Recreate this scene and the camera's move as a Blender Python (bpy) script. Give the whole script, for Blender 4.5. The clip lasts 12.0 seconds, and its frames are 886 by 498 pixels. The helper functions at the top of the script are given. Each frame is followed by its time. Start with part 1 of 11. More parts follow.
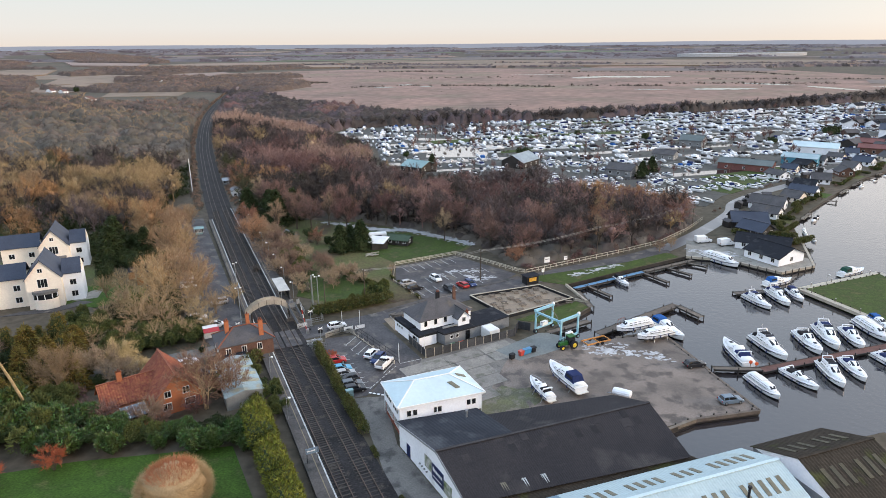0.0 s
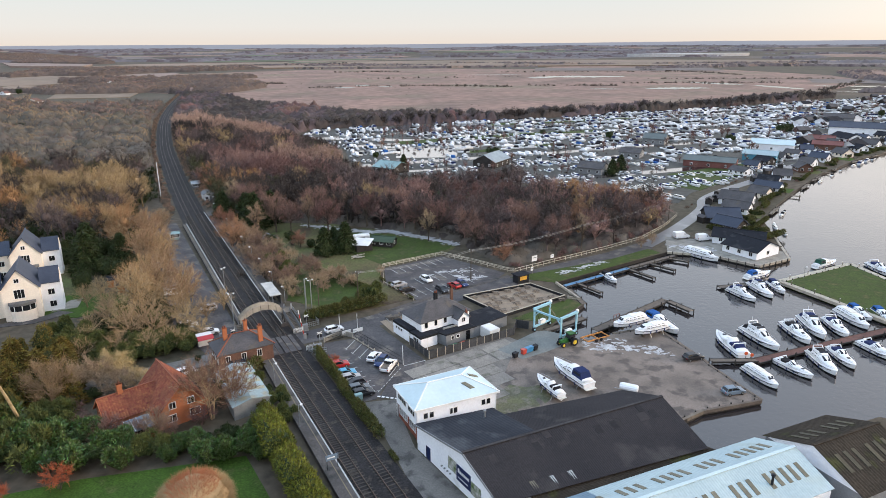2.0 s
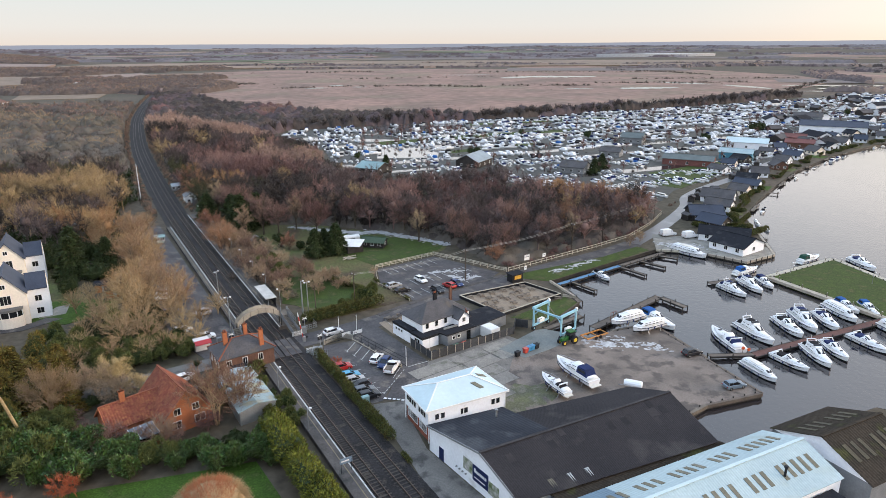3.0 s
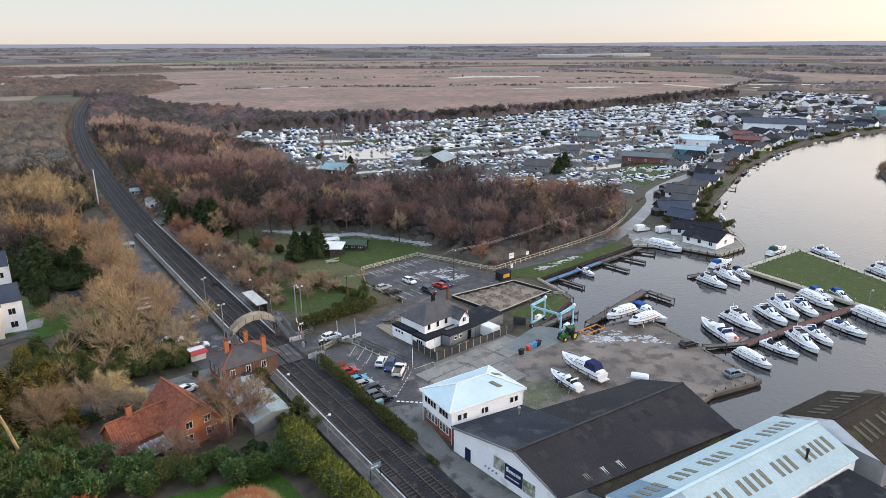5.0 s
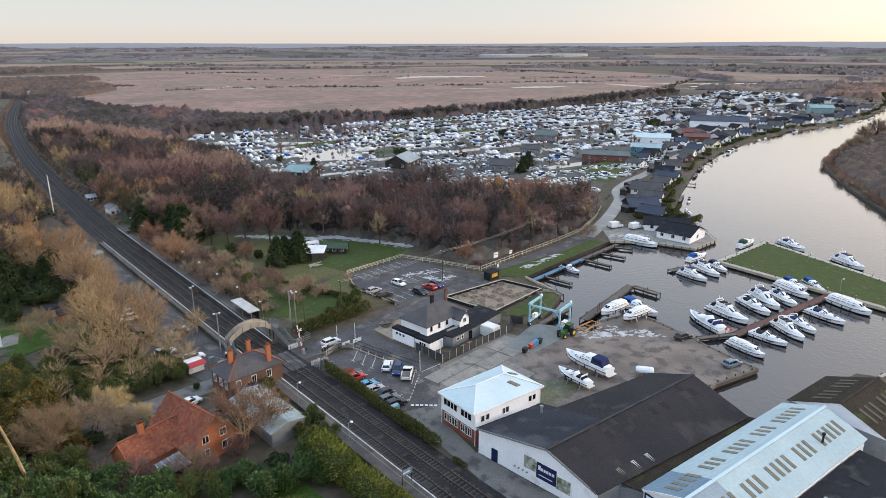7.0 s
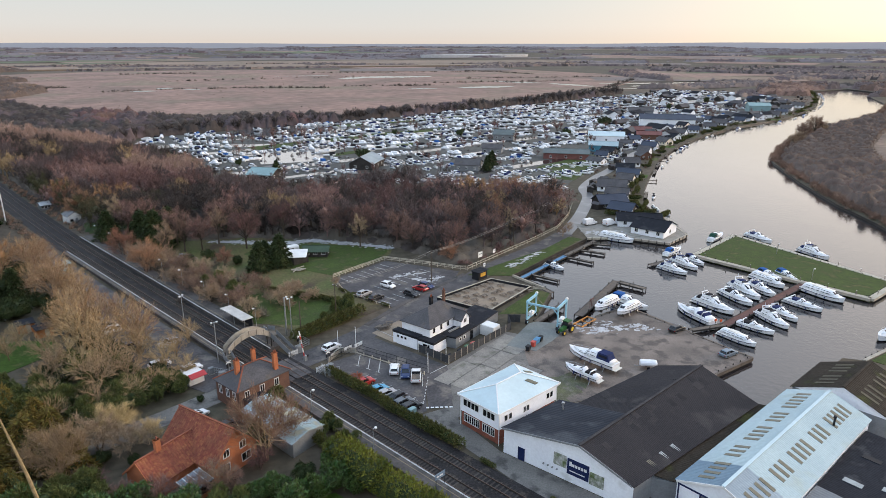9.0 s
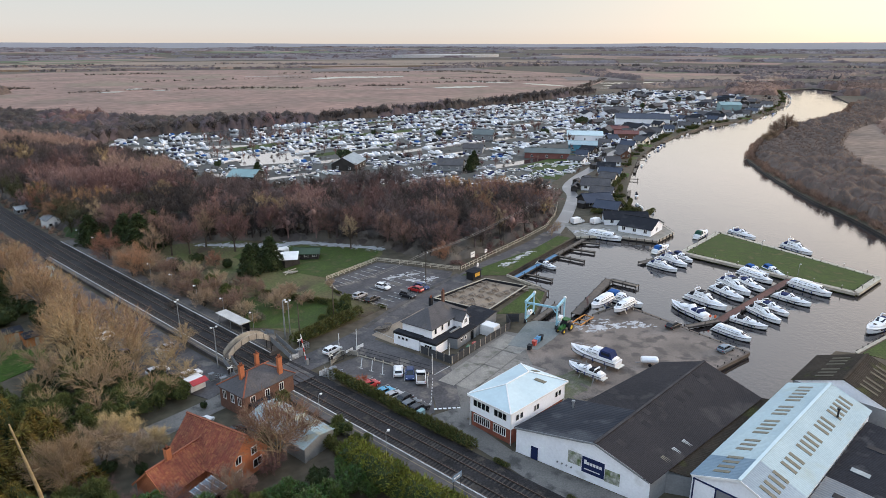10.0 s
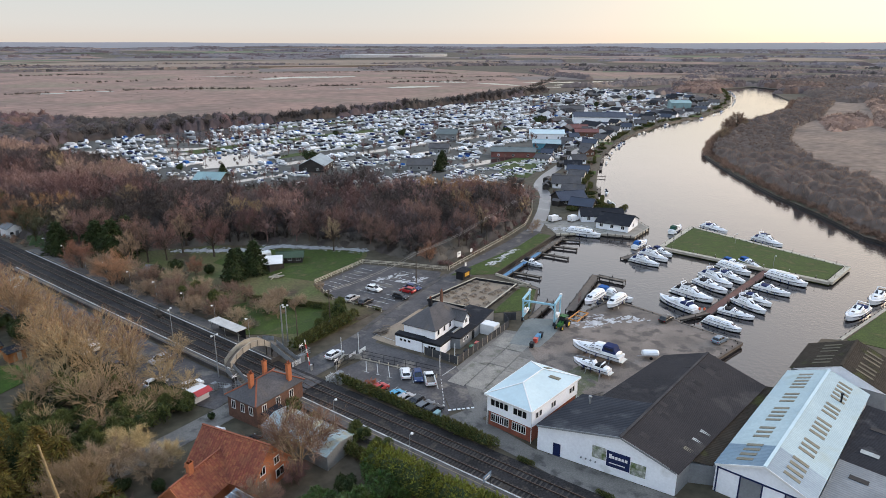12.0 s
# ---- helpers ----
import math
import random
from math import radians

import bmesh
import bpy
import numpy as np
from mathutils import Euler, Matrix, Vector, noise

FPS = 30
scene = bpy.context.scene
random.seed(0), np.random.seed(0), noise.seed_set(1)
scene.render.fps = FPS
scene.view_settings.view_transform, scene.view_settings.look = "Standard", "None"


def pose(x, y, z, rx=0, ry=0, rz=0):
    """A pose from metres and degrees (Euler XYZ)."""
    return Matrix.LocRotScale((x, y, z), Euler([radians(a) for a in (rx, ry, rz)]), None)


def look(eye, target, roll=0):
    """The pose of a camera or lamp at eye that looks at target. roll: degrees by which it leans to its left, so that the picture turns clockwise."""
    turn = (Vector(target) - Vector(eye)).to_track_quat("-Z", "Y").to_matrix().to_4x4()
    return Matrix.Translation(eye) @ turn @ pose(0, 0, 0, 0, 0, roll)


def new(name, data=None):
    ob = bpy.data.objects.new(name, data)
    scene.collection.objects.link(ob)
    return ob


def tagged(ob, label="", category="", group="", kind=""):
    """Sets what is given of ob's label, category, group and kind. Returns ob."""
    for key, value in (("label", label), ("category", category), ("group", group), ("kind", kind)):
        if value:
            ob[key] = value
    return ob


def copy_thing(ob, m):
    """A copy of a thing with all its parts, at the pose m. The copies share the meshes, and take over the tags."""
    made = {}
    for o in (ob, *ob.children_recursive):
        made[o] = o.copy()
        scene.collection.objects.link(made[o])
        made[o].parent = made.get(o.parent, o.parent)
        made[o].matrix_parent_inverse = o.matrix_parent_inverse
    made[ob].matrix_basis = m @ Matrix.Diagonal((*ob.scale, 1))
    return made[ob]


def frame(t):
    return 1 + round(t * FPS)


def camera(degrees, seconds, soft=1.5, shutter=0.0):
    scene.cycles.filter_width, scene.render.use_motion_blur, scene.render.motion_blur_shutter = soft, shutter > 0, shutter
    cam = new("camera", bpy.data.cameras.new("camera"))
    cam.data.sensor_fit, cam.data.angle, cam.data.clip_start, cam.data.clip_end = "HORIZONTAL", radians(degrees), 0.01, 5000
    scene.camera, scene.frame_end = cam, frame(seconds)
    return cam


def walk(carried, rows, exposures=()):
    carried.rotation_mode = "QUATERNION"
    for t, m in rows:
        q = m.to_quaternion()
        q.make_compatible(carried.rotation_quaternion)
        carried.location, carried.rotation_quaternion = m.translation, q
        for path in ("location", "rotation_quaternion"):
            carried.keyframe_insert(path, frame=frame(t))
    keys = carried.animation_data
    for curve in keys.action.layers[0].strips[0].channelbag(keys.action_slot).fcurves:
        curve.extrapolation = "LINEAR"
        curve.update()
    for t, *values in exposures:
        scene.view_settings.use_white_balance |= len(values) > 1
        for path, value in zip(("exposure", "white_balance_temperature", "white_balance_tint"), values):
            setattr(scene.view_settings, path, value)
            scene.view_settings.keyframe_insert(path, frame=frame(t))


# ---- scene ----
# camera
cam = camera(68.2, 12.0, soft=0.85)
METRES, EYE, TILT, LEAN, TURN = 66.0, 60.0, -17.5, 0.45, 0.0
ROWS = [
    (0.0, 0.0, 0.0, 0.0, 0.0, 0.0, -0.0),
    (0.5, -0.0243, 0.0024, -0.0002, -0.69, 0.01, 0.2),
    (1.0, -0.0572, 0.0041, -0.0002, -1.62, 0.0, 0.47),
    (1.5, -0.0957, 0.0064, 0.001, -2.71, -0.0, 0.79),
    (2.0, -0.1378, 0.01, 0.0028, -3.9, -0.02, 1.15),
    (2.5, -0.1813, 0.0143, 0.0038, -5.11, -0.03, 1.51),
    (3.0, -0.2247, 0.0202, 0.0052, -6.33, -0.07, 1.86),
    (5.0, -0.3964, 0.0532, 0.0132, -11.22, -0.27, 3.25),
    (5.5, -0.4392, 0.0637, 0.0163, -12.46, -0.35, 3.6),
    (6.0, -0.4819, 0.0751, 0.0202, -13.69, -0.41, 3.96),
    (6.5, -0.5238, 0.0876, 0.0245, -14.93, -0.51, 4.31),
    (7.0, -0.5659, 0.1013, 0.0292, -16.17, -0.61, 4.65),
    (9.0, -0.7305, 0.1656, 0.047, -21.15, -1.05, 6.04),
    (9.5, -0.7703, 0.1835, 0.0525, -22.38, -1.18, 6.37),
    (10.0, -0.8099, 0.2022, 0.0585, -23.62, -1.32, 6.71),
    (10.5, -0.8492, 0.2219, 0.0643, -24.86, -1.49, 7.04),
    (11.0, -0.8876, 0.2426, 0.0706, -26.1, -1.64, 7.38),
    (11.5, -0.9231, 0.2621, 0.0761, -27.28, -1.78, 7.71),
    (12.0, -0.9464, 0.2754, 0.0798, -28.04, -1.9, 7.9),
]
walk(cam, [(t, pose(0, 0, EYE, TILT, LEAN, TURN) @ pose(METRES * x, METRES * y, METRES * z, 90 + pitch, roll, yaw)) for t, x, y, z, yaw, pitch, roll in ROWS], [(0.0, 0.22), (3.0, 0.22), (6.0, 0.15), (9.0, 0.06), (12.0, 0.03)])

# ---- light: a winter dusk, the sun just on the horizon to the right ----
SUN_AZ, SUN_EL = 98.0, 4.0      # degrees clockwise from +y, degrees up
world = bpy.data.worlds.new("dusk")
scene.world = world
world.use_nodes = True
wt = world.node_tree
wt.nodes.clear()
w_out = wt.nodes.new("ShaderNodeOutputWorld")
w_bg = wt.nodes.new("ShaderNodeBackground")
w_sky = wt.nodes.new("ShaderNodeTexSky")
w_sky.sky_type = "NISHITA"
w_sky.sun_disc = False
w_sky.sun_elevation = radians(SUN_EL)
w_sky.sun_rotation = radians(SUN_AZ)
w_sky.altitude = 60
w_sky.air_density, w_sky.dust_density, w_sky.ozone_density = 1.0, 3.0, 2.0
# thin high cloud over the clear sky: peach low down, brighter and bluer higher up, with a bright band added between
w_co = wt.nodes.new("ShaderNodeTexCoord")
w_xyz = wt.nodes.new("ShaderNodeSeparateXYZ")
w_ramp = wt.nodes.new("ShaderNodeValToRGB")
# the stop at 0.17 is an added bright band, there to light the far river
stops = ((0.0, (1.0, 0.885, 0.785)), (0.022, (0.99, 0.955, 0.905)), (0.072, (0.87, 0.93, 0.945)), (0.17, (1.75, 1.72, 1.74)), (0.36, (1.28, 1.44, 1.68)), (1.0, (0.98, 1.36, 1.92)))
while len(w_ramp.color_ramp.elements) < len(stops):
    w_ramp.color_ramp.elements.new(0.5)
for el, (at, col) in zip(w_ramp.color_ramp.elements, stops):
    el.position, el.color = at, (*col, 1)
w_mix = wt.nodes.new("ShaderNodeMix")
w_mix.data_type = "RGBA"
w_mix.clamp_result = False
w_mix.inputs[0].default_value = 0.74
w_gain = wt.nodes.new("ShaderNodeVectorMath")
w_gain.operation = "SCALE"
w_gain.inputs["Scale"].default_value = 6.6
w_bg.inputs[1].default_value = 0.15
wt.links.new(w_co.outputs["Generated"], w_xyz.inputs[0])
wt.links.new(w_xyz.outputs["Z"], w_ramp.inputs[0])
wt.links.new(w_ramp.outputs[0], w_gain.inputs[0])
wt.links.new(w_sky.outputs[0], w_mix.inputs[6])
wt.links.new(w_gain.outputs[0], w_mix.inputs[7])
# the glow of the sunset round the sun
w_dot = wt.nodes.new("ShaderNodeVectorMath")
w_dot.operation = "DOT_PRODUCT"
w_dot.inputs[1].default_value = (math.sin(radians(SUN_AZ)), math.cos(radians(SUN_AZ)), 0.05)
w_pos = wt.nodes.new("ShaderNodeMath")
w_pos.operation = "MAXIMUM"
w_pos.inputs[1].default_value = 0.0
w_pow = wt.nodes.new("ShaderNodeMath")
w_pow.operation = "POWER"
w_pow.inputs[1].default_value = 3.0
w_glow = wt.nodes.new("ShaderNodeVectorMath")
w_glow.operation = "SCALE"
w_glow.inputs[0].default_value = (8.4, 5.2, 2.0)
w_add = wt.nodes.new("ShaderNodeVectorMath")
w_add.operation = "ADD"
wt.links.new(w_co.outputs["Generated"], w_dot.inputs[0])
wt.links.new(w_dot.outputs["Value"], w_pos.inputs[0])
wt.links.new(w_pos.outputs[0], w_pow.inputs[0])
wt.links.new(w_pow.outputs[0], w_glow.inputs["Scale"])
wt.links.new(w_mix.outputs[2], w_add.inputs[0])
wt.links.new(w_glow.outputs[0], w_add.inputs[1])
wt.links.new(w_add.outputs[0], w_bg.inputs[0])
wt.links.new(w_bg.outputs[0], w_out.inputs[0])

sun = new("sun", bpy.data.lights.new("sun", "SUN"))
sun.data.energy, sun.data.angle, sun.data.color = 1.9, radians(11), (1.0, 0.80, 0.62)
sa, se = radians(SUN_AZ), radians(12.0)
sun_way = Vector((math.sin(sa) * math.cos(se), math.cos(sa) * math.cos(se), math.sin(se)))
sun.matrix_world = look(sun_way * 500, (0, 0, 0))

# ---- materials ----
def mat(name, c1, c2=None, rough=0.8, scale=0.3, fine=6.0, metal=0.0, bump=0.0, vary=0.25, rand=0.0, island=0.0, spec=0.15, stain=None, stain_scale=0.15, stain_at=0.55, wave=None):
    """Two tones mixed by a broad noise, a fine grain, a tint by object or by island, and stains."""
    m = bpy.data.materials.new(name)
    m.use_nodes = True
    nt = m.node_tree
    bsdf = nt.nodes["Principled BSDF"]
    co = nt.nodes.new("ShaderNodeTexCoord")
    c2 = c2 or tuple(c * 0.75 for c in c1)

    def nz(sc, detail):
        n = nt.nodes.new("ShaderNodeTexNoise")
        n.inputs["Scale"].default_value, n.inputs["Detail"].default_value = sc, detail
        nt.links.new(co.outputs["Object"], n.inputs["Vector"])
        return n

    def ramp(src, a, b):
        r = nt.nodes.new("ShaderNodeMapRange")
        r.inputs[1].default_value, r.inputs[2].default_value = a, b
        nt.links.new(src, r.inputs[0])
        return r.outputs[0]

    def mix(fac, a, b, kind="MIX"):
        x = nt.nodes.new("ShaderNodeMix")
        x.data_type, x.blend_type = "RGBA", kind
        for src, i in ((fac, 0), (a, 6), (b, 7)):
            if isinstance(src, (int, float)):
                x.inputs[i].default_value = src
            elif isinstance(src, tuple):
                x.inputs[i].default_value = (*src[:3], 1)
            else:
                nt.links.new(src, x.inputs[i])
        return x.outputs[2]

    broad, grain = nz(scale, 4), nz(fine, 5)
    col = mix(ramp(broad.outputs[0], 0.35, 0.65), tuple(c1), tuple(c2))
    if stain:
        st = nz(stain_scale, 6)
        col = mix(ramp(st.outputs[0], stain_at, stain_at + 0.12), col, tuple(stain))
    gr = nt.nodes.new("ShaderNodeMapRange")
    gr.inputs[1].default_value, gr.inputs[2].default_value = 0.25, 0.75
    gr.inputs[3].default_value, gr.inputs[4].default_value = 1 - vary, 1 + vary
    nt.links.new(grain.outputs[0], gr.inputs[0])
    hsv = nt.nodes.new("ShaderNodeHueSaturation")
    nt.links.new(col, hsv.inputs["Color"])
    val = gr.outputs[0]
    if rand or island:
        src = nt.nodes.new("ShaderNodeObjectInfo").outputs["Random"] if rand else nt.nodes.new("ShaderNodeNewGeometry").outputs["Random Per Island"]
        k = rand or island
        rr = nt.nodes.new("ShaderNodeMapRange")
        rr.inputs[3].default_value, rr.inputs[4].default_value = 1 - k, 1 + k
        nt.links.new(src, rr.inputs[0])
        mu = nt.nodes.new("ShaderNodeMath")
        mu.operation = "MULTIPLY"
        nt.links.new(val, mu.inputs[0])
        nt.links.new(rr.outputs[0], mu.inputs[1])
        val = mu.outputs[0]
        hr = nt.nodes.new("ShaderNodeMapRange")
        hr.inputs[3].default_value, hr.inputs[4].default_value = 0.5 - k * 0.06, 0.5 + k * 0.06
        nt.links.new(src, hr.inputs[0])
        nt.links.new(hr.outputs[0], hsv.inputs["Hue"])
    nt.links.new(val, hsv.inputs["Value"])
    nt.links.new(hsv.outputs[0], bsdf.inputs["Base Color"])
    bsdf.inputs["Roughness"].default_value = rough
    bsdf.inputs["Metallic"].default_value = metal
    bsdf.inputs["Specular IOR Level"].default_value = spec
    if bump:
        b = nt.nodes.new("ShaderNodeBump")
        b.inputs["Strength"].default_value, b.inputs["Distance"].default_value = bump, 0.05
        nt.links.new(grain.outputs[0], b.inputs["Height"])
        nt.links.new(b.outputs[0], bsdf.inputs["Normal"])
    return m


GROUND = mat("earth_and_leaf_litter", (0.095, 0.075, 0.055), (0.07, 0.062, 0.042), scale=0.02, fine=0.5, vary=0.4, stain=(0.12, 0.088, 0.068), stain_scale=0.006)
MARSH = mat("dry_reed_marsh", (0.275, 0.175, 0.138), (0.17, 0.118, 0.095), scale=0.012, fine=0.09, vary=0.3, stain=(0.20, 0.155, 0.11), stain_scale=0.006, stain_at=0.53)
EASTMARSH = mat("rough_tawny_marsh", (0.215, 0.158, 0.122), (0.155, 0.115, 0.093), scale=0.02, fine=0.2, vary=0.35, stain=(0.10, 0.08, 0.068), stain_scale=0.012, stain_at=0.52)
PASTURE = mat("far_pasture", (0.25, 0.18, 0.135), (0.185, 0.145, 0.105), scale=0.004, fine=0.05, vary=0.2)
GRASS = mat("mown_grass", (0.052, 0.098, 0.014), (0.038, 0.070, 0.012), scale=0.3, fine=3.5, vary=0.45, stain=(0.085, 0.10, 0.03), stain_scale=0.3, stain_at=0.58)
TURF = mat("dull_winter_turf", (0.055, 0.080, 0.018), (0.040, 0.056, 0.016), scale=0.3, fine=3.0, vary=0.45, stain=(0.085, 0.085, 0.034), stain_scale=0.3, stain_at=0.55)
ROUGH = mat("rough_winter_grass", (0.085, 0.10, 0.035), (0.11, 0.09, 0.045), scale=0.12, fine=1.6, vary=0.4, stain=(0.07, 0.05, 0.035), stain_scale=0.09)
ASPHALT = mat("worn_asphalt", (0.098, 0.091, 0.091), (0.060, 0.056, 0.058), rough=0.7, scale=0.22, fine=2.2, vary=0.3, stain=(0.15, 0.133, 0.118), stain_scale=0.28, stain_at=0.54, bump=0.15)
WETROAD = mat("damp_asphalt", (0.13, 0.13, 0.135), (0.09, 0.09, 0.095), rough=0.35, spec=0.5, scale=0.1, fine=2.0, vary=0.2, stain=(0.2, 0.2, 0.2), stain_scale=0.12)
CONCRETE = mat("weathered_concrete", (0.27, 0.25, 0.22), (0.20, 0.187, 0.168), scale=0.35, fine=4.0, vary=0.22, rand=0.14, stain=(0.15, 0.145, 0.12), stain_scale=0.4, stain_at=0.54)
YARD = mat("muddy_gravel_hardstanding", (0.225, 0.185, 0.158), (0.145, 0.122, 0.106), scale=0.12, fine=5.0, vary=0.24, stain=(0.105, 0.09, 0.08), stain_scale=0.33, stain_at=0.5, bump=0.1)
LANE = mat("brown_concrete_lane", (0.185, 0.172, 0.156), (0.125, 0.117, 0.108), scale=0.2, fine=4, vary=0.22, stain=(0.08, 0.076, 0.07), stain_scale=0.4, stain_at=0.54)
SLAB = mat("pale_dock_concrete", (0.20, 0.21, 0.2), (0.15, 0.165, 0.16), scale=0.2, fine=2.5, vary=0.15, stain=(0.14, 0.15, 0.14), stain_scale=0.2)
GRAVEL = mat("beer_garden_gravel", (0.30, 0.235, 0.17), (0.24, 0.19, 0.145), scale=0.3, fine=5, vary=0.2)
BALLAST = mat("track_ballast", (0.038, 0.034, 0.034), (0.020, 0.018, 0.018), scale=0.25, fine=4, vary=0.5, bump=0.4, stain=(0.066, 0.054, 0.045), stain_scale=0.5, stain_at=0.56)
SLEEPER = mat("concrete_sleeper", (0.085, 0.073, 0.065), (0.05, 0.044, 0.04), scale=0.8, fine=8, vary=0.2, rand=0.25)
RAIL = mat("rusty_rail_steel", (0.15, 0.10, 0.08), (0.10, 0.075, 0.06), rough=0.5, metal=0.6, scale=0.5, fine=6)
PLATFORM = mat("platform_paving", (0.115, 0.102, 0.094), (0.075, 0.068, 0.065), scale=0.3, fine=3, vary=0.25, stain=(0.05, 0.05, 0.048), stain_scale=0.4, stain_at=0.55)
WHITE = mat("white_paint", (0.78, 0.78, 0.77), (0.66, 0.66, 0.65), rough=0.6, scale=0.4, fine=5, vary=0.06)
FADED = mat("worn_road_paint", (0.55, 0.55, 0.53), (0.36, 0.36, 0.35), scale=1.5, fine=8, vary=0.25)
WOOD = mat("weathered_timber", (0.185, 0.155, 0.125), (0.125, 0.105, 0.088), scale=0.7, fine=7, vary=0.25, rand=0.2)
PALEWOOD = mat("silvered_timber", (0.42, 0.38, 0.31), (0.32, 0.285, 0.235), scale=0.6, fine=7, vary=0.2, rand=0.15)
PILE = mat("wet_dark_piling", (0.045, 0.04, 0.036), (0.03, 0.028, 0.026), rough=0.5, scale=0.6, fine=5)

# ---- building kit ----
class Shape:
    """A mesh in the making: boxes, prisms, tubes and lofts gathered in one list of faces."""

    def __init__(self):
        self.v, self.f = [], []

    def add(self, verts, faces):
        n = len(self.v)
        self.v += [tuple(p) for p in verts]
        self.f += [tuple(i + n for i in q) for q in faces]
        return self

    def prism(self, poly, z0, z1):
        """An upright prism over a polygon given anticlockwise."""
        n = len(poly)
        area = sum(poly[i][0] * poly[(i + 1) % n][1] - poly[(i + 1) % n][0] * poly[i][1] for i in range(n))
        poly = list(poly) if area > 0 else list(poly)[::-1]
        vs = [(p[0], p[1], z0) for p in poly] + [(p[0], p[1], z1) for p in poly]
        fs = [tuple(range(n - 1, -1, -1)), tuple(range(n, 2 * n))] + [(i, (i + 1) % n, n + (i + 1) % n, n + i) for i in range(n)]
        return self.add(vs, fs)

    def box(self, cx, cy, z0, sx, sy, z1, yaw=0.0):
        """A box by its centre in plan, its size, its bottom and its top."""
        c, s = math.cos(radians(yaw)), math.sin(radians(yaw))
        pts = [(cx + c * a * sx / 2 - s * b * sy / 2, cy + s * a * sx / 2 + c * b * sy / 2) for a, b in ((-1, -1), (1, -1), (1, 1), (-1, 1))]
        return self.prism(pts, z0, z1)

    def hull(self, bottom, top):
        """A solid between two rings of points of the same number."""
        n = len(bottom)
        return self.add(list(bottom) + list(top), [tuple(range(n - 1, -1, -1)), tuple(range(n, 2 * n))] + [(i, (i + 1) % n, n + (i + 1) % n, n + i) for i in range(n)])

    def loft(self, rings, caps=True):
        n = len(rings[0])
        vs = [p for r in rings for p in r]
        fs = [(k * n + i, k * n + (i + 1) % n, (k + 1) * n + (i + 1) % n, (k + 1) * n + i) for k in range(len(rings) - 1) for i in range(n)]
        if caps:
            fs += [tuple(range(n - 1, -1, -1)), tuple(range((len(rings) - 1) * n, len(rings) * n))]
        return self.add(vs, fs)

    def tube(self, a, b, ra, rb=None, n=6):
        rb = ra if rb is None else rb
        a, b = Vector(a), Vector(b)
        w = (b - a).normalized()
        u = w.cross(Vector((0, 0, 1)) if abs(w.z) < 0.9 else Vector((1, 0, 0))).normalized()
        q = w.cross(u)
        ring = lambda c, r: [c + (u * math.cos(2 * math.pi * i / n) + q * math.sin(2 * math.pi * i / n)) * r for i in range(n)]
        return self.loft([ring(a, ra)[::-1], ring(b, rb)[::-1]])

    def beam(self, a, b, w, h):
        """A square bar from a to b, w wide in plan and h deep."""
        a, b = Vector(a), Vector(b)
        d = (b - a).normalized()
        s = d.cross(Vector((0, 0, 1)))
        s = s.normalized() if s.length > 1e-4 else Vector((1, 0, 0))
        u = s.cross(d) * h / 2
        s = s * w / 2
        ring = lambda c: [c - s - u, c + s - u, c + s + u, c - s + u]
        return self.loft([ring(a)[::-1], ring(b)[::-1]])

    def slabpoly(self, pts, thick):
        """A sloping slab: the polygon pts in 3D, thickened downwards."""
        top = [Vector(p) for p in pts]
        return self.hull([p - Vector((0, 0, thick)) for p in top], top)


def linked(name, sh, material, parent=None, smooth=False):
    me = bpy.data.meshes.new(name)
    me.from_pydata([tuple(p) for p in sh.v], [], sh.f)
    me.materials.append(material)
    if smooth:
        me.polygons.foreach_set("use_smooth", [True] * len(me.polygons))
    ob = new(name, me)
    ob.parent = parent
    return ob


def part(name, sh, material, parent, label="", smooth=False):
    """One mesh under a thing or under a part."""
    ob = linked(name, sh, material, parent, smooth)
    return tagged(ob, label) if label else ob


def thing(name, label, category, m=None, group="", kind=""):
    """An Empty at the base of a thing made of parts."""
    ob = new(name)
    ob.empty_display_size = 0.3
    if m is not None:
        ob.matrix_basis = m
    return tagged(ob, label, category, group, kind)


def solid(name, sh, material, label, category, kind="", group="", smooth=False):
    return tagged(linked(name, sh, material, None, smooth), label, category, group, kind)


def smooth_line(pts, step=4.0):
    """A Catmull-Rom curve through points in plan, sampled evenly enough."""
    pts = [Vector((*p[:2], 0)) for p in pts]
    P = [pts[0] * 2 - pts[1]] + pts + [pts[-1] * 2 - pts[-2]]
    out = []
    for i in range(1, len(P) - 2):
        a, b, c, d = P[i - 1:i + 3]
        n = max(1, int((c - b).length / step))
        for k in range(n):
            t = k / n
            out.append(0.5 * (2 * b + (c - a) * t + (2 * a - 5 * b + 4 * c - d) * t * t + (3 * b - a - 3 * c + d) * t ** 3))
    return out + [P[-2]]


def offset_line(line, o):
    """The line shifted o metres to its right."""
    out = []
    for i, p in enumerate(line):
        d = (line[min(i + 1, len(line) - 1)] - line[max(i - 1, 0)]).normalized()
        out.append(p + Vector((d.y, -d.x, 0)) * o)
    return out


def strip(line, o0, o1, z0, z1):
    """A thick ribbon beside a line, from o0 to o1 metres to its right."""
    a, b = offset_line(line, o0), offset_line(line, o1)
    lift = lambda p, z: (p.x, p.y, z)
    return Shape().loft([[lift(p, z0), lift(q, z0), lift(q, z1), lift(p, z1)] for p, q in zip(a, b)])


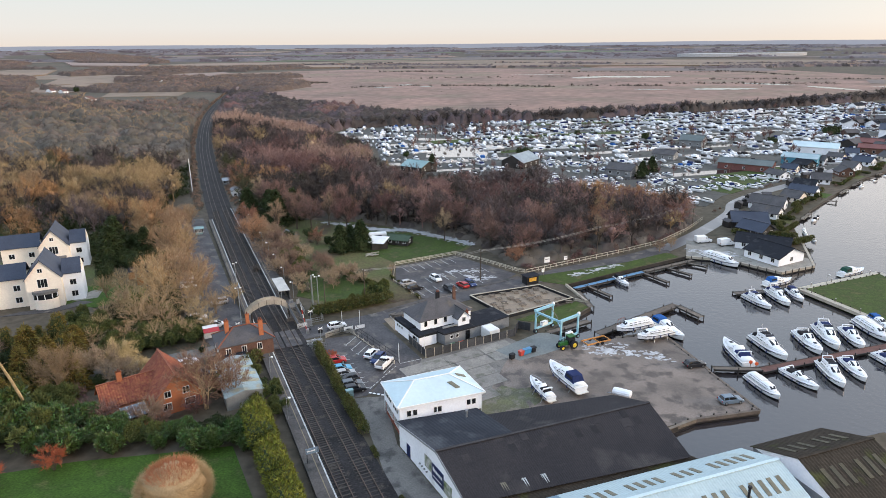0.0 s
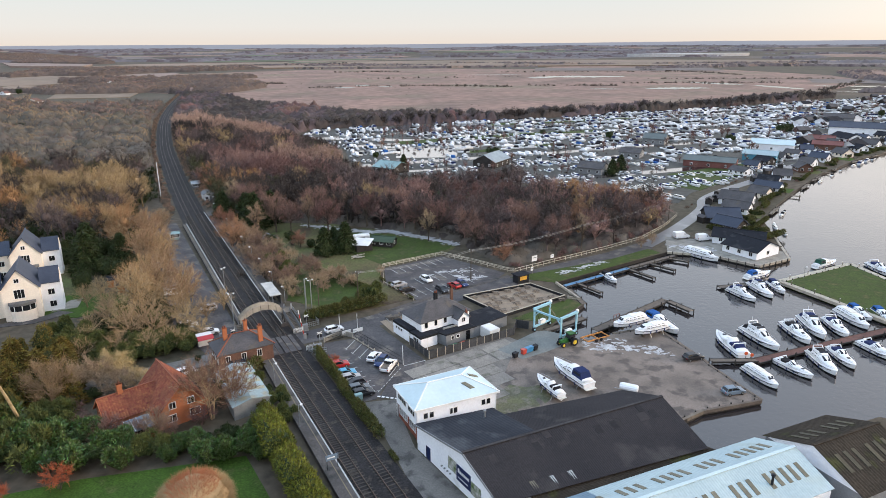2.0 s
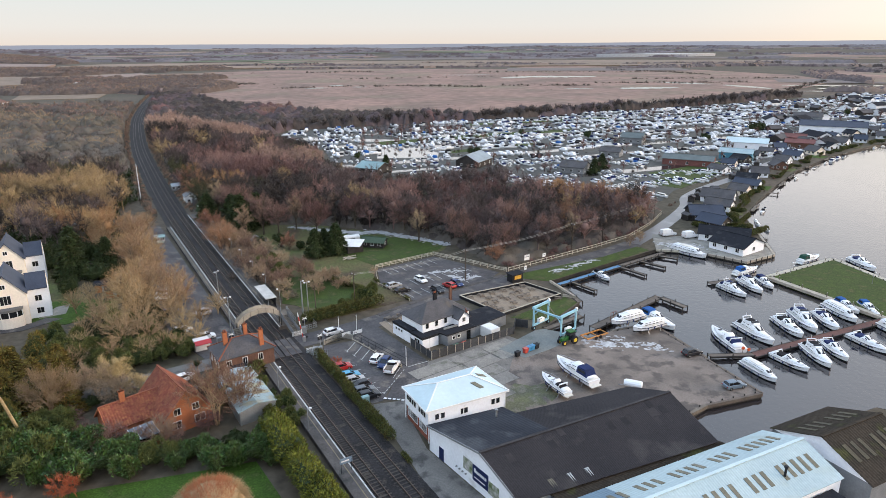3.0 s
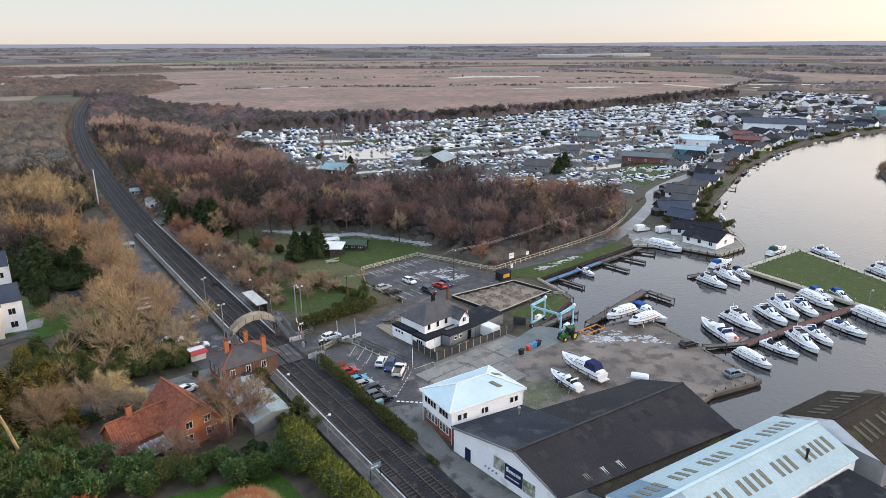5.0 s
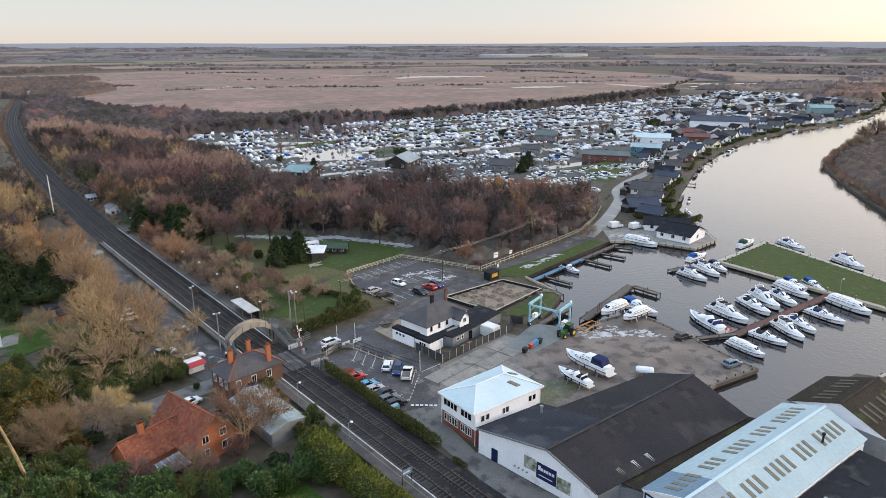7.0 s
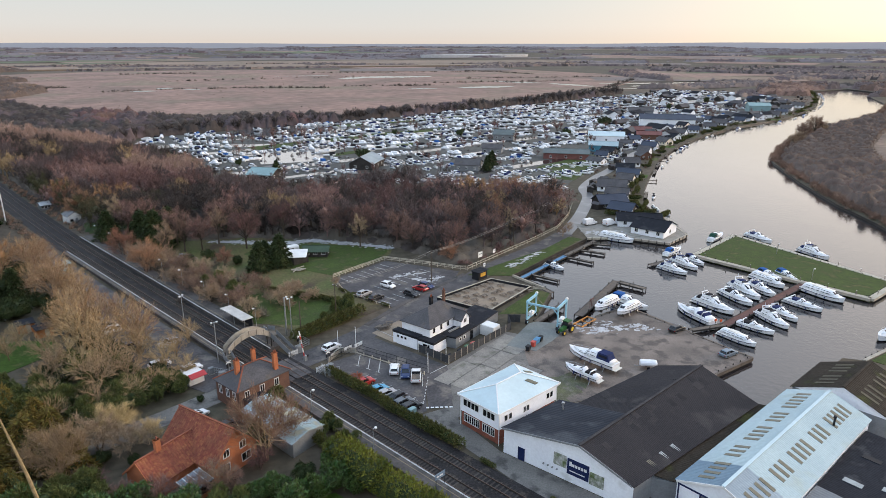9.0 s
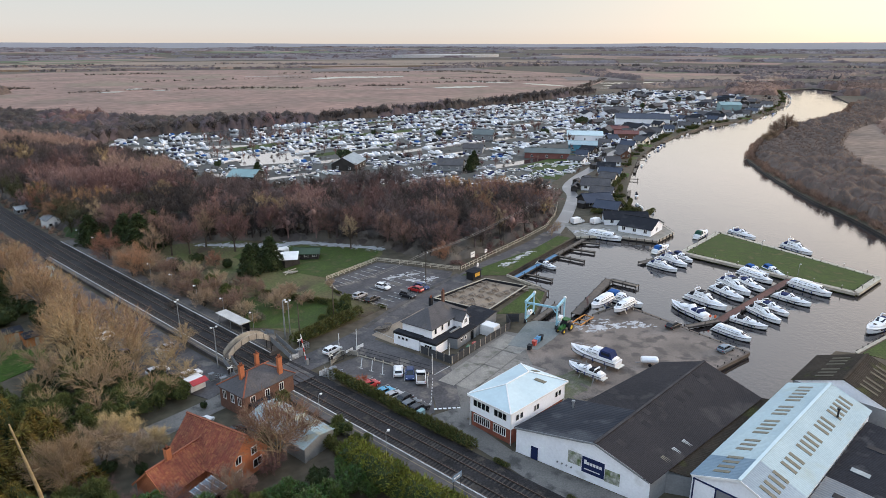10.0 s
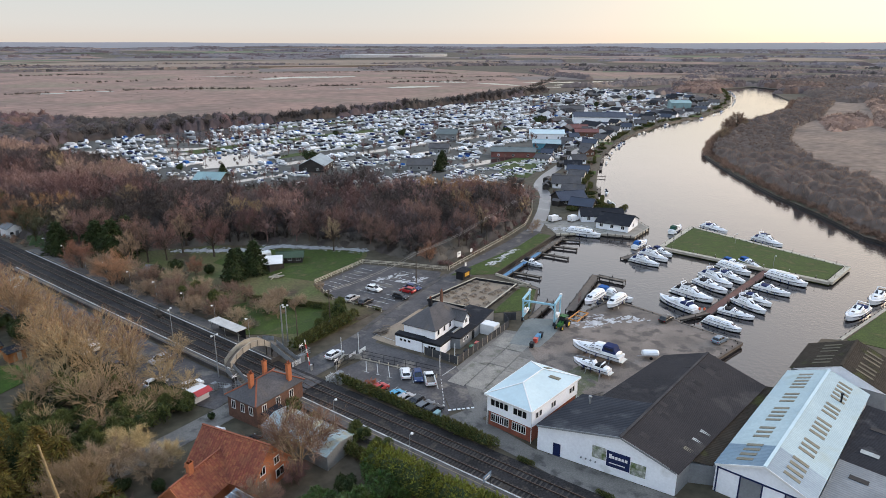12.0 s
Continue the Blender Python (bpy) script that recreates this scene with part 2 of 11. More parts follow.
def inside(x, y, poly):
    n, hit = len(poly), False
    for i in range(n):
        (ax, ay), (bx, by) = poly[i][:2], poly[(i + 1) % n][:2]
        if (ay > y) != (by > y) and x < (bx - ax) * (y - ay) / (by - ay) + ax:
            hit = not hit
    return hit

# ---- ground, water, roads ----
WATER_Z = -0.9
SHORE = [  # the river and the basin, round the water's edge
    (26.0, 126.5), (22.0, 129.5), (25.5, 133.5), (34.5, 143.5), (33.0, 153.5), (31.0, 158.5), (53.0, 171.5), (70.5, 181.5), (81.6, 178.0), (91.0, 167.0), (102.8, 172.3),
    (112.0, 197.0), (118.0, 214.0), (136.7, 236.6), (160.2, 261.8), (190.6, 292.6), (235.3, 329.1), (288.3, 362.6), (345.7, 389.8), (421.6, 415.4),
    (538.4, 484.4), (640.0, 562.0), (720.0, 640.0), (800.0, 650.0), (780.0, 590.0), (700.0, 545.0), (619.0, 468.0), (524.0, 411.5), (435.0, 372.0), (360.0, 341.0), (296.5, 307.5), (254.0, 277.5), (238.0, 260.5), (209.5, 220.5), (187.0, 184.5), (175.0, 160.5), (166.5, 146.0),
    (157.0, 131.0), (156.0, 118.0), (160.0, 90.0), (190.0, 40.0), (170.0, 20.0), (125.0, 62.0), (104.0, 94.5), (99.0, 93.4), (73.0, 88.6), (70.0, 91.0), (52.0, 85.5), (37.0, 80.5), (33.0, 90.0),
    (41.5, 95.2), (53.3, 97.8), (50.2, 112.0), (46.5, 129.0), (36.0, 126.6), (32.0, 124.0), (28.5, 124.8)]
SPIT = [(89.7, 154.4), (116.8, 166.0), (121.7, 115.7), (105.2, 110.8)]
MARINA = [(-74, 456), (-66, 486), (-6, 505), (57, 520), (130, 545), (200, 570), (300, 612), (367, 640), (560, 720), (640, 640), (538, 500), (420, 428), (345, 402), (288, 376), (235, 345), (192, 318),
          (160, 292), (130, 272), (112, 258), (99, 241), (83, 246), (73, 261), (55, 282), (16, 296), (-14, 310), (-34, 345), (-40, 392)]


def lie(x, y):
    """How high the land lies: flat by the river, low hills towards the horizon."""
    d = math.hypot(x, y)
    k = min(max((d - 1500) / 3300, 0), 1)
    return k * k * (3 - 2 * k) * (27 + 9 * noise.noise(Vector((x / 1400, y / 1400, 0.3))) + 4 * noise.noise(Vector((x / 420, y / 420, 5))))


from mathutils.geometry import delaunay_2d_cdt

pts, ring = [], []
for p in SHORE:
    pts.append(Vector(p))
for d in (60, 120, 240, 420, 640, 900, 1200, 1500, 1800, 2100, 2400, 2700, 3000, 3300, 3600, 3900, 4150, 4400, 4650, 4900):
    n = 24 if d < 400 else 72 if d < 1500 else 160
    for k in range(n):
        pts.append(Vector((d * math.cos(2 * math.pi * (k + 0.5 * (d % 7)) / n), d * math.sin(2 * math.pi * (k + 0.5 * (d % 7)) / n))))
ns = len(SHORE)
cv, ce, cf, *_ = delaunay_2d_cdt(pts, [(i, (i + 1) % ns) for i in range(ns)], [], 0, 0.001)
g = Shape()
g.v = [(p.x, p.y, lie(p.x, p.y)) for p in cv]
for t3 in cf:
    c = sum((cv[i] for i in t3), Vector((0, 0))) / 3
    if not inside(c.x, c.y, SHORE):
        g.f.append(tuple(t3))
solid("ground", g, GROUND, "flat winter valley floor of earth and leaf litter", "ground", "structure", smooth=True)

WATER = bpy.data.materials.new("river_water")
WATER.use_nodes = True
wn = WATER.node_tree
wb = wn.nodes["Principled BSDF"]
wb.inputs["Base Color"].default_value = (0.026, 0.023, 0.024, 1)
wb.inputs["Roughness"].default_value = 0.06
wb.inputs["IOR"].default_value = 1.8
wc = wn.nodes.new("ShaderNodeTexCoord")
w1, w2 = wn.nodes.new("ShaderNodeTexNoise"), wn.nodes.new("ShaderNodeTexNoise")
w1.inputs["Scale"].default_value, w2.inputs["Scale"].default_value = 0.9, 0.07
w1.inputs["Detail"].default_value = 3
wp = wn.nodes.new("ShaderNodeMath")
wp.operation = "MULTIPLY"
wbump = wn.nodes.new("ShaderNodeBump")
wbump.inputs["Strength"].default_value, wbump.inputs["Distance"].default_value = 0.24, 0.3
for n in (w1, w2):
    wn.links.new(wc.outputs["Object"], n.inputs["Vector"])
wn.links.new(w1.outputs[0], wp.inputs[0])
wn.links.new(w2.outputs[0], wp.inputs[1])
wn.links.new(wp.outputs[0], wbump.inputs["Height"])
wn.links.new(wbump.outputs[0], wb.inputs["Normal"])
wide = [(10, 60), (200, 0), (900, 480), (900, 760), (620, 760), (0, 200)]
solid("water", Shape().prism(wide, WATER_Z - 0.02, WATER_Z), WATER, "calm grey river water reflecting the dusk sky", "water", "structure")
solid("river_bed", Shape().prism(wide, -3.2, -3.0), GROUND, "dark muddy bed under the river", "river bed", "structure")

# steel and timber edging where land meets water
edge = Shape()
for i in range(ns):
    a, b = SHORE[i], SHORE[(i + 1) % ns]
    edge.add([(*a, -3.0), (*b, -3.0), (*b, 0.02), (*a, 0.02)], [(0, 1, 2, 3)])
solid("bank_edge", edge, PILE, "dark wet piled bank along the water", "river bank", "structure")


def patch(name, poly, z, material, label, category, below=0.3):
    return solid(name, Shape().prism(poly, z - below, z), material, label, category, "structure")


# marsh beyond the woods, with hedges and pools added further down
MARSH_POLY = [(-330, 900), (-235, 840), (-162, 720), (-100, 640), (-20, 578), (60, 562), (133, 576), (200, 602), (270, 624), (360, 680), (520, 790), (700, 960), (760, 1150), (700, 1420), (420, 1500), (100, 1640), (-190, 1640), (-480, 1450)]
patch("marsh", MARSH_POLY, 0.4, MARSH, "wide flat marsh of pinkish dry reed", "marsh")
patch("marsh", [(172, 118), (200, 190), (245, 250), (275, 276), (345, 322), (490, 378), (640, 440), (900, 560), (1500, 640), (1500, 100), (700, 20), (420, 0), (220, 50)], 0.4, EASTMARSH, "rough reed marsh across the river", "marsh")
patch("pasture", [(-900, 1700), (200, 1700), (900, 1600), (1500, 2000), (1300, 2400), (-700, 2500)], 4.0, PASTURE, "far winter pasture in dull green", "field", 8)
patch("pasture", [(-620, 900), (-480, 900), (-420, 1060), (-600, 1100)], 0.4, PASTURE, "far winter pasture in dull green", "field")
patch("pasture", [(-900, 1270), (-640, 1250), (-520, 1330), (-500, 1500), (-900, 1560)], 0.4, PASTURE, "far winter pasture in dull brown", "field")
patch("pasture", [(760, 1000), (1500, 900), (1900, 1300), (1000, 1450)], 0.4, MARSH, "far brown reed field", "field")

POOL = mat("still_floodwater", (0.10, 0.10, 0.10), (0.08, 0.08, 0.082), rough=0.05, spec=1.0, scale=0.05, fine=0.4, vary=0.1)
# marina ground: wet hard standing and channels between the moored boats
MARINA_WET = mat("marina_channels", (0.042, 0.040, 0.034), (0.062, 0.060, 0.052), rough=0.7, spec=0.3, scale=0.05, fine=0.5, vary=0.4, stain=(0.16, 0.16, 0.158), stain_scale=0.09, stain_at=0.62)
patch("marina_ground", MARINA, 0.1, MARINA_WET, "wet hard standing and channels of a large marina", "marina ground")

# ---- railway ----
RAIL_U, RAIL_R, RAIL_0 = Vector((-0.406, 0.914, 0)), Vector((0.914, 0.406, 0)), Vector((-36.1, 122.8, 0))


def rail(s, o, z=0.0):
    """A place by the railway: s metres along from the crossing, o metres to the right of the near platform's edge."""
    return RAIL_0 + RAIL_U * s + RAIL_R * o + Vector((0, 0, z))


RAIL_LINE = smooth_line([rail(s, o) for s, o in ((-110, 4.0), (-55, 3.4), (-25, 3.2), (0, 2.9), (40, 2.3), (127, 3.2), (220, 7.1), (328, 14.2), (470, 29.6), (611, 52), (778, 85), (930, 120))], 5.0)
solid("track_bed", strip(RAIL_LINE, -4.6, 4.6, -0.3, 0.10), BALLAST, "dark stone ballast under a double railway line", "track bed", "structure")
for nm, o in (("rail_track", -1.85), ("rail_track", 1.85)):
    tr = thing(nm, "pair of rusty steel rails on sleepers", "railway track", group="railway tracks", kind="structure")
    for side in (-0.72, 0.72):
        part("rail", strip(RAIL_LINE, o + side - 0.06, o + side + 0.06, 0.15, 0.33), RAIL, tr)
# long timber-dark shoulders to the railway
solid("track_verge", strip(RAIL_LINE[22:], -6.6, 6.6, -0.3, 0.05), GROUND, "rough grass verge beside the railway", "verge", "structure")

# ---- roads, yards, quays ----
def road(name, line, w, material, label, z=0.06, step=3.0):
    return solid(name, strip(smooth_line(line, step), -w / 2, w / 2, z - 0.3, z), material, label, "road", "structure")


ROAD_A = [(-130, 88), (-92, 104), (-69, 112.0), (-57, 117.2), (-46, 122.6), (-38.5, 126.3), (-31.5, 129.6), (-23, 133.8), (-15, 138.2), (-4, 145.8), (5, 151.6), (20, 161.0), (34, 169.5), (53, 179.5), (66, 188), (76, 198), (88, 211), (104, 231), (112, 246), (128, 262), (146, 276), (162, 289), (186, 311), (214, 338), (241, 363), (300, 410), (380, 460)]
road("road", ROAD_A[5:15], 6.0, ASPHALT, "narrow grey asphalt lane running past the station and the river", 0.06)
road("lane", ROAD_A[:6], 4.8, LANE, "narrow pale lane running between hedges", 0.058)
road("road", ROAD_A[14:], 4.6, WETROAD, "damp pale lane between the chalets and the marina", 0.064)
road("pavement", [(-14, 141.9), (-4, 149.6), (5, 155.4), (20, 164.8)], 1.2, PLATFORM, "narrow paved footway beside the lane", 0.12)
# lane along the front of the sheds
patch("service_lane", [(-16.2, 102.6), (-9.0, 103.5), (-10.0, 99.3), (-7.6, 88.5), (2.9, 69.4), (14, 42), (6, 40), (-4.5, 66), (-8.4, 79.4), (-13.0, 94)], 0.05, LANE, "grey service lane between the hedge and the sheds", "road")
patch("pub_forecourt", [(-22, 131.2), (-14.2, 135.2), (-10.6, 128.5), (-4.7, 117.6), (-5.2, 114.5), (-9.2, 103.6), (-13.5, 104.0), (-10.0, 115.6), (-19.5, 129)], 0.07, ASPHALT, "asphalt drive between the pub and its car park", "road")
patch("car_park", [(-19.6, 128.9), (-9.9, 115.2), (-14.0, 103.6), (-17.2, 102.4), (-24.6, 116.5), (-25.5, 127.2)], 0.055, ASPHALT, "small asphalt car park with painted bays", "car park")
patch("pub_terrace", [(-14.0, 137.4), (-10.4, 139.6), (-4.6, 142.5), (2.0, 146.5), (6.5, 144.0), (-8.0, 130.0), (-11.0, 131.0)], 0.075, GRAVEL, "sandy gravel strip beside the pub", "terrace")
# public car park with its bays
patch("car_park", [(-13.6, 174.0), (3.2, 183.4), (19.4, 167.2), (15.5, 161.6), (-5.4, 149.6), (-13.0, 162.8)], 0.065, ASPHALT, "walled public car park of patched asphalt", "car park")
# station car park
patch("car_park", [rail(8, -3.0), rail(118, -3.6), rail(118, -13), rail(60, -16), rail(20, -15), rail(6, -11)], 0.08, ASPHALT, "station car park of grey asphalt", "car park")
# boat yard
patch("yard_gravel", [(20.5, 123.5), (13.0, 119.0), (9.0, 108.0), (5.6, 96.0), (4.0, 92.0), (20, 92), (31, 91.0), (41.4, 95.1), (53.2, 97.9), (50.2, 112.0), (46.4, 128.9), (36.0, 126.5), (32.0, 123.9), (28.4, 124.6)], 0.06, YARD, "muddy gravel boat yard with puddles and tyre marks", "boat yard")
patch("hoist_dock", [(10.2, 121.0), (20.0, 129.2), (22.2, 129.4), (26.2, 126.6), (28.4, 124.7), (20.2, 119.4), (14.6, 116.5)], 0.09, SLAB, "pale worn concrete apron of the boat hoist", "dock")
# big concrete slabs between the pub fence and the office
slabs = thing("concrete_apron", "large weathered concrete slabs with dark open joints", "concrete paving", kind="structure")
ax, ay, adx, ady = -5.6, 115.6, Vector((0.86, 0.51, 0)), Vector((0.51, -0.86, 0))
part("bedding", Shape().prism([(-5.7, 116.8), (13.2, 127.4), (20.2, 119.2), (13.2, 119.2), (9.2, 108.0), (5.4, 96.5), (-1, 101.5), (-10.2, 99.6), (-9.0, 104)], -0.2, 0.052), LANE, slabs, "dark gritty joints between slabs")
apron = [(-6.2, 117), (13.3, 127.6), (20, 119.5), (13.0, 118.8), (8.8, 107.5), (4.6, 99.0), (1.0, 101.5), (-9.8, 99.5), (-9.4, 105)]
rng = np.random.default_rng(15)
for j in range(5):
    run = -2.0 - rng.random() * 3
    while run < 26:
        ln = 5.5 + 5 * rng.random()
        gap = .16 + .3 * (rng.random() < .3)
        o = Vector((ax, ay, 0)) + adx * run + ady * (0.2 + j * 3.7)
        q = [o, o + adx * (ln - gap), o + adx * (ln - gap) + ady * 3.42, o + ady * 3.42]
        c = sum(q, Vector()) / 4
        if inside(c.x, c.y, apron) and sum(inside(p.x, p.y, apron) for p in q) > 1:
            part("slab", Shape().prism([(p.x, p.y) for p in q], -0.1, 0.075 + .006 * rng.random()), CONCRETE, slabs)
        run += ln
# lawns
patch("lawn", [(-75, 60), (-75, 79), (-56, 84.6), (-43.6, 86.6), (-33.4, 88.4), (-22.5, 68), (-18, 55)], 0.08, GRASS, "bright mown garden lawn", "lawn")
patch("lawn", [(-128, 158), (-112, 158), (-100, 150), (-88, 150), (-84, 160), (-96, 176), (-112, 196), (-130, 196)], 0.08, ROUGH, "rough lawn and worn earth round the cream house", "lawn")
patch("meadow", [rail(30, 12), (-26, 141), (-15, 146), (-6.5, 150.5), (-14.5, 163), (-14.5, 175), (3, 185), (7, 190), (9, 195), (-12, 211), (-30, 222), (-60, 228)], 0.05, ROUGH, "grassy meadow with bare patches beside the wood", "meadow")
patch("lawn", [(-24, 189), (-14, 177), (2, 186), (6, 191), (7.5, 195), (-12, 208), (-26, 214), (-34, 205)], 0.07, TURF, "green lawn between the barn and the wood", "lawn")
patch("lawn", [(-37, 152), (-25, 146), (-16, 155), (-22, 166), (-38, 172)], 0.07, TURF, "green lawn between bare shrubs", "lawn")
patch("lawn", [(20.0, 163.5), (31.0, 158.8), (53.0, 171.7), (68, 181), (66, 185), (52, 176.5)], 0.075, TURF, "grass strip along the moorings", "lawn")
patch("lawn", [(16, 136.5), (24.6, 133.4), (34.0, 143.7), (31.8, 147.2)], 0.075, TURF, "grass patch beside the garden wall", "lawn")
ICE = mat("ice_and_far_water_sheen", (0.50, 0.50, 0.50), (0.30, 0.30, 0.31), rough=0.4, scale=0.5, fine=3.0, vary=0.25)


def puddle(line, w, z, seed, label, material=None):
    """A winding shallow sheet of ice or standing water with a ragged rim."""
    rng = np.random.default_rng(seed)
    ln = smooth_line(line, 1.2)
    a, b = [], []
    for i, p in enumerate(ln):
        k = w * (0.35 + 0.65 * math.sin(math.pi * (i + 0.5) / len(ln))) * (0.55 + 0.9 * rng.random())
        d = (ln[min(i + 1, len(ln) - 1)] - ln[max(i - 1, 0)]).normalized()
        n = Vector((d.y, -d.x, 0))
        a.append(p - n * k / 2 * (0.6 + 0.8 * rng.random()))
        b.append(p + n * k / 2 * (0.6 + 0.8 * rng.random()))
    ring = a + b[::-1]
    if material is None:
        sh = Shape()
        for i in range(int(sum((q - p).length for p, q in zip(ln, ln[1:])) * w * 9)):
            u = rng.random()
            p = ln[int(u * (len(ln) - 1))] + Vector((rng.normal() * .7, rng.normal() * w * .26, 0))
            if noise.noise(Vector((p.x * .55, p.y * .9, seed))) < -.08:
                continue
            r, a0, st = .06 + .34 * rng.random() ** 1.6, rng.random() * 6.28, .8 + 1.2 * rng.random()
            sh.add([(p.x + r * st * (.6 + .6 * rng.random()) * math.cos(a0 + k * .785), p.y + r * (.6 + .6 * rng.random()) * math.sin(a0 + k * .785), z + .00001 * i) for k in range(8)], [tuple(range(8))])
        return solid("puddle", sh, ICE, label, "puddle", "structure")
    return solid("puddle", Shape().add([(p.x, p.y, z) for p in ring], [(i, i + 1, len(ring) - 2 - i, len(ring) - 1 - i) for i in range(len(a) - 1)]), material or ICE, label, "puddle", "structure")


# quay walls and jetties
def deck(name, line, w, z, label, category="jetty", material=None, boards=True):
    """A timber jetty: planked deck, edge beams and piles down into the water."""
    j = thing(name, label, category)
    ln = smooth_line(line, 50) if len(line) < 3 else [Vector((*p, 0)) for p in line]
    material = material or WOOD
    part("deck", strip(ln, -w / 2, w / 2, z - 0.14, z), material, j)
    for o in (-w / 2, w / 2):
        part("edge_beam", strip(ln, o - 0.08, o + 0.08, z - 0.32, z + 0.06), PILE, j)
    total = sum((ln[i + 1] - ln[i]).length for i in range(len(ln) - 1))
    for i in range(len(ln) - 1):
        a, b = ln[i], ln[i + 1]
        d = (b - a).normalized()
        s = Vector((d.y, -d.x, 0))
        n = max(1, int((b - a).length / 3.2))
        for k in range(n + 1):
            for o in (-w / 2 - 0.06, w / 2 + 0.06):
                p = a + d * ((b - a).length * k / n) + s * o
                part("post", Shape().tube((p.x, p.y, -3.0), (p.x, p.y, z + (0.55 if k % 2 else 0.2)), 0.11, n=6), PILE, j)
    return j


deck("jetty", [(33.0, 129.0), (55.1, 144.8)], 2.0, 0.0, "weathered timber pier out into the basin")
deck("jetty", [(55.3, 144.2), (58.4, 137.6)], 1.6, 0.0, "short timber arm at the end of the pier")
deck("jetty", [(60.2, 112.5), (103.0, 126.2)], 2.0, -0.25, "brown planked pontoon between the moored cruisers", material=mat("red_brown_deck", (0.16, 0.085, 0.07), (0.12, 0.065, 0.055), scale=0.6, fine=6))
deck("jetty", [(51.5, 113.2), (60.5, 112.6)], 1.3, -0.1, "narrow timber gangway to the pontoon")
deck("jetty", [(72.5, 152.7), (89.0, 155.0)], 1.8, -0.3, "grey timber pontoon beside the grass spit")
deck("jetty", [(34.6, 143.8), (33.4, 153.8)], 1.4, 0.05, "timber walkway along the garden wall")
deck("jetty", [(22.3, 129.6), (32.4, 135.6)], 1.5, 0.05, "timber finger pier beside the hoist dock")
BLUE_DECK = mat("blue_painted_deck", (0.12, 0.24, 0.38), (0.10, 0.19, 0.30), scale=0.8, fine=6)
deck("jetty", [(33.2, 156.6), (54.2, 168.6)], 1.5, -0.1, "blue covered mooring walkway", material=BLUE_DECK)
deck("jetty", [(54.6, 168.9), (71.4, 178.4)], 1.3, -0.1, "weathered timber mooring walkway beside grass")
for a, b in (((36.8, 158.6), (41.2, 151.2)), ((53.9, 168.4), (58.4, 160.6)), ((61.4, 172.6), (66.4, 166.2)), ((68.4, 176.6), (73.2, 172.8))):
    deck("jetty", [a, b], 0.9, -0.2, "short weathered timber finger jetty")
# quay edge of the yard and the spit, with capping beams
def capping(name, pts, label, w=0.7, z=0.14, posts=True, closed=False, timber=None):
    c = thing(name, label, "quay", kind="structure")
    ln = [Vector((*p, 0)) for p in pts]
    if closed:
        ln.append(ln[0])
    for i in range(len(ln) - 1):
        d = (ln[i + 1] - ln[i]).normalized()
        sub = [ln[i], ln[i + 1]]
        part("capping", strip(sub, -w / 2, w / 2, -0.5, z), timber or PALEWOOD, c)
        n = max(1, int((ln[i + 1] - ln[i]).length / 2.4))
        for k in range(n):
            p = ln[i] + (ln[i + 1] - ln[i]) * (k + 0.5) / n + Vector((d.y, -d.x, 0)) * (w / 2 + 0.1)
            part("post", Shape().tube((p.x, p.y, -3.0), (p.x, p.y, z + 0.25 if posts else z), 0.12), PILE, c)
    return c


capping("quay_edge", [(36.2, 126.7), (46.5, 129.1), (50.3, 112.2)], "timber capped quay edge of the boat yard", timber=WOOD)
capping("quay_edge", [(50.0, 112.0), (53.3, 97.8), (41.5, 95.2), (34, 91.2)], "timber capped quay edge of the boat yard", .5, timber=WOOD)
capping("quay_edge", [(70.5, 181.5), (81.6, 178.0), (91.0, 167.0), (102.8, 172.3), (112, 197)], "concrete capped quay round the white boathouse")
capping("quay_edge", [(99.0, 93.4), (73.0, 88.6)], "timber quay by the small lawn")
spit = thing("grass_spit", "long grassed mooring spit with timber edging", "spit", kind="structure")
part("turf", Shape().prism(SPIT, -3.0, 0.12), TURF, spit)
capping("spit_edge", SPIT, "pale timber walkway round the grass spit", 1.5, 0.2, closed=True)
patch("lawn", [(99.2, 93.0), (74.0, 88.0), (80, 74), (110, 70), (106, 92)], 0.07, TURF, "small riverside lawn beside the boat sheds", "lawn")

# ---- buildings ----
BROWNROOF = mat("brown_asbestos_sheet", (0.031, 0.0285, 0.031), (0.022, 0.021, 0.024), rough=0.9, spec=0.2, scale=0.12, fine=5, vary=0.3, stain=(0.05, 0.046, 0.046), stain_scale=0.2, stain_at=0.58)
MOSSROOF = mat("mossy_brown_sheet", (0.046, 0.036, 0.027), (0.031, 0.026, 0.02), rough=0.95, spec=0.15, scale=0.25, fine=3, vary=0.35, stain=(0.055, 0.055, 0.022), stain_scale=0.25, stain_at=.56)
ICEROOF = mat("pale_blue_sheet", (0.40, 0.485, 0.495), (0.35, 0.435, 0.455), rough=0.8, spec=0.2, scale=0.12, fine=2, vary=0.08, stain=(0.36, 0.42, 0.40), stain_scale=0.25, stain_at=.58)
ICEROOF_OLD = mat("dulled_blue_sheet", (0.17, 0.245, 0.30), (0.145, 0.21, 0.265), rough=0.6, scale=0.2, fine=2, vary=0.1)
ICEROOF_WORN = mat("greyed_blue_sheet", (0.30, 0.355, 0.39), (0.25, 0.30, 0.335), rough=0.7, scale=0.2, fine=2, vary=0.1)
WHITEROOF = mat("white_membrane_roof", (0.52, 0.62, 0.64), (0.47, 0.575, 0.60), rough=0.85, spec=0.2, scale=0.2, fine=2, vary=0.05, stain=(0.44, 0.53, 0.56), stain_scale=0.25)
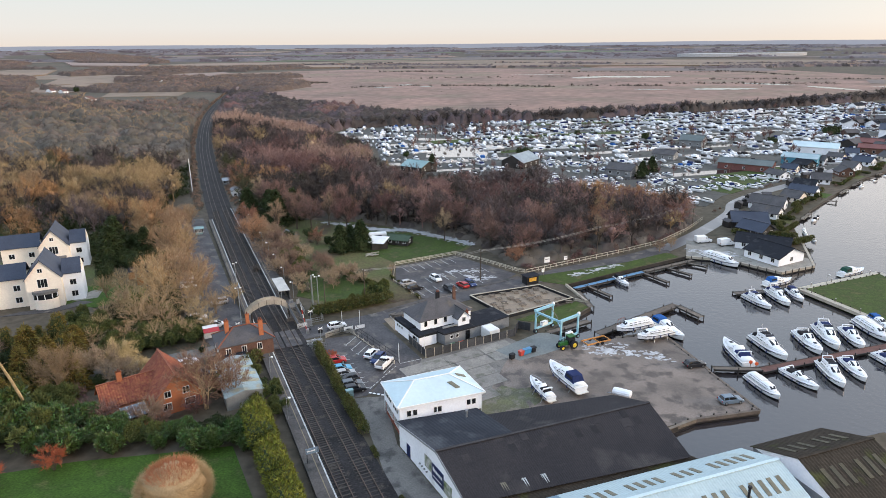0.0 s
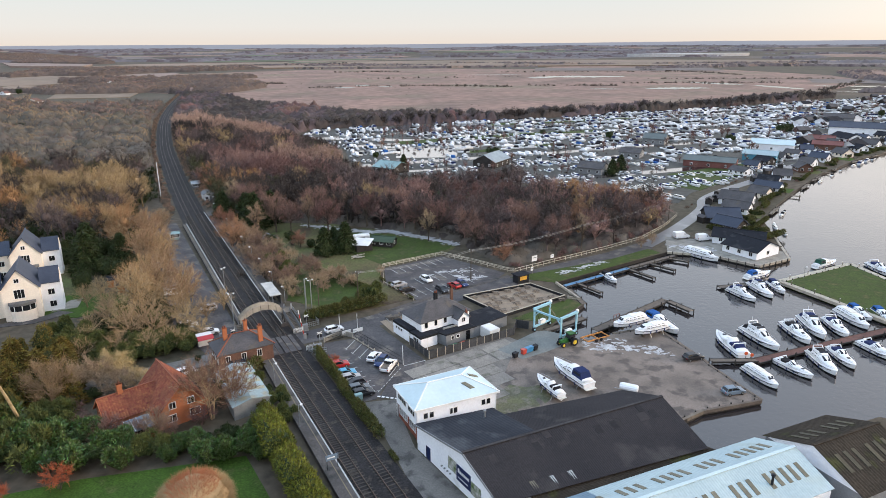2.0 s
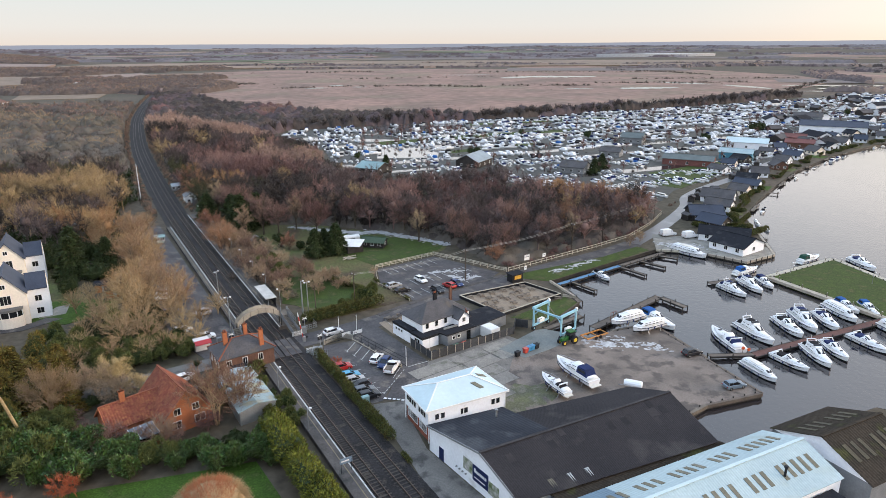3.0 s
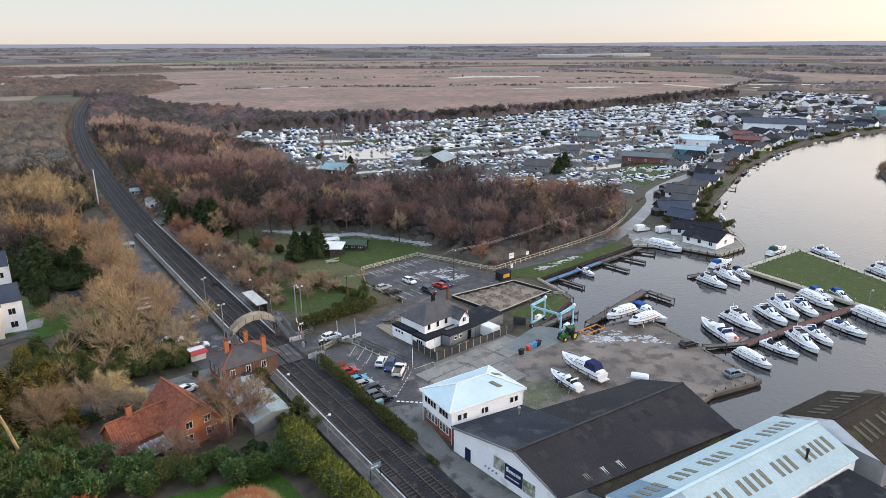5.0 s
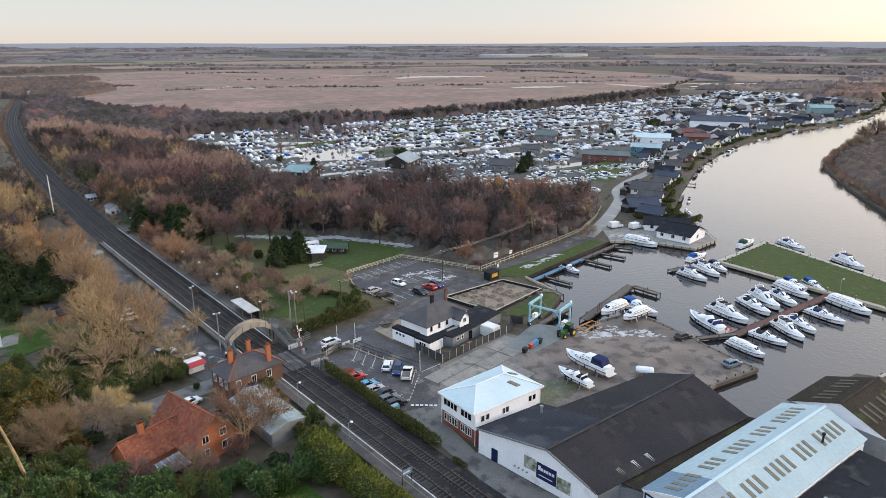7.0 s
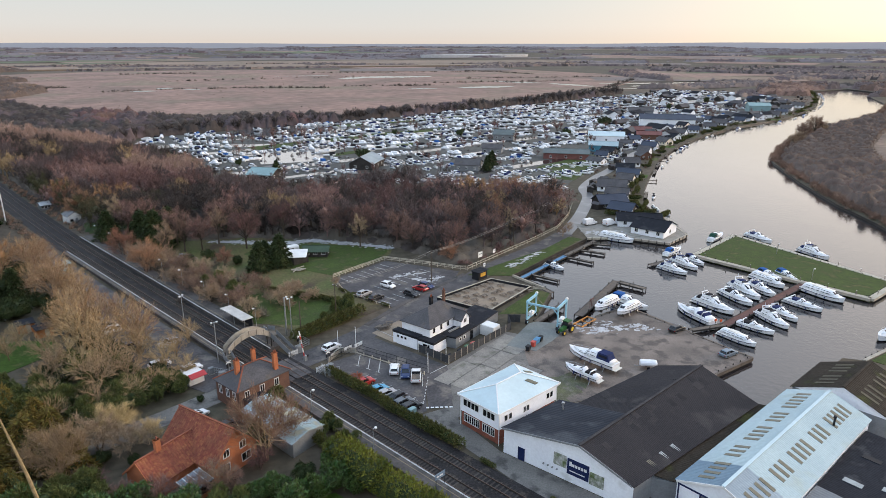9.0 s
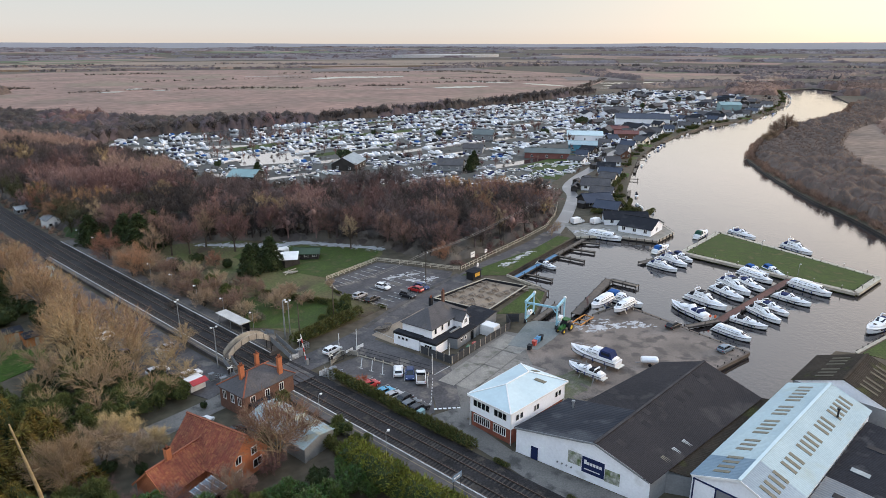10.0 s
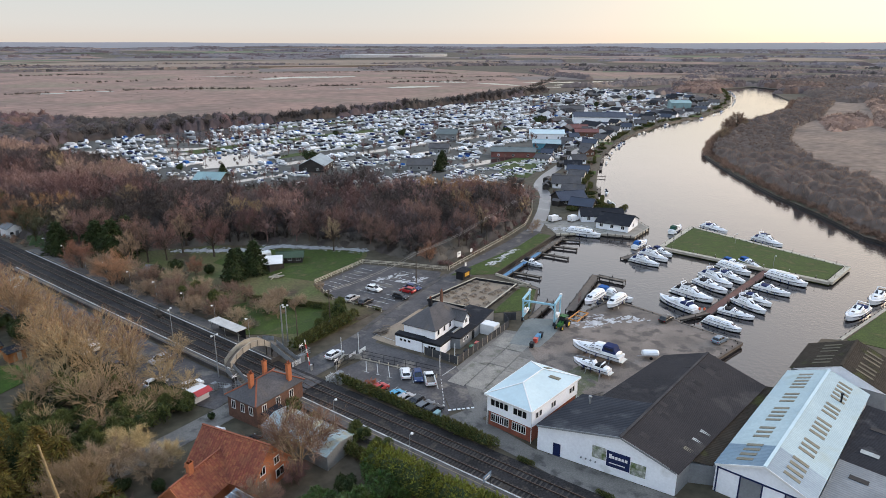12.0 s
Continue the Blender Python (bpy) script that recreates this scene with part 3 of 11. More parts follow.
WALLWHITE = mat("white_render", (0.84, 0.86, 0.89), (0.77, 0.79, 0.83), rough=0.8, scale=0.3, fine=3, vary=0.06, stain=(0.66, 0.67, 0.68), stain_scale=0.4, stain_at=0.62)
CREAM = mat("cream_render", (0.84, 0.75, 0.64), (0.77, 0.68, 0.58), rough=0.85, scale=0.3, fine=3, vary=0.07)
BRICK = mat("red_brick", (0.25, 0.085, 0.055), (0.19, 0.065, 0.045), rough=0.85, scale=0.7, fine=9, vary=0.3)
OLDBRICK = mat("sooty_brick", (0.155, 0.085, 0.062), (0.115, 0.065, 0.05), rough=0.85, scale=0.6, fine=8, vary=0.3)
ORANGEBRICK = mat("orange_brick", (0.42, 0.15, 0.07), (0.36, 0.125, 0.06), rough=0.85, scale=0.6, fine=9, vary=0.25)
CLAYTILE = mat("clay_pantile", (0.27, 0.09, 0.052), (0.19, 0.068, 0.045), rough=0.8, scale=0.35, fine=5, vary=0.25, island=0.2)
SLATE = mat("grey_slate", (0.095, 0.09, 0.092), (0.07, 0.067, 0.07), rough=0.85, spec=0.2, scale=0.35, fine=4, vary=0.25, stain=(0.11, 0.095, 0.08), stain_scale=0.3, stain_at=0.6)
SLATEBLUE = mat("blue_grey_slate", (0.052, 0.062, 0.088), (0.042, 0.05, 0.072), rough=0.5, scale=0.3, fine=4, vary=0.2)
FLATROOF = mat("grey_felt_roof", (0.024, 0.026, 0.032), (0.018, 0.019, 0.024), rough=0.95, spec=0.12, scale=0.3, fine=3, vary=0.2, stain=(0.05, 0.052, 0.056), stain_scale=0.3)
DARKTRIM = mat("black_paint", (0.022, 0.023, 0.027), (0.016, 0.017, 0.02), rough=0.55, scale=0.5, fine=4)
NAVY = mat("navy_paint", (0.015, 0.025, 0.085), (0.012, 0.02, 0.07), rough=0.45, scale=0.5, fine=4)
GREY = mat("grey_paint", (0.22, 0.23, 0.24), (0.17, 0.18, 0.19), rough=0.6, scale=0.4, fine=4, vary=0.12)
STEEL = mat("galvanised_steel", (0.42, 0.44, 0.45), (0.34, 0.35, 0.36), rough=0.45, metal=0.7, scale=0.6, fine=5, vary=0.12)
SKYLIGHT = mat("yellowed_rooflight", (0.185, 0.17, 0.125), (0.14, 0.13, 0.095), rough=0.4, scale=0.8, fine=4, vary=0.2)
MOSSLIGHT = mat("grimy_rooflight", (0.085, 0.075, 0.05), (0.06, 0.055, 0.04), rough=0.6)
PALELIGHT = mat("clear_rooflight", (0.34, 0.37, 0.37), (0.26, 0.28, 0.28), rough=0.35, scale=0.8, fine=4, vary=0.15)
GLASS = bpy.data.materials.new("dark_window_glass")
GLASS.use_nodes = True
gb = GLASS.node_tree.nodes["Principled BSDF"]
gb.inputs["Base Color"].default_value, gb.inputs["Roughness"].default_value, gb.inputs["IOR"].default_value = (0.012, 0.014, 0.017, 1), 0.04, 1.5


def v3(p, z):
    return Vector((p[0], p[1], z))


def opening(parent, a, b, s, w, z0, z1, name="window", frame_mat=None, glass=None, bars=1, deep=0.06):
    """A window or door in the wall from a to b (plan, outside to the right of a>b), its middle s metres along: frame, glass and bars."""
    a, b = Vector((*a[:2], 0)), Vector((*b[:2], 0))
    d = (b - a).normalized()
    n = Vector((d.y, -d.x, 0))
    c = a + d * s
    frame_mat = frame_mat or WHITE
    fr = Shape()
    t = 0.09
    lo, hi = c - d * w / 2, c + d * w / 2
    for p, q, za, zb in ((lo - d * t, lo, z0 - t, z1 + t), (hi, hi + d * t, z0 - t, z1 + t), (lo, hi, z0 - t, z0), (lo, hi, z1, z1 + t)):
        r = [p - n * 0.05, q - n * 0.05, q + n * deep, p + n * deep]
        fr.prism([(x.x, x.y) for x in r], za, zb)
    for k in range(1, bars + 1):
        p = lo + (hi - lo) * k / (bars + 1)
        r = [p - d * 0.03 - n * 0.02, p + d * 0.03 - n * 0.02, p + d * 0.03 + n * deep, p - d * 0.03 + n * deep]
        fr.prism([(x.x, x.y) for x in r], z0, z1)
    f = part(name, fr, frame_mat, parent)
    r = [lo - n * 0.04, hi - n * 0.04, hi + n * 0.02, lo + n * 0.02]
    part("pane", Shape().prism([(x.x, x.y) for x in r], z0, z1), glass or GLASS, f)
    return f


def sheet(parent, name, a, b, c, d, material, pitch=0.35, rise=0.05, thick=0.08, label=""):
    """A corrugated roof slope: a to b along the ridge, d to c along the eave; the waves run down the slope."""
    a, b, c, d = (Vector(p) for p in (a, b, c, d))
    n = max(4, int((b - a).length / pitch) * 2)
    up = (b - a).cross(d - a)
    up = up.normalized() if up.z > 0 else -up.normalized()
    top, low = [], []
    for i in range(n + 1):
        w = up * (rise if i % 2 else 0.0)
        top.append(a.lerp(b, i / n) + w)
        low.append(d.lerp(c, i / n) + w)
    sh = Shape()
    m = n + 1
    under = Vector((0, 0, -thick))
    sh.v = [tuple(p) for p in top + low + [p + under for p in top] + [p + under for p in low]]
    flip = (b - a).cross(d - a).z > 0
    for i in range(n):
        q = (i, i + 1, m + i + 1, m + i)
        u = (2 * m + i, 3 * m + i, 3 * m + i + 1, 2 * m + i + 1)
        sh.f += [q[::-1], u[::-1]] if not flip else [q, u]
        e = (m + i, m + i + 1, 3 * m + i + 1, 3 * m + i)
        sh.f.append(e)
    sh.f += [(0, m, 3 * m, 2 * m), (n, 2 * m + n, 3 * m + n, m + n)]
    return part(name, sh, material, parent, label)


def on_slope(a, b, c, d, u0, u1, w0, w1, lift=0.07):
    """A rectangle on a roof slope by fractions along the ridge (u) and down the slope (w)."""
    a, b, c, d = (Vector(p) for p in (a, b, c, d))
    up = (b - a).cross(d - a)
    up = up.normalized() * (1 if up.z > 0 else -1)
    at = lambda u, w: a.lerp(b, u).lerp(d.lerp(c, u), w) + up * lift
    return [at(u0, w0), at(u1, w0), at(u1, w1), at(u0, w1)]


# -- the long brown-roofed boat shed --
shed = thing("boat_shed", "long white boat shed with a dark brown corrugated roof", "boat shed")
S_W, S_R, S_E = (-7.2, 88.2), (-1.1, 77.0), (2.8, 70.0)
S_BW, S_BR, S_BE = (27.6, 95.4), (31.4, 89.2), (34.4, 79.6)
wall = Shape()
t = 0.25
fr = [v3(S_W, 0), v3(S_E, 0), v3(S_E, 4.0), v3(S_R, 6.65), v3(S_W, 4.3)]
inn = Vector((0.94, 0.34, 0)) * t
wall.hull([p + inn for p in fr], fr)
part("front_wall", wall, WALLWHITE, shed)
part("side_wall", Shape().hull([v3(S_E, 0), v3(S_E, 4.0), v3(S_BE, 4.0), v3(S_BE, 0)], [v3(S_E, 0) + Vector((-.08, .25, 0)), v3(S_E, 4.0) + Vector((-.08, .25, 0)), v3(S_BE, 4.0) + Vector((-.08, .25, 0)), v3(S_BE, 0) + Vector((-.08, .25, 0))]), GREY, shed, "grey metal side wall")
part("side_wall", Shape().prism([(-7.2, 88.2), (4.0, 92.0), (4.1, 91.75), (-7.1, 87.95)], 0, 4.2), WALLWHITE, shed)
part("side_wall", Shape().prism([(5.6, 88.8), (27.6, 95.4), (27.7, 95.15), (5.7, 88.55)], 0, 4.3), GREY, shed)
bk = [v3(S_BW, 0), v3(S_BE, 0), v3(S_BE, 4.0), v3(S_BR, 6.65), v3(S_BW, 4.3)]
part("back_wall", Shape().hull(bk, [p - inn for p in bk]), GREY, shed)
mid_w = (5.6, 88.8)
hang = Vector((-0.35, -0.12, 0))
ridge_a, ridge_b = v3(S_R, 6.8) + hang, v3(S_BR, 6.8)
sheet(shed, "roof_slope", ridge_a, ridge_b, v3(S_BE, 3.95) + Vector((.2, -.3, 0)), v3(S_E, 3.95) + hang + Vector((.1, -.3, 0)), BROWNROOF, 0.33, 0.022)
rm = v3(S_R, 6.8).lerp(ridge_b, 0.335)
rw = v3((4.0, 91.9), 4.35)
sheet(shed, "roof_slope", ridge_a, rm, v3((5.0, 92.2), 4.25), v3(S_W, 4.35) + hang + Vector((-.1, .25, 0)), mat("blue_grey_felt", (0.034, 0.038, 0.047), (0.025, 0.028, 0.036), rough=0.9, scale=0.2, fine=5, vary=0.2, stain=(0.06, 0.064, 0.072), stain_scale=0.25), 0.5, 0.03, label="smooth dark felted roof slope")
sheet(shed, "roof_slope", rm, ridge_b, v3(S_BW, 4.4) + Vector((-.1, .3, 0)), v3((5.0, 89.0), 4.75), BROWNROOF, 0.33, 0.022)
part("ridge_cap", Shape().beam(ridge_a + Vector((0, 0, .05)), ridge_b + Vector((0, 0, .05)), 0.5, 0.12), BROWNROOF, shed)
part("bargeboard", Shape().beam(v3(S_W, 4.3) + hang, ridge_a - Vector((0, 0, .1)), 0.1, 0.3), GREY, shed)
part("bargeboard", Shape().beam(v3(S_E, 3.9) + hang, ridge_a - Vector((0, 0, .1)), 0.1, 0.3), GREY, shed)
part("ridge_cap", Shape().beam(ridge_a + Vector((0, 0, .1)), ridge_b + Vector((0, 0, .1)), .36, .05), mat("worn_ridge_cap", (0.06, 0.056, 0.057), (0.036, 0.034, 0.036), scale=.3, fine=4), shed)
PATCHED = [mat("replaced_sheet_%s" % n, c, tuple(v * .85 for v in c), rough=0.85, scale=0.5, fine=4) for n, c in (("pale", (0.040, 0.037, 0.039)), ("grey", (0.033, 0.031, 0.033)), ("dark", (0.024, 0.023, 0.026)))]
prng = np.random.default_rng(3)
for k in range(34):
    u, w = prng.random() * .95, int(prng.random() * 6) / 6
    q = on_slope(ridge_a, ridge_b, v3(S_BE, 3.95), v3(S_E, 3.95), u, u + 0.03, w + .01, w + .165, 0.044 + .0003 * k)
    part("roof_sheet", Shape().slabpoly(q, 0.02), PATCHED[k % 3], shed)
for k in range(14):
    u, w = .36 + prng.random() * .6, int(prng.random() * 4) / 4
    q = on_slope(ridge_a, ridge_b, v3(S_BW, 4.4), v3((-6.5, 85.5), 4.4), u, u + 0.03, w + .02, w + .2, 0.05 + .0003 * k)
    part("roof_sheet", Shape().slabpoly(q, 0.02), PATCHED[k % 3], shed)
for u, clear in ((0.16, False), (0.205, False), (0.25, True), (0.30, False), (0.335, True)):
    q = on_slope(ridge_a, ridge_b, v3(S_BE, 3.95), v3(S_E, 3.95), u, u + 0.022, 0.80, 0.96, 0.1)
    part("rooflight", Shape().slabpoly(q, 0.03), PALELIGHT if clear else SKYLIGHT if u < .2 else PATCHED[0], shed, "clear plastic rooflight" if clear else "grimy plastic rooflight")
opening(shed, S_W, S_E, 3.2, 1.0, 0.05, 2.05, "door", NAVY, NAVY, 0)
for k in range(4):
    p = v3(S_W, 0).lerp(v3(S_E, 0), (7.2 + k * 0.75) / 21.0)
    part("vent", Shape().box(p.x - 0.05, p.y, 1.2, 0.2, 0.4, 1.35, -61), GREY, shed)
fl = Shape().tube((3.2, 88.4, 4.6), (3.2, 88.4, 6.0), 0.16).tube((3.2, 88.4, 6.0), (3.2, 88.4, 6.25), 0.28)
part("flue", fl, STEEL, shed)
# banner on the gable
fd = (Vector((*S_E, 0)) - Vector((*S_W, 0))).normalized()
fn = Vector((fd.y, -fd.x, 0))


def on_front(s0, s1, z0, z1, off):
    a, b = Vector((*S_W, 0)) + fd * s0 + fn * off, Vector((*S_W, 0)) + fd * s1 + fn * off
    return [(a.x, a.y, z0), (b.x, b.y, z0), (b.x, b.y, z1), (a.x, a.y, z1)]


def plate(parent, name, s0, s1, z0, z1, off, material, label=""):
    lo, hi = on_front(s0, s1, z0, z1, off - 0.04), on_front(s0, s1, z0, z1, off)
    return part(name, Shape().hull(lo, hi), material, parent, label)


FOLIAGE_PRINT = mat("printed_photograph", (0.10, 0.14, 0.05), (0.42, 0.42, 0.40), rough=0.5, scale=0.9, fine=3, vary=0.5)
banner = thing("banner", "wide navy banner with white lettering between two photographs", "banner")
plate(banner, "panel", 10.9, 14.3, 1.35, 3.9, 0.10, NAVY)
plate(banner, "photograph", 8.7, 10.8, 2.0, 4.0, 0.10, FOLIAGE_PRINT, "printed photograph of boats among greenery")
plate(banner, "photograph", 14.4, 16.6, 1.2, 3.2, 0.10, FOLIAGE_PRINT, "printed photograph of greenery")
# the name is a trade mark: plain slanting strokes of its size, and a bar for the small line
for k in range(6):
    a, b = 11.25 + k * 0.46, 11.25 + k * 0.46 + (0.40 if k in (0, 5) else 0.34)
    plate(banner, "stroke", a, b, 2.75, 3.45 if k == 0 else 3.2, 0.125, WHITE)
plate(banner, "stroke", 11.3, 13.7, 1.9, 2.05, 0.125, WHITE)

# -- the pale blue workshop --
hall = thing("workshop_hall", "pale blue metal workshop hall with rows of rooflights", "workshop")
du = Vector((math.cos(radians(19.6)), math.sin(radians(19.6)), 0))
dv = Vector((du.y, -du.x, 0))
H0 = Vector((8.6, 68.4, 0))
HL, HW, HE, HR = 35.5, 12.2, 4.45, 6.85
hp = lambda u, v, z: H0 + du * u + dv * v + Vector((0, 0, z))
fr = [hp(0, 0, 0), hp(0, HW, 0), hp(0, HW, HE), hp(0, HW / 2, HR - .1), hp(0, 0, HE)]
part("front_wall", Shape().hull([p + du * 0.25 for p in fr], fr), WALLWHITE, hall)
bk = [hp(HL, 0, 0), hp(HL, HW, 0), hp(HL, HW, HE), hp(HL, HW / 2, HR - .1), hp(HL, 0, HE)]
part("back_wall", Shape().hull(bk, [p - du * 0.25 for p in bk]), WALLWHITE, hall)
for v in (0.0, HW - 0.2):
    part("side_wall", Shape().hull([hp(.25, v, 0), hp(HL - .25, v, 0), hp(HL - .25, v + .2, 0), hp(.25, v + .2, 0)], [hp(.25, v, HE), hp(HL - .25, v, HE), hp(HL - .25, v + .2, HE), hp(.25, v + .2, HE)]), WALLWHITE, hall)
for side in (0, 1):
    ev = -0.25 if side == 0 else HW + 0.25
    for u0, u1, mt in ((-0.3, 6.0, ICEROOF_WORN if side else ICEROOF_OLD), (6.0, HL + 0.2, ICEROOF)):
        a, b, c, d = hp(u0, HW / 2, HR), hp(u1, HW / 2, HR), hp(u1, ev, HE), hp(u0, ev, HE)
        sheet(hall, "roof_slope", a, b, c, d, mt, 0.4, 0.022)
    a, b, c, d = hp(0, HW / 2, HR), hp(HL, HW / 2, HR), hp(HL, ev, HE), hp(0, ev, HE)
    for k in range(23):
        if k in (4, 8, 13, 17):
            continue
        u = (1.2 + k * 1.45) / HL
        q = on_slope(a, b, c, d, u, u + 0.66 / HL, 0.30, 0.63, 0.07)
        part("rooflight", Shape().slabpoly(q, 0.06), SKYLIGHT, hall, "yellowed plastic rooflight")
part("ridge_cap", Shape().beam(hp(-.3, HW / 2, HR + .06), hp(HL + .2, HW / 2, HR + .06), 0.45, 0.12), WHITEROOF, hall)
for v in (0, HW):
    part("bargeboard", Shape().beam(hp(-.3, v, HE - .1), hp(-.3, HW / 2, HR - .1), 0.1, 0.32), WHITE, hall)
for k in range(4):
    part("door_panel", Shape().hull([hp(-.06, .5 + k * 2.85, .05), hp(-.06, 3.2 + k * 2.85, .05), hp(-.06, 3.2 + k * 2.85, 3.8), hp(-.06, .5 + k * 2.85, 3.8)], [hp(0.02, .5 + k * 2.85, .05), hp(0.02, 3.2 + k * 2.85, .05), hp(0.02, 3.2 + k * 2.85, 3.8), hp(0.02, .5 + k * 2.85, 3.8)]), GREY if k % 2 else WALLWHITE, hall)
for v in (0.3, 3.33, 6.18, 9.03, 11.9):
    part("door_post", Shape().beam(hp(-.08, v, 0), hp(-.08, v, 3.95), 0.14, 0.14), NAVY, hall)
part("door_track", Shape().beam(hp(-.1, 0.2, 4.0), hp(-.1, HW - 0.2, 4.0), 0.12, 0.18), NAVY, hall)
p = hp(27.5, HW - 2.6, 5.6)
part("flue", Shape().tube(p, p + Vector((0, 0, 1.3)), 0.16).tube(p + Vector((0, 0, 1.3)), p + Vector((0, 0, 1.6)), 0.26), DARKTRIM, hall)

# link roof between shed and hall, and the low annexe beyond the hall
link = thing("link_roof", "low lean-to joining two boat sheds", "lean-to")
part("wall", Shape().prism([(6.2, 71.8), (9.4, 69.0), (36.0, 78.2), (34.6, 79.6)], 0, 3.1), GREY, link)
sheet(link, "roof_slope", (6.2, 72.2, 3.7), (34.6, 80.2, 3.7), (37.0, 78.6, 3.3), (9.0, 69.2, 3.3), MOSSROOF, 0.5, 0.04)
annexe = thing("annexe", "low dark-roofed annexe beside the workshop hall", "workshop")
an = [hp(0, HW + .2, 0), hp(HL - 2, HW + .2, 0), hp(HL - 2, HW + 14, 0), hp(0, HW + 14, 0)]
part("wall", Shape().prism([(p.x, p.y) for p in an], 0, 2.9), WALLWHITE, annexe)
sheet(annexe, "roof_slope", hp(0, HW + .2, 3.5), hp(14, HW + .2, 3.5), hp(14, HW + 14, 3.0), hp(0, HW + 14, 3.0), GREY, 0.5, 0.04, label="grey sheet roof")
sheet(annexe, "roof_slope", hp(14, HW + .2, 3.5), hp(HL - 2, HW + .2, 3.5), hp(HL - 2, HW + 14, 3.0), hp(14, HW + 14, 3.0), FLATROOF, 0.4, 0.02)
for k in range(4):
    for j in range(2):
        q = on_slope(hp(0, HW, 3.5), hp(HL, HW, 3.5), hp(HL, HW + 14, 3.0), hp(0, HW + 14, 3.0), 0.06 + k * .22 + j * .05, 0.09 + k * .22 + j * .05, 0.15 + j * .3, 0.32 + j * .3, 0.1)
        part("rooflight", Shape().slabpoly(q, 0.05), PALELIGHT if k == 2 else DARKTRIM, annexe)

# -- mossy brown shed at the water --
moss = thing("boat_shed", "old boat shed with a mossy brown corrugated roof", "boat shed")
M0 = Vector((44.2, 81.2, 0))
ML = 13.0
mp = lambda u, v, z: M0 + du * u + dv * v + Vector((0, 0, z))
part("wall", Shape().hull([mp(0, 0, 0), mp(ML, 0, 0), mp(ML, 15, 0), mp(0, 15, 0)], [mp(0, 0, 4.2), mp(ML, 0, 4.2), mp(ML, 15, 4.2), mp(0, 15, 4.2)]), GREY, moss)
part("gable_wall", Shape().hull([mp(0, 0, 4.2), mp(0, 15, 4.2), mp(0, 7.5, 7.1)], [mp(.2, 0, 4.2), mp(.2, 15, 4.2), mp(.2, 7.5, 7.1)]), WALLWHITE, moss)
part("gable_wall", Shape().hull([mp(ML - .2, 0, 4.2), mp(ML - .2, 15, 4.2), mp(ML - .2, 7.5, 7.1)], [mp(ML, 0, 4.2), mp(ML, 15, 4.2), mp(ML, 7.5, 7.1)]), WALLWHITE, moss)
for v in (-0.3, 15.3):
    a, b, c, d = mp(-.3, 7.5, 7.3), mp(ML + .3, 7.5, 7.3), mp(ML + .3, v, 4.2), mp(-.3, v, 4.2)
    sheet(moss, "roof_slope", a, b, c, d, MOSSROOF, 0.5, 0.05)
    for u in (0.12, 0.24, 0.36, 0.56, 0.68, 0.80):
        q = on_slope(a, b, c, d, u, u + 0.05, 0.25, 0.6, 0.1)
        part("rooflight", Shape().slabpoly(q, 0.05), MOSSLIGHT, moss, "dull rooflight")
part("ridge_cap", Shape().beam(mp(-.3, 7.5, 7.36), mp(ML + .3, 7.5, 7.36), 0.45, 0.12), MOSSROOF, moss)

# -- white two-storey office with a brick ground floor --
office = thing("office_building", "white two-storey office over red brick with a pale hipped roof", "office building")
O = [(-10.3, 97.7), (-7.2, 89.9), (5.9, 94.6), (2.2, 102.9)]
cx, cy = sum(p[0] for p in O) / 4, sum(p[1] for p in O) / 4
grow_in = lambda k: [(cx + (p[0] - cx) * k, cy + (p[1] - cy) * k) for p in O]
part("brick_base", Shape().prism(grow_in(0.965), 0, 2.75), BRICK, office)
part("upper_storey", Shape().prism(O, 2.75, 5.9), WALLWHITE, office)
eave = [Vector((*p, 5.85)) for p in grow_in(1.07)]
r1 = Vector((cx, cy, 7.6)) + (Vector((*O[0], 0)) + Vector((*O[1], 0)) - Vector((*O[2], 0)) - Vector((*O[3], 0))) * 0.11
r2 = Vector((cx, cy, 7.6)) * 2 - r1
r2.z = 7.6
for q in ((eave[0], eave[1], r1), (eave[1], eave[2], r2, r1), (eave[2], eave[3], r2), (eave[3], eave[0], r1, r2)):
    part("roof_slope", Shape().slabpoly(q, 0.12), WHITEROOF, office)
for a, b in ((eave[0], r1), (eave[1], r1), (eave[2], r2), (eave[3], r2), (r1, r2)):
    part("hip_cap", Shape().beam(a + Vector((0, 0, .04)), b + Vector((0, 0, .04)), 0.22, 0.1), WHITE, office)
for i in range(4):
    part("fascia", Shape().beam(eave[i] - Vector((0, 0, .1)), eave[(i + 1) % 4] - Vector((0, 0, .1)), 0.1, 0.28), WHITE, office)
for u, q in ((0.35, (eave[1], eave[2], r2, r1)), (0.62, (eave[2], eave[3], r2))):
    c = q[2].lerp(q[0].lerp(q[1], 0.6), 0.35)
    d = (q[1] - q[0]).normalized()
    dn = (q[0].lerp(q[1], 0.5) - q[-1]).normalized()
    part("rooflight", Shape().slabpoly([c - d * .4 + Vector((0, 0, .12)), c + d * .4 + Vector((0, 0, .12)), c + d * .4 + dn * 1.8 + Vector((0, 0, .12)), c - d * .4 + dn * 1.8 + Vector((0, 0, .12))], 0.1), SKYLIGHT, office, "yellowed rooflight")
for s in (1.6, 2.45, 3.3, 4.15):
    opening(office, O[0], O[1], s - 0.5, 0.72, 4.0, 5.1, bars=0)
for s in (5.6, 6.45, 7.3):
    opening(office, O[0], O[1], s - 0.2, 0.72, 4.0, 5.1, bars=0)
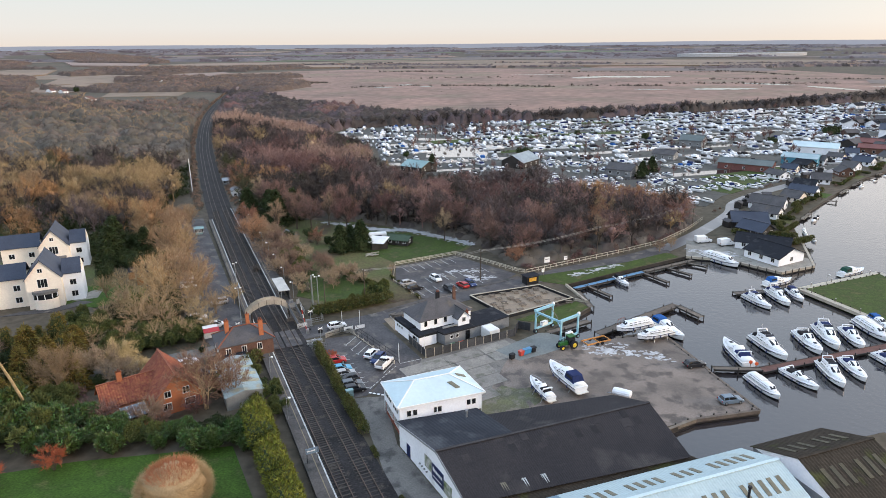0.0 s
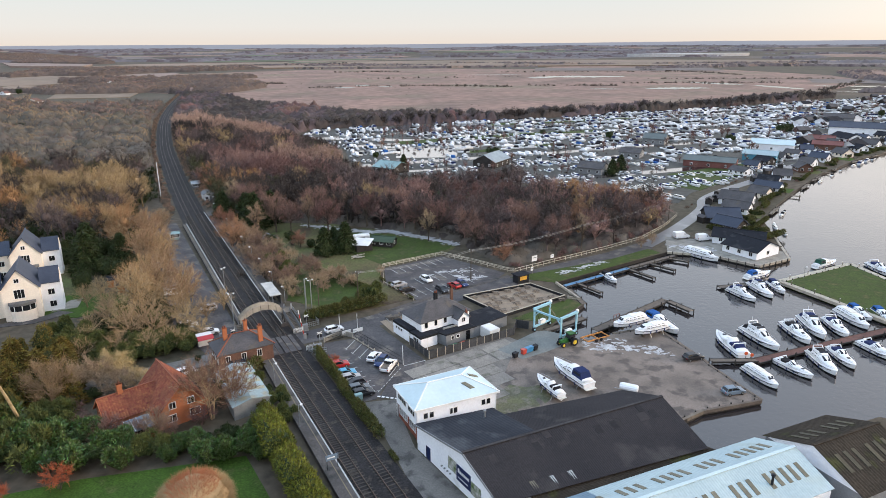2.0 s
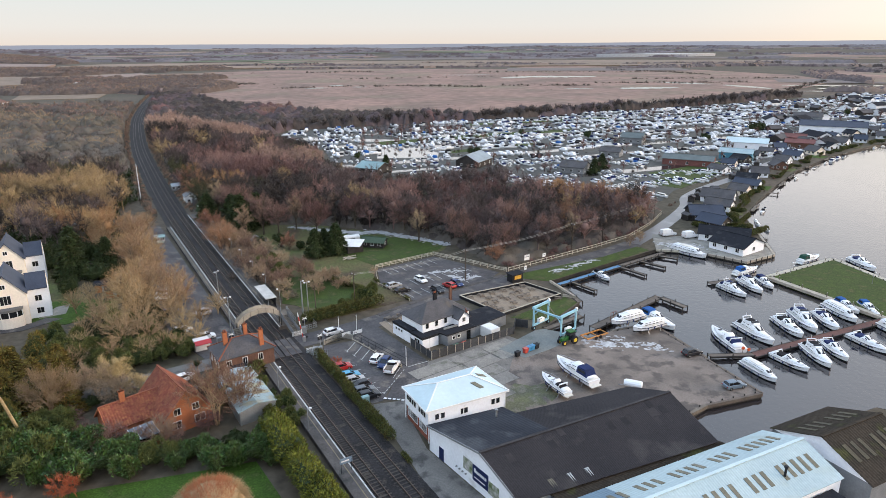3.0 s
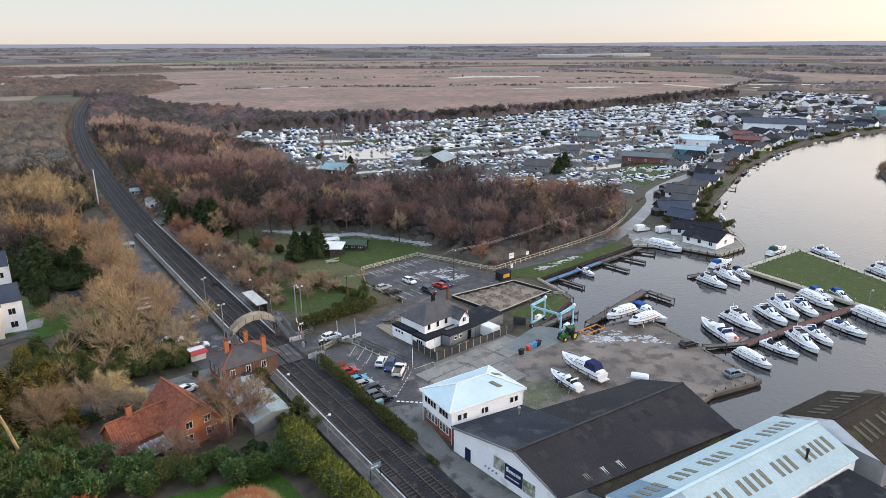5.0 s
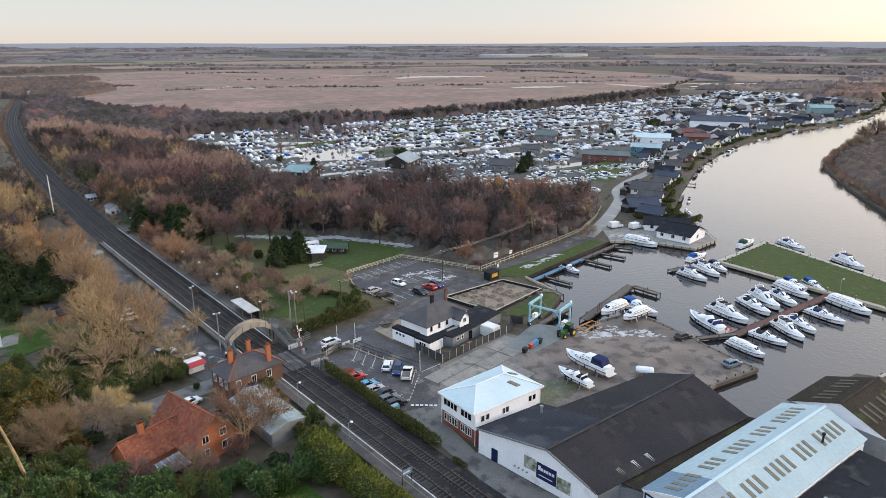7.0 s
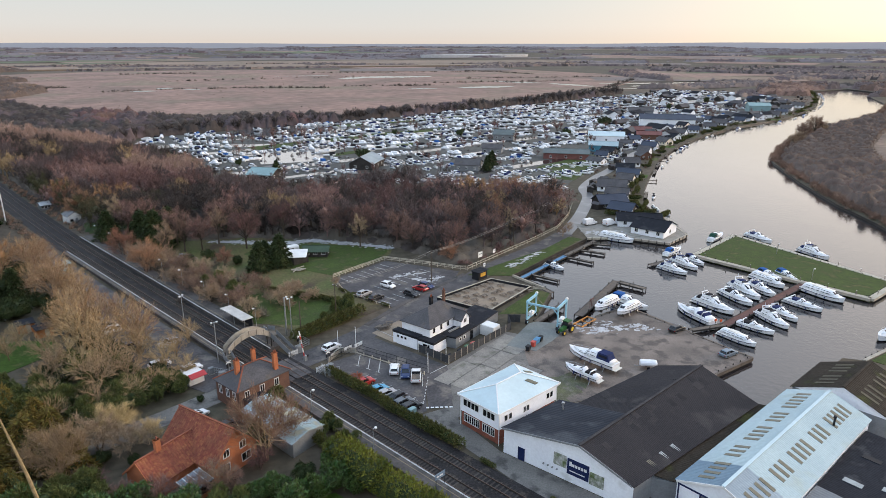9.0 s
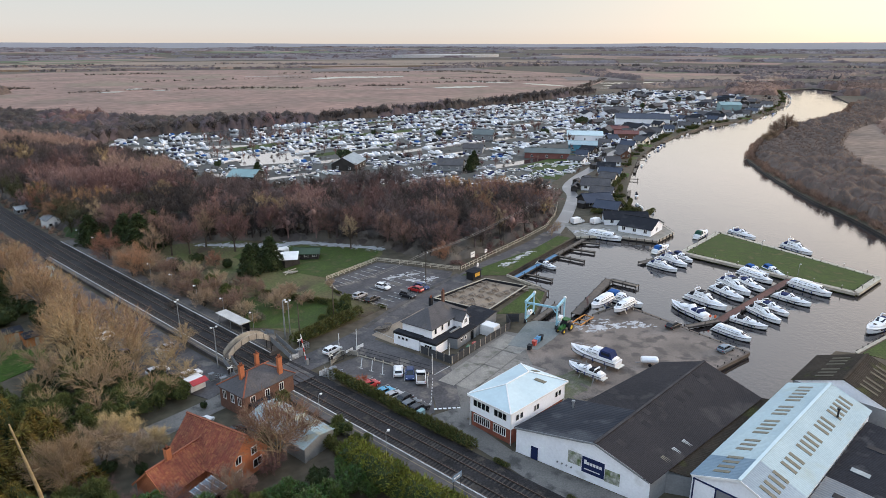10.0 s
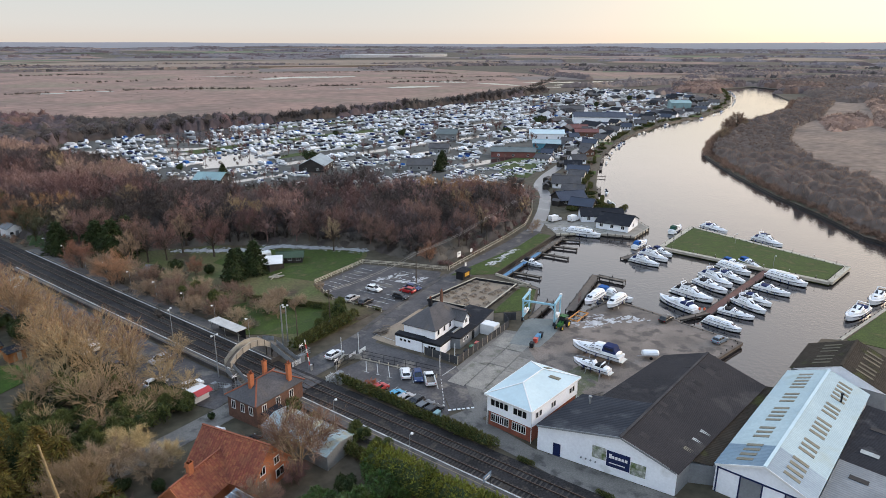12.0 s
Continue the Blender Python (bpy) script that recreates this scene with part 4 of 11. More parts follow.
lo = grow_in(0.965)
for s in (0.9, 1.75, 2.6, 3.45):
    opening(office, lo[0], lo[1], s, 0.72, 1.0, 2.3, bars=1)
for s in (5.0, 5.85, 6.7):
    opening(office, lo[0], lo[1], s, 0.72, 1.0, 2.3, bars=1)
for s, z in ((1.5, 3.9), (2.5, 3.9), (5.9, 3.7), (6.6, 3.7), (11.6, 3.9), (12.5, 3.9)):
    opening(office, O[1], O[2], s, 0.65 if s != 5.9 else 0.45, z, z + 0.95, bars=0)
for i in range(4):
    p = O[i]
    part("downpipe", Shape().tube((p[0], p[1], 0), (p[0], p[1], 5.8), 0.06), WHITE, office)

# ---- houses and small buildings ----
def gable_house(parent, A, B, depth, eave, ridge, wall_mat, roof_mat, over=0.35, name_roof="roof_slope", back=True):
    """A block whose gable front runs from A to B (outside to the right of A>B), going back depth metres."""
    a, b = Vector((*A, 0)), Vector((*B, 0))
    d = (b - a).normalized()
    n = Vector((d.y, -d.x, 0))
    back_v = -n * depth
    w = (b - a).length
    up = Vector((0, 0, 1))
    pent = lambda o: [a + o, b + o, b + o + up * eave, (a + b) / 2 + o + up * (ridge - 0.12), a + o + up * eave]
    sh = Shape().hull(pent(back_v), pent(Vector()))
    part("wall", sh, wall_mat, parent)
    f, k = n * over, (a + b) / 2 + up * ridge
    sl = (ridge - eave) / (w / 2)
    for e, s in ((a, -1), (b, 1)):
        low = e + d * s * over + up * (eave - sl * over + 0.06)
        q = [k + f, low + f, low + back_v - f, k + back_v - f]
        part(name_roof, Shape().slabpoly(q if s < 0 else q[::-1], 0.16), roof_mat, parent)
    part("ridge_tiles", Shape().beam(k + f + up * .05, k + back_v - f + up * .05, 0.26, 0.14), roof_mat, parent)
    return a, b, d, n


def hip_house(parent, poly, eave, ridge, wall_mat, roof_mat, inset=0.5, over=0.4):
    """A block with a hipped roof over four corners given anticlockwise, the first side being short."""
    P = [Vector((*p, 0)) for p in poly]
    part("wall", Shape().prism(poly, 0, eave), wall_mat, parent)
    c = sum(P, Vector()) / 4
    E = [p + (p - c).normalized() * over * 1.3 + Vector((0, 0, eave)) for p in P]
    m0, m1 = (P[0] + P[1]) / 2, (P[2] + P[3]) / 2
    ax = (m1 - m0).normalized()
    w = (P[1] - P[0]).length
    r0, r1 = m0 + ax * w * inset + Vector((0, 0, ridge)), m1 - ax * w * inset + Vector((0, 0, ridge))
    for q in ((E[0], E[1], r0), (E[1], E[2], r1, r0), (E[2], E[3], r1), (E[3], E[0], r0, r1)):
        part("roof_slope", Shape().slabpoly(q, 0.14), roof_mat, parent)
    return E, r0, r1


def chimney(parent, x, y, z0, z1, w=0.7, material=None, pots=2, yaw=30):
    ch = part("chimney", Shape().box(x, y, z0, w, w * 0.75, z1, yaw).box(x, y, z1 - 0.12, w + .14, w * .75 + .14, z1, yaw), material or BRICK, parent)
    for k in range(pots):
        o = (k - (pots - 1) / 2) * 0.35
        px, py = x + o * math.cos(radians(yaw)), y + o * math.sin(radians(yaw))
        part("chimney_pot", Shape().tube((px, py, z1), (px, py, z1 + 0.5), 0.13, 0.10, 8), CLAYTILE, ch)
    return ch


# -- the pub --
pub = thing("pub", "white rendered pub with a grey hipped slate roof and flat-roofed extensions", "pub")
e1, e2 = Vector((0.515, -0.857, 0)), Vector((0.857, 0.515, 0))
PA = Vector((-9.0, 131.7, 0))
pq = lambda a, b: tuple((PA + e1 * a + e2 * b)[:2])
MAIN = [pq(0, 0), pq(7.6, 0), pq(7.6, 12.4), pq(0, 12.4)]
hip_house(pub, MAIN, 4.7, 7.3, WALLWHITE, SLATE, inset=0.52)


def flat_block(parent, poly, h, wall_mat, trim=0.55):
    """A flat-roofed block: wall, dark fascia band and a felt roof inside its upstand."""
    part("wall", Shape().prism(poly, 0, h - trim), wall_mat, parent)
    c = sum((Vector(p) for p in poly), Vector((0, 0))) / len(poly)
    big = [tuple(Vector(p) + (Vector(p) - c).normalized() * 0.14) for p in poly]
    part("fascia", Shape().prism(big, h - trim, h - 0.06), DARKTRIM, parent)
    part("flat_roof", Shape().prism([tuple(Vector(p) - (Vector(p) - c).normalized() * 0.12) for p in poly], h - 0.3, h - 0.02), FLATROOF, parent)


flat_block(pub, [pq(-1.0, -1.7), pq(5.4, -1.7), pq(5.4, -.02), pq(-1.0, -.02)], 2.9, WALLWHITE)
flat_block(pub, [pq(5.5, -1.5), pq(9.6, -1.5), pq(9.6, 2.6), pq(7.7, 2.6), pq(7.7, -.05), pq(5.5, -.05)], 2.7, WALLWHITE)
flat_block(pub, [pq(7.68, 2.7), pq(11.4, 3.6), pq(11.4, 11.0), pq(7.68, 11.0)], 2.6, GREY, 0.35)
flat_block(pub, [pq(4.5, 12.5), pq(4.5, 20.5), pq(10.8, 20.5), pq(11.4, 11.1), pq(7.7, 11.1), pq(7.7, 12.5)], 2.5, GREY, 0.2)
wing = gable_house(pub, pq(9.6, 8.0), pq(9.6, 10.8), 3.5, 4.5, 5.9, WALLWHITE, SLATE)
opening(pub, pq(9.6, 8.0), pq(9.6, 10.8), 1.4, 0.8, 3.4, 4.3)
for s in (1.2, 3.6, 6.0):
    opening(pub, MAIN[1], MAIN[2], s, 0.7, 3.3, 4.5, bars=0)
for s in (1.4, 2.4, 3.4):
    opening(pub, pq(-1.0, -1.7), pq(5.4, -1.7), s, 0.55, 1.5, 2.0, bars=0)
opening(pub, pq(5.5, -1.5), pq(9.6, -1.5), 2.2, 1.7, 1.0, 1.8, bars=2)
opening(pub, pq(11.4, 3.6), pq(11.4, 11.0), 1.6, 0.6, 1.2, 1.8, bars=0)
opening(pub, pq(11.4, 3.6), pq(11.4, 11.0), 3.0, 0.6, 1.2, 1.8, bars=0)
opening(pub, pq(11.4, 3.6), pq(11.4, 11.0), 5.6, 0.9, 0.1, 2.0, "door", DARKTRIM, bars=0)
chimney(pub, *pq(2.0, 7.4), 6.2, 8.0, 0.75, DARKTRIM, 2)
chimney(pub, *pq(2.4, 11.4), 5.4, 8.4, 0.6, OLDBRICK, 1)
chimney(pub, *pq(8.3, 11.0), 2.6, 5.0, 0.55, BRICK, 1)
part("roof_vent", Shape().beam((*pq(9.0, 4.5), 2.8), (*pq(9.2, 8.5), 2.8), 0.35, 0.3), STEEL, pub)
container = solid("store_container", Shape().box(9.6, 127.6, 0, 2.6, 3.4, 2.2, 31).box(9.6, 127.6, 2.2, 2.4, 3.2, 2.28, 31), WHITE, "white store container inside the pub yard", "container")

# -- beer garden with low walls --
BG = [(6.2, 150.0), (24.2, 157.0), (31.0, 148.0), (14.2, 137.6)]
patch("beer_garden", BG, 0.10, GRAVEL, "gravelled beer garden inside low walls", "beer garden")


def low_wall(name, line, h, w, material, label, cap=None, category="wall"):
    wl = thing(name, label, category)
    ln = [Vector((*p[:2], 0)) for p in line]
    part("wall", strip(ln, -w / 2, w / 2, -0.1, h), material, wl)
    part("coping", strip(ln, -w / 2 - .06, w / 2 + .06, h, h + 0.08), cap or PALEWOOD, wl)
    return wl


low_wall("garden_wall", BG + [BG[0]], 0.75, 0.3, DARKTRIM, "low dark wall with a pale coping round the beer garden")
low_wall("garden_wall", [(31.2, 158.0), (34.2, 146.2), (31.6, 147.9)], 0.5, 0.35, PALEWOOD, "low pale wall at the mooring corner")
ptable = thing("picnic_table", "weathered wooden picnic table with attached benches", "picnic table", pose(0, 0, -50), "picnic tables in the beer garden")
part("tabletop", Shape().box(0, 0, .70, 1.6, .66, .76), WOOD, ptable)
for s in (-1, 1):
    part("bench", Shape().box(0, s * .68, .42, 1.8, .26, .47), WOOD, ptable)
    part("leg_frame", Shape().beam((s * .6, -.75, 0), (s * .6, -.25, .7), .08, .06).beam((s * .6, .75, 0), (s * .6, .25, .7), .08, .06).beam((s * .6, -.68, .38), (s * .6, .68, .38), .06, .08), WOOD, ptable)
rng = np.random.default_rng(5)
bx, by = (Vector((24.2, 157.0)) - Vector((6.2, 150.0))), (Vector((14.2, 137.6)) - Vector((6.2, 150.0)))
first = True
for i in range(6):
    for j in range(5):
        if rng.random() < 0.1:
            continue
        p = Vector((6.2, 150.0)) + bx * (0.1 + i * 0.16 + rng.normal() * .015) + by * (0.12 + j * 0.18 + rng.normal() * .02)
        m = pose(p.x, p.y, 0.10, 0, 0, 26 + rng.normal() * 14) @ Matrix.Diagonal((.95, .95, .95, 1))
        if first:
            ptable.matrix_basis = m
            first = False
        else:
            copy_thing(ptable, m)
for k in range(5):
    p = Vector((-12.2, 138.0)) + Vector((0.5, 0.3)) * k * 1.5 + Vector((rng.normal() * .5, rng.normal() * .5))
    copy_thing(ptable, pose(p.x, p.y, 0.075, 0, 0, 40 * k))
hut = thing("kiosk", "small dark flat-roofed kiosk with lit yellow hatch", "kiosk")
part("wall", Shape().box(22.3, 160.2, 0, 3.6, 2.2, 2.2, 27), DARKTRIM, hut)
part("roof", Shape().box(22.3, 160.2, 2.2, 4.2, 2.9, 2.35, 27), FLATROOF, hut)
SIGN_YELLOW = mat("yellow_sign", (0.62, 0.36, 0.06), (0.5, 0.28, 0.05), rough=0.5)
part("hatch", Shape().box(22.8, 159.05, 0.9, 2.2, 0.06, 1.9, 27), SIGN_YELLOW, hut, "yellow notice panel")

# fences of the pub yard: panels between posts
def panel_fence(line, h, material, label, gap=1.9, name="fence", pale=True):
    fe = thing(name, label, "fence")
    for i in range(len(line) - 1):
        a, b = Vector((*line[i], 0)), Vector((*line[i + 1], 0))
        n = max(1, round((b - a).length / gap))
        d = (b - a).normalized()
        for k in range(n):
            p, q = a + (b - a) * k / n + d * .08, a + (b - a) * (k + 1) / n - d * .08
            part("panel", strip([p, q], -0.03, 0.03, 0.06, h), material, fe)
            c = a + (b - a) * k / n
            part("post", Shape().box(c.x, c.y, 0, .12, .12, h + .12, 30), PALEWOOD if pale else material, fe)
    return fe


FENCEGREY = mat("dark_grey_fence_boards", (0.06, 0.062, 0.066), (0.045, 0.046, 0.05), scale=1.0, fine=6, vary=0.2, rand=0.15)
panel_fence([(-7.6, 125.2), (-3.9, 118.2), (14.8, 127.9)], 1.7, FENCEGREY, "dark grey boarded fence with pale posts round the pub yard")
panel_fence([(14.8, 127.9), (16.0, 131.6), (18.6, 130.4)], 1.9, FENCEGREY, "dark close-boarded fence behind the hoist", pale=False)

# -- station building --
stn = thing("station_house", "old brick station house with a grey hipped roof and red chimneys", "station building")
st_a, st_b = Vector((math.cos(radians(28)), math.sin(radians(28)), 0)), Vector((-math.sin(radians(28)), math.cos(radians(28)), 0))
ST0 = Vector((-43.5, 115.2, 0))
sq = lambda a, b: tuple((ST0 + st_a * a + st_b * b)[:2])
SP = [sq(-0.3, 6.6), sq(-0.3, -0.4), sq(10.0, -0.4), sq(10.0, 6.6)]
E, r0, r1 = hip_house(stn, SP, 4.1, 6.4, OLDBRICK, SLATE, inset=0.5, over=0.35)
for a, b in ((E[0], r0), (E[1], r0), (E[2], r1), (E[3], r1), (r0, r1)):
    part("hip_tiles", Shape().beam(a + Vector((0, 0, .06)), b + Vector((0, 0, .06)), 0.25, 0.12), CLAYTILE, stn)
chimney(stn, *sq(1.9, 3.0), 4.9, 8.0, 0.8, ORANGEBRICK, 2, 28)
chimney(stn, *sq(8.0, 0.6), 4.4, 7.9, 0.8, ORANGEBRICK, 2, 28)
chimney(stn, *sq(6.3, 4.6), 4.8, 8.0, 0.7, ORANGEBRICK, 1, 28)
for s in (1.6, 4.6, 7.6):
    opening(stn, SP[1], SP[2], s, 0.8, 2.2, 3.5)
for s in (1.4, 3.6, 5.6):
    opening(stn, SP[0], SP[1], s, 0.8, 2.0, 3.4)
flat_block(stn, [sq(0.5, -3.2), sq(4.2, -3.2), sq(4.2, -0.45), sq(0.5, -0.45)], 2.5, OLDBRICK, 0.2)

# -- tin workshop beside the station --
tin = thing("tin_workshop", "long tin workshop with a rusting pale blue corrugated roof", "workshop")
TINROOF = mat("pale_blue_tin", (0.30, 0.385, 0.41), (0.235, 0.31, 0.335), rough=0.6, scale=0.35, fine=3, vary=0.15, stain=(0.30, 0.29, 0.22), stain_scale=0.35, stain_at=0.54)
TN = [Vector((-43.6, 111.6, 0)), Vector((-38.6, 115.3, 0)), Vector((-32.0, 102.1, 0)), Vector((-37.4, 98.6, 0))]
for i in range(4):
    a, b = TN[i], TN[(i + 1) % 4]
    part("wall", strip([a, b], 0.0, 0.15, 0, 2.4), STEEL, tin)
ra, rb = (TN[0] + TN[1]) / 2 + Vector((0, 0, 3.1)), (TN[2] + TN[3]) / 2 + Vector((0, 0, 3.1))
for p, q, o in ((TN[0], TN[1], 0), (TN[3], TN[2], 0)):
    part("gable_wall", Shape().hull([p + Vector((0, 0, 2.4)), q + Vector((0, 0, 2.4)), (p + q) / 2 + Vector((0, 0, 3.0))], [p + Vector((.03, .1, 2.4)), q + Vector((.03, .1, 2.4)), (p + q) / 2 + Vector((.03, .1, 3.0))]), STEEL, tin)
sheet(tin, "roof_slope", ra, rb, TN[2] + Vector((.2, .1, 2.4)), TN[1] + Vector((.2, .1, 2.4)), TINROOF, 0.4, 0.05)
sheet(tin, "roof_slope", ra, rb, TN[3] + Vector((-.2, -.1, 2.4)), TN[0] + Vector((-.2, -.1, 2.4)), TINROOF, 0.4, 0.05)
YELLOWED = mat("yellowed_plastic_sheet", (0.36, 0.355, 0.25), (0.30, 0.30, 0.215), rough=0.5, scale=0.8, fine=4)
for u in (0.12, 0.32, 0.52, 0.72):
    q = on_slope(ra, rb, TN[2] + Vector((.2, .1, 2.4)), TN[1] + Vector((.2, .1, 2.4)), u, u + 0.07, 0.05, 0.95, 0.07)
    part("rooflight", Shape().slabpoly(q, 0.03), YELLOWED, tin, "yellowed translucent roof sheet")

# -- red-tiled house --
red = thing("house", "orange brick house with steep red pantile roofs", "house")
rn, rs = Vector((-52.4, 108.2, 0)), Vector((-45.6, 98.8, 0))
rd = (rs - rn).normalized()
rp = Vector((-rd.y, rd.x, 0))
A, B = rs - rp * 3.9, rs + rp * 3.9


def tiled(parent, k0, k1, lo0, lo1, material, row=0.34, across=0.42):
    """A pantiled slope from the ridge k0>k1 down to the eave lo0>lo1: courses of rolled tiles."""
    k0, k1, lo0, lo1 = (Vector(p) for p in (k0, k1, lo0, lo1))
    n = (k1 - k0).cross(lo0 - k0)
    n = n.normalized() if n.z > 0 else -n.normalized()
    rows, cols = int((lo0 - k0).length / row), int((k1 - k0).length / across)
    sh = Shape().slabpoly([k0 - n * .02, k1 - n * .02, lo1 - n * .02, lo0 - n * .02], 0.1)
    at = lambda u, w: k0.lerp(k1, u).lerp(lo0.lerp(lo1, u), w)
    for j in range(rows):
        for i in range(cols):
            u0, u1, w0, w1 = i / cols, (i + .92) / cols, j / rows, (j + 1.08) / rows
            a, b, c, d = at(u0, w0), at(u1, w0), at(u1, w1), at(u0, w1)
            m1, m2 = (a + b) / 2 + n * .085, (c + d) / 2 + n * .12
            sh.add([a, m1, b, d + n * .04, m2, c + n * .04], [(0, 1, 4, 3), (1, 2, 5, 4), (3, 4, 5)])
    return part("roof_slope", sh, material, parent)


def tiled_house(parent, A, B, depth, eave, ridge, wall_mat, over=0.4):
    a, b = Vector((A[0], A[1], 0)), Vector((B[0], B[1], 0))
    d = (b - a).normalized()
    n = Vector((d.y, -d.x, 0))
    up = Vector((0, 0, 1))
    pent = lambda o: [a + o, b + o, b + o + up * eave, (a + b) / 2 + o + up * (ridge - 0.1), a + o + up * eave]
    part("wall", Shape().hull(pent(-n * depth), pent(Vector())), wall_mat, parent)
    k = (a + b) / 2 + up * ridge
    sl = (ridge - eave) / ((b - a).length / 2)
    for e, s in ((a, -1), (b, 1)):
        low = e + d * s * over + up * (eave - sl * over + 0.06)
        tiled(parent, k + n * over, k - n * (depth + over), low + n * over, low - n * (depth + over), CLAYTILE)
    part("ridge_tiles", Shape().beam(k + n * over + up * .08, k - n * (depth + over) + up * .08, 0.3, 0.16), CLAYTILE, parent)
    for e, s in ((a, -1), (b, 1)):
        low = e + d * s * over + up * (eave - sl * over)
        part("bargeboard", Shape().beam(low + n * over, k + n * over - up * .05, 0.08, 0.25), ORANGEBRICK, parent)


tiled_house(red, A, B, (rs - rn).length, 2.9, 7.0, ORANGEBRICK)
wd = Vector((0.79, 0.61, 0))
wp = Vector((wd.y, -wd.x, 0))
w0 = Vector((-58.4, 98.0, 0))
tiled_house(red, w0 + wp * -2.9, w0 + wp * 2.9, 8.5, 2.7, 5.4, ORANGEBRICK)
opening(red, A, B, 2.3, 1.0, 3.2, 4.3)
opening(red, A, B, 5.3, 1.0, 3.2, 4.3)
opening(red, A, B, 2.0, 1.4, 0.9, 2.1)
opening(red, A, B, 5.8, 1.6, 0.9, 2.1)
chimney(red, -55.8, 100.0, 4.2, 7.0, 0.8, ORANGEBRICK, 1, 37)
cons = thing("conservatory", "glazed lean-to conservatory with a grey glass roof", "conservatory")
part("base", Shape().box(-51.4, 95.0, 0, 3.6, 2.8, 0.7, 37), ORANGEBRICK, cons)
part("glazing", Shape().box(-51.4, 95.0, .7, 3.5, 2.7, 2.1, 37), GLASS, cons)
cz = Vector((-51.4, 95.0, 0))
q = [cz + wd * 1.9 - wp * 1.4, cz - wd * 1.9 - wp * 1.4, cz - wd * 1.9 + wp * 1.6, cz + wd * 1.9 + wp * 1.6]
part("roof", Shape().slabpoly([q[0] + Vector((0, 0, 2.9)), q[1] + Vector((0, 0, 2.9)), q[2] + Vector((0, 0, 2.2)), q[3] + Vector((0, 0, 2.2))], 0.08), mat("glass_roof", (0.20, 0.25, 0.29), (0.15, 0.19, 0.22), rough=0.15), cons)
for k in range(5):
    t = k / 4
    part("glazing_bar", Shape().beam(q[0].lerp(q[1], t) + Vector((0, 0, 2.95)), q[3].lerp(q[2], t) + Vector((0, 0, 2.25)), .08, .08), WHITE, cons)

# ---- trees ----
BARK = mat("grey_brown_bark", (0.10, 0.08, 0.062), (0.07, 0.056, 0.045), scale=1.2, fine=8, vary=0.25, rand=0.2)
PALEBARK = mat("pale_bark", (0.38, 0.275, 0.165), (0.25, 0.18, 0.108), scale=1.2, fine=8, vary=0.25, rand=0.15)
TWIG_BROWN = mat("brown_twigs", (0.31, 0.215, 0.148), (0.235, 0.168, 0.12), scale=0.4, fine=5, rand=0.3)
TWIG_GOLD = mat("golden_twigs", (0.40, 0.275, 0.15), (0.30, 0.205, 0.115), scale=0.4, fine=5, rand=0.35)
TWIG_TANGLE = mat("tangled_olive_twigs", (0.36, 0.26, 0.12), (0.24, 0.185, 0.09), scale=0.4, fine=5, rand=0.3)
TWIG_RED = mat("red_brown_twigs", (0.23, 0.13, 0.11), (0.175, 0.11, 0.095), scale=0.4, fine=5, rand=0.3)
TWIG_ORANGE = mat("orange_twigs", (0.34, 0.175, 0.11), (0.27, 0.145, 0.095), scale=0.4, fine=5, rand=0.2)

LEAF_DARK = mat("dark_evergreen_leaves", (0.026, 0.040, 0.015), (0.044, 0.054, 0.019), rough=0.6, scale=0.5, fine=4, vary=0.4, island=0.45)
LEAF_LAUREL = mat("laurel_leaves", (0.042, 0.09, 0.022), (0.10, 0.13, 0.028), rough=0.4, spec=0.5, scale=0.4, fine=4, vary=0.4, island=0.6)
LEAF_GOLD = mat("golden_conifer_leaves", (0.16, 0.16, 0.026), (0.08, 0.098, 0.02), rough=0.6, scale=0.35, fine=4, vary=0.4, island=0.4)
WOODS_RED = mat("woodland_red_brown", (0.17, 0.098, 0.088), (0.13, 0.08, 0.073), scale=0.028, fine=0.35, vary=0.3, island=0.13, stain=(0.17, 0.11, 0.075), stain_scale=0.017, stain_at=0.58)
WOODS_BROWN = mat("woodland_grey_brown", (0.165, 0.135, 0.108), (0.125, 0.106, 0.09), scale=0.02, fine=0.3, vary=0.3, island=0.3, stain=(0.18, 0.13, 0.095), stain_scale=0.012, stain_at=0.53)
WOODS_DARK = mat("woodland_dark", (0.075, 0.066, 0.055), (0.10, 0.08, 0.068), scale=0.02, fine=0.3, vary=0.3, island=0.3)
# pale bluish mauve: the haze of distance mixed into the wood colour
WOODS_HAZED = mat("far_woodland", (0.16, 0.138, 0.142), (0.135, 0.12, 0.126), scale=0.003, fine=0.02, vary=0.2, island=0.12)


def unit(a):
    return a / np.maximum(np.linalg.norm(a, axis=-1, keepdims=True), 1e-6)


def needles(rng, p, d, ln, w):
    """Thin triangles at p, pointing along d: twigs or leaves. Returns points and faces as arrays."""
    n = len(p)
    side = unit(np.cross(d, unit(rng.normal(size=(n, 3)))))
    ln = ln * (0.6 + 0.8 * rng.random((n, 1)))
    v = np.stack([p - side * w / 2, p + side * w / 2, p + d * ln], 1).reshape(-1, 3)
    return v, np.arange(3 * n).reshape(n, 3)


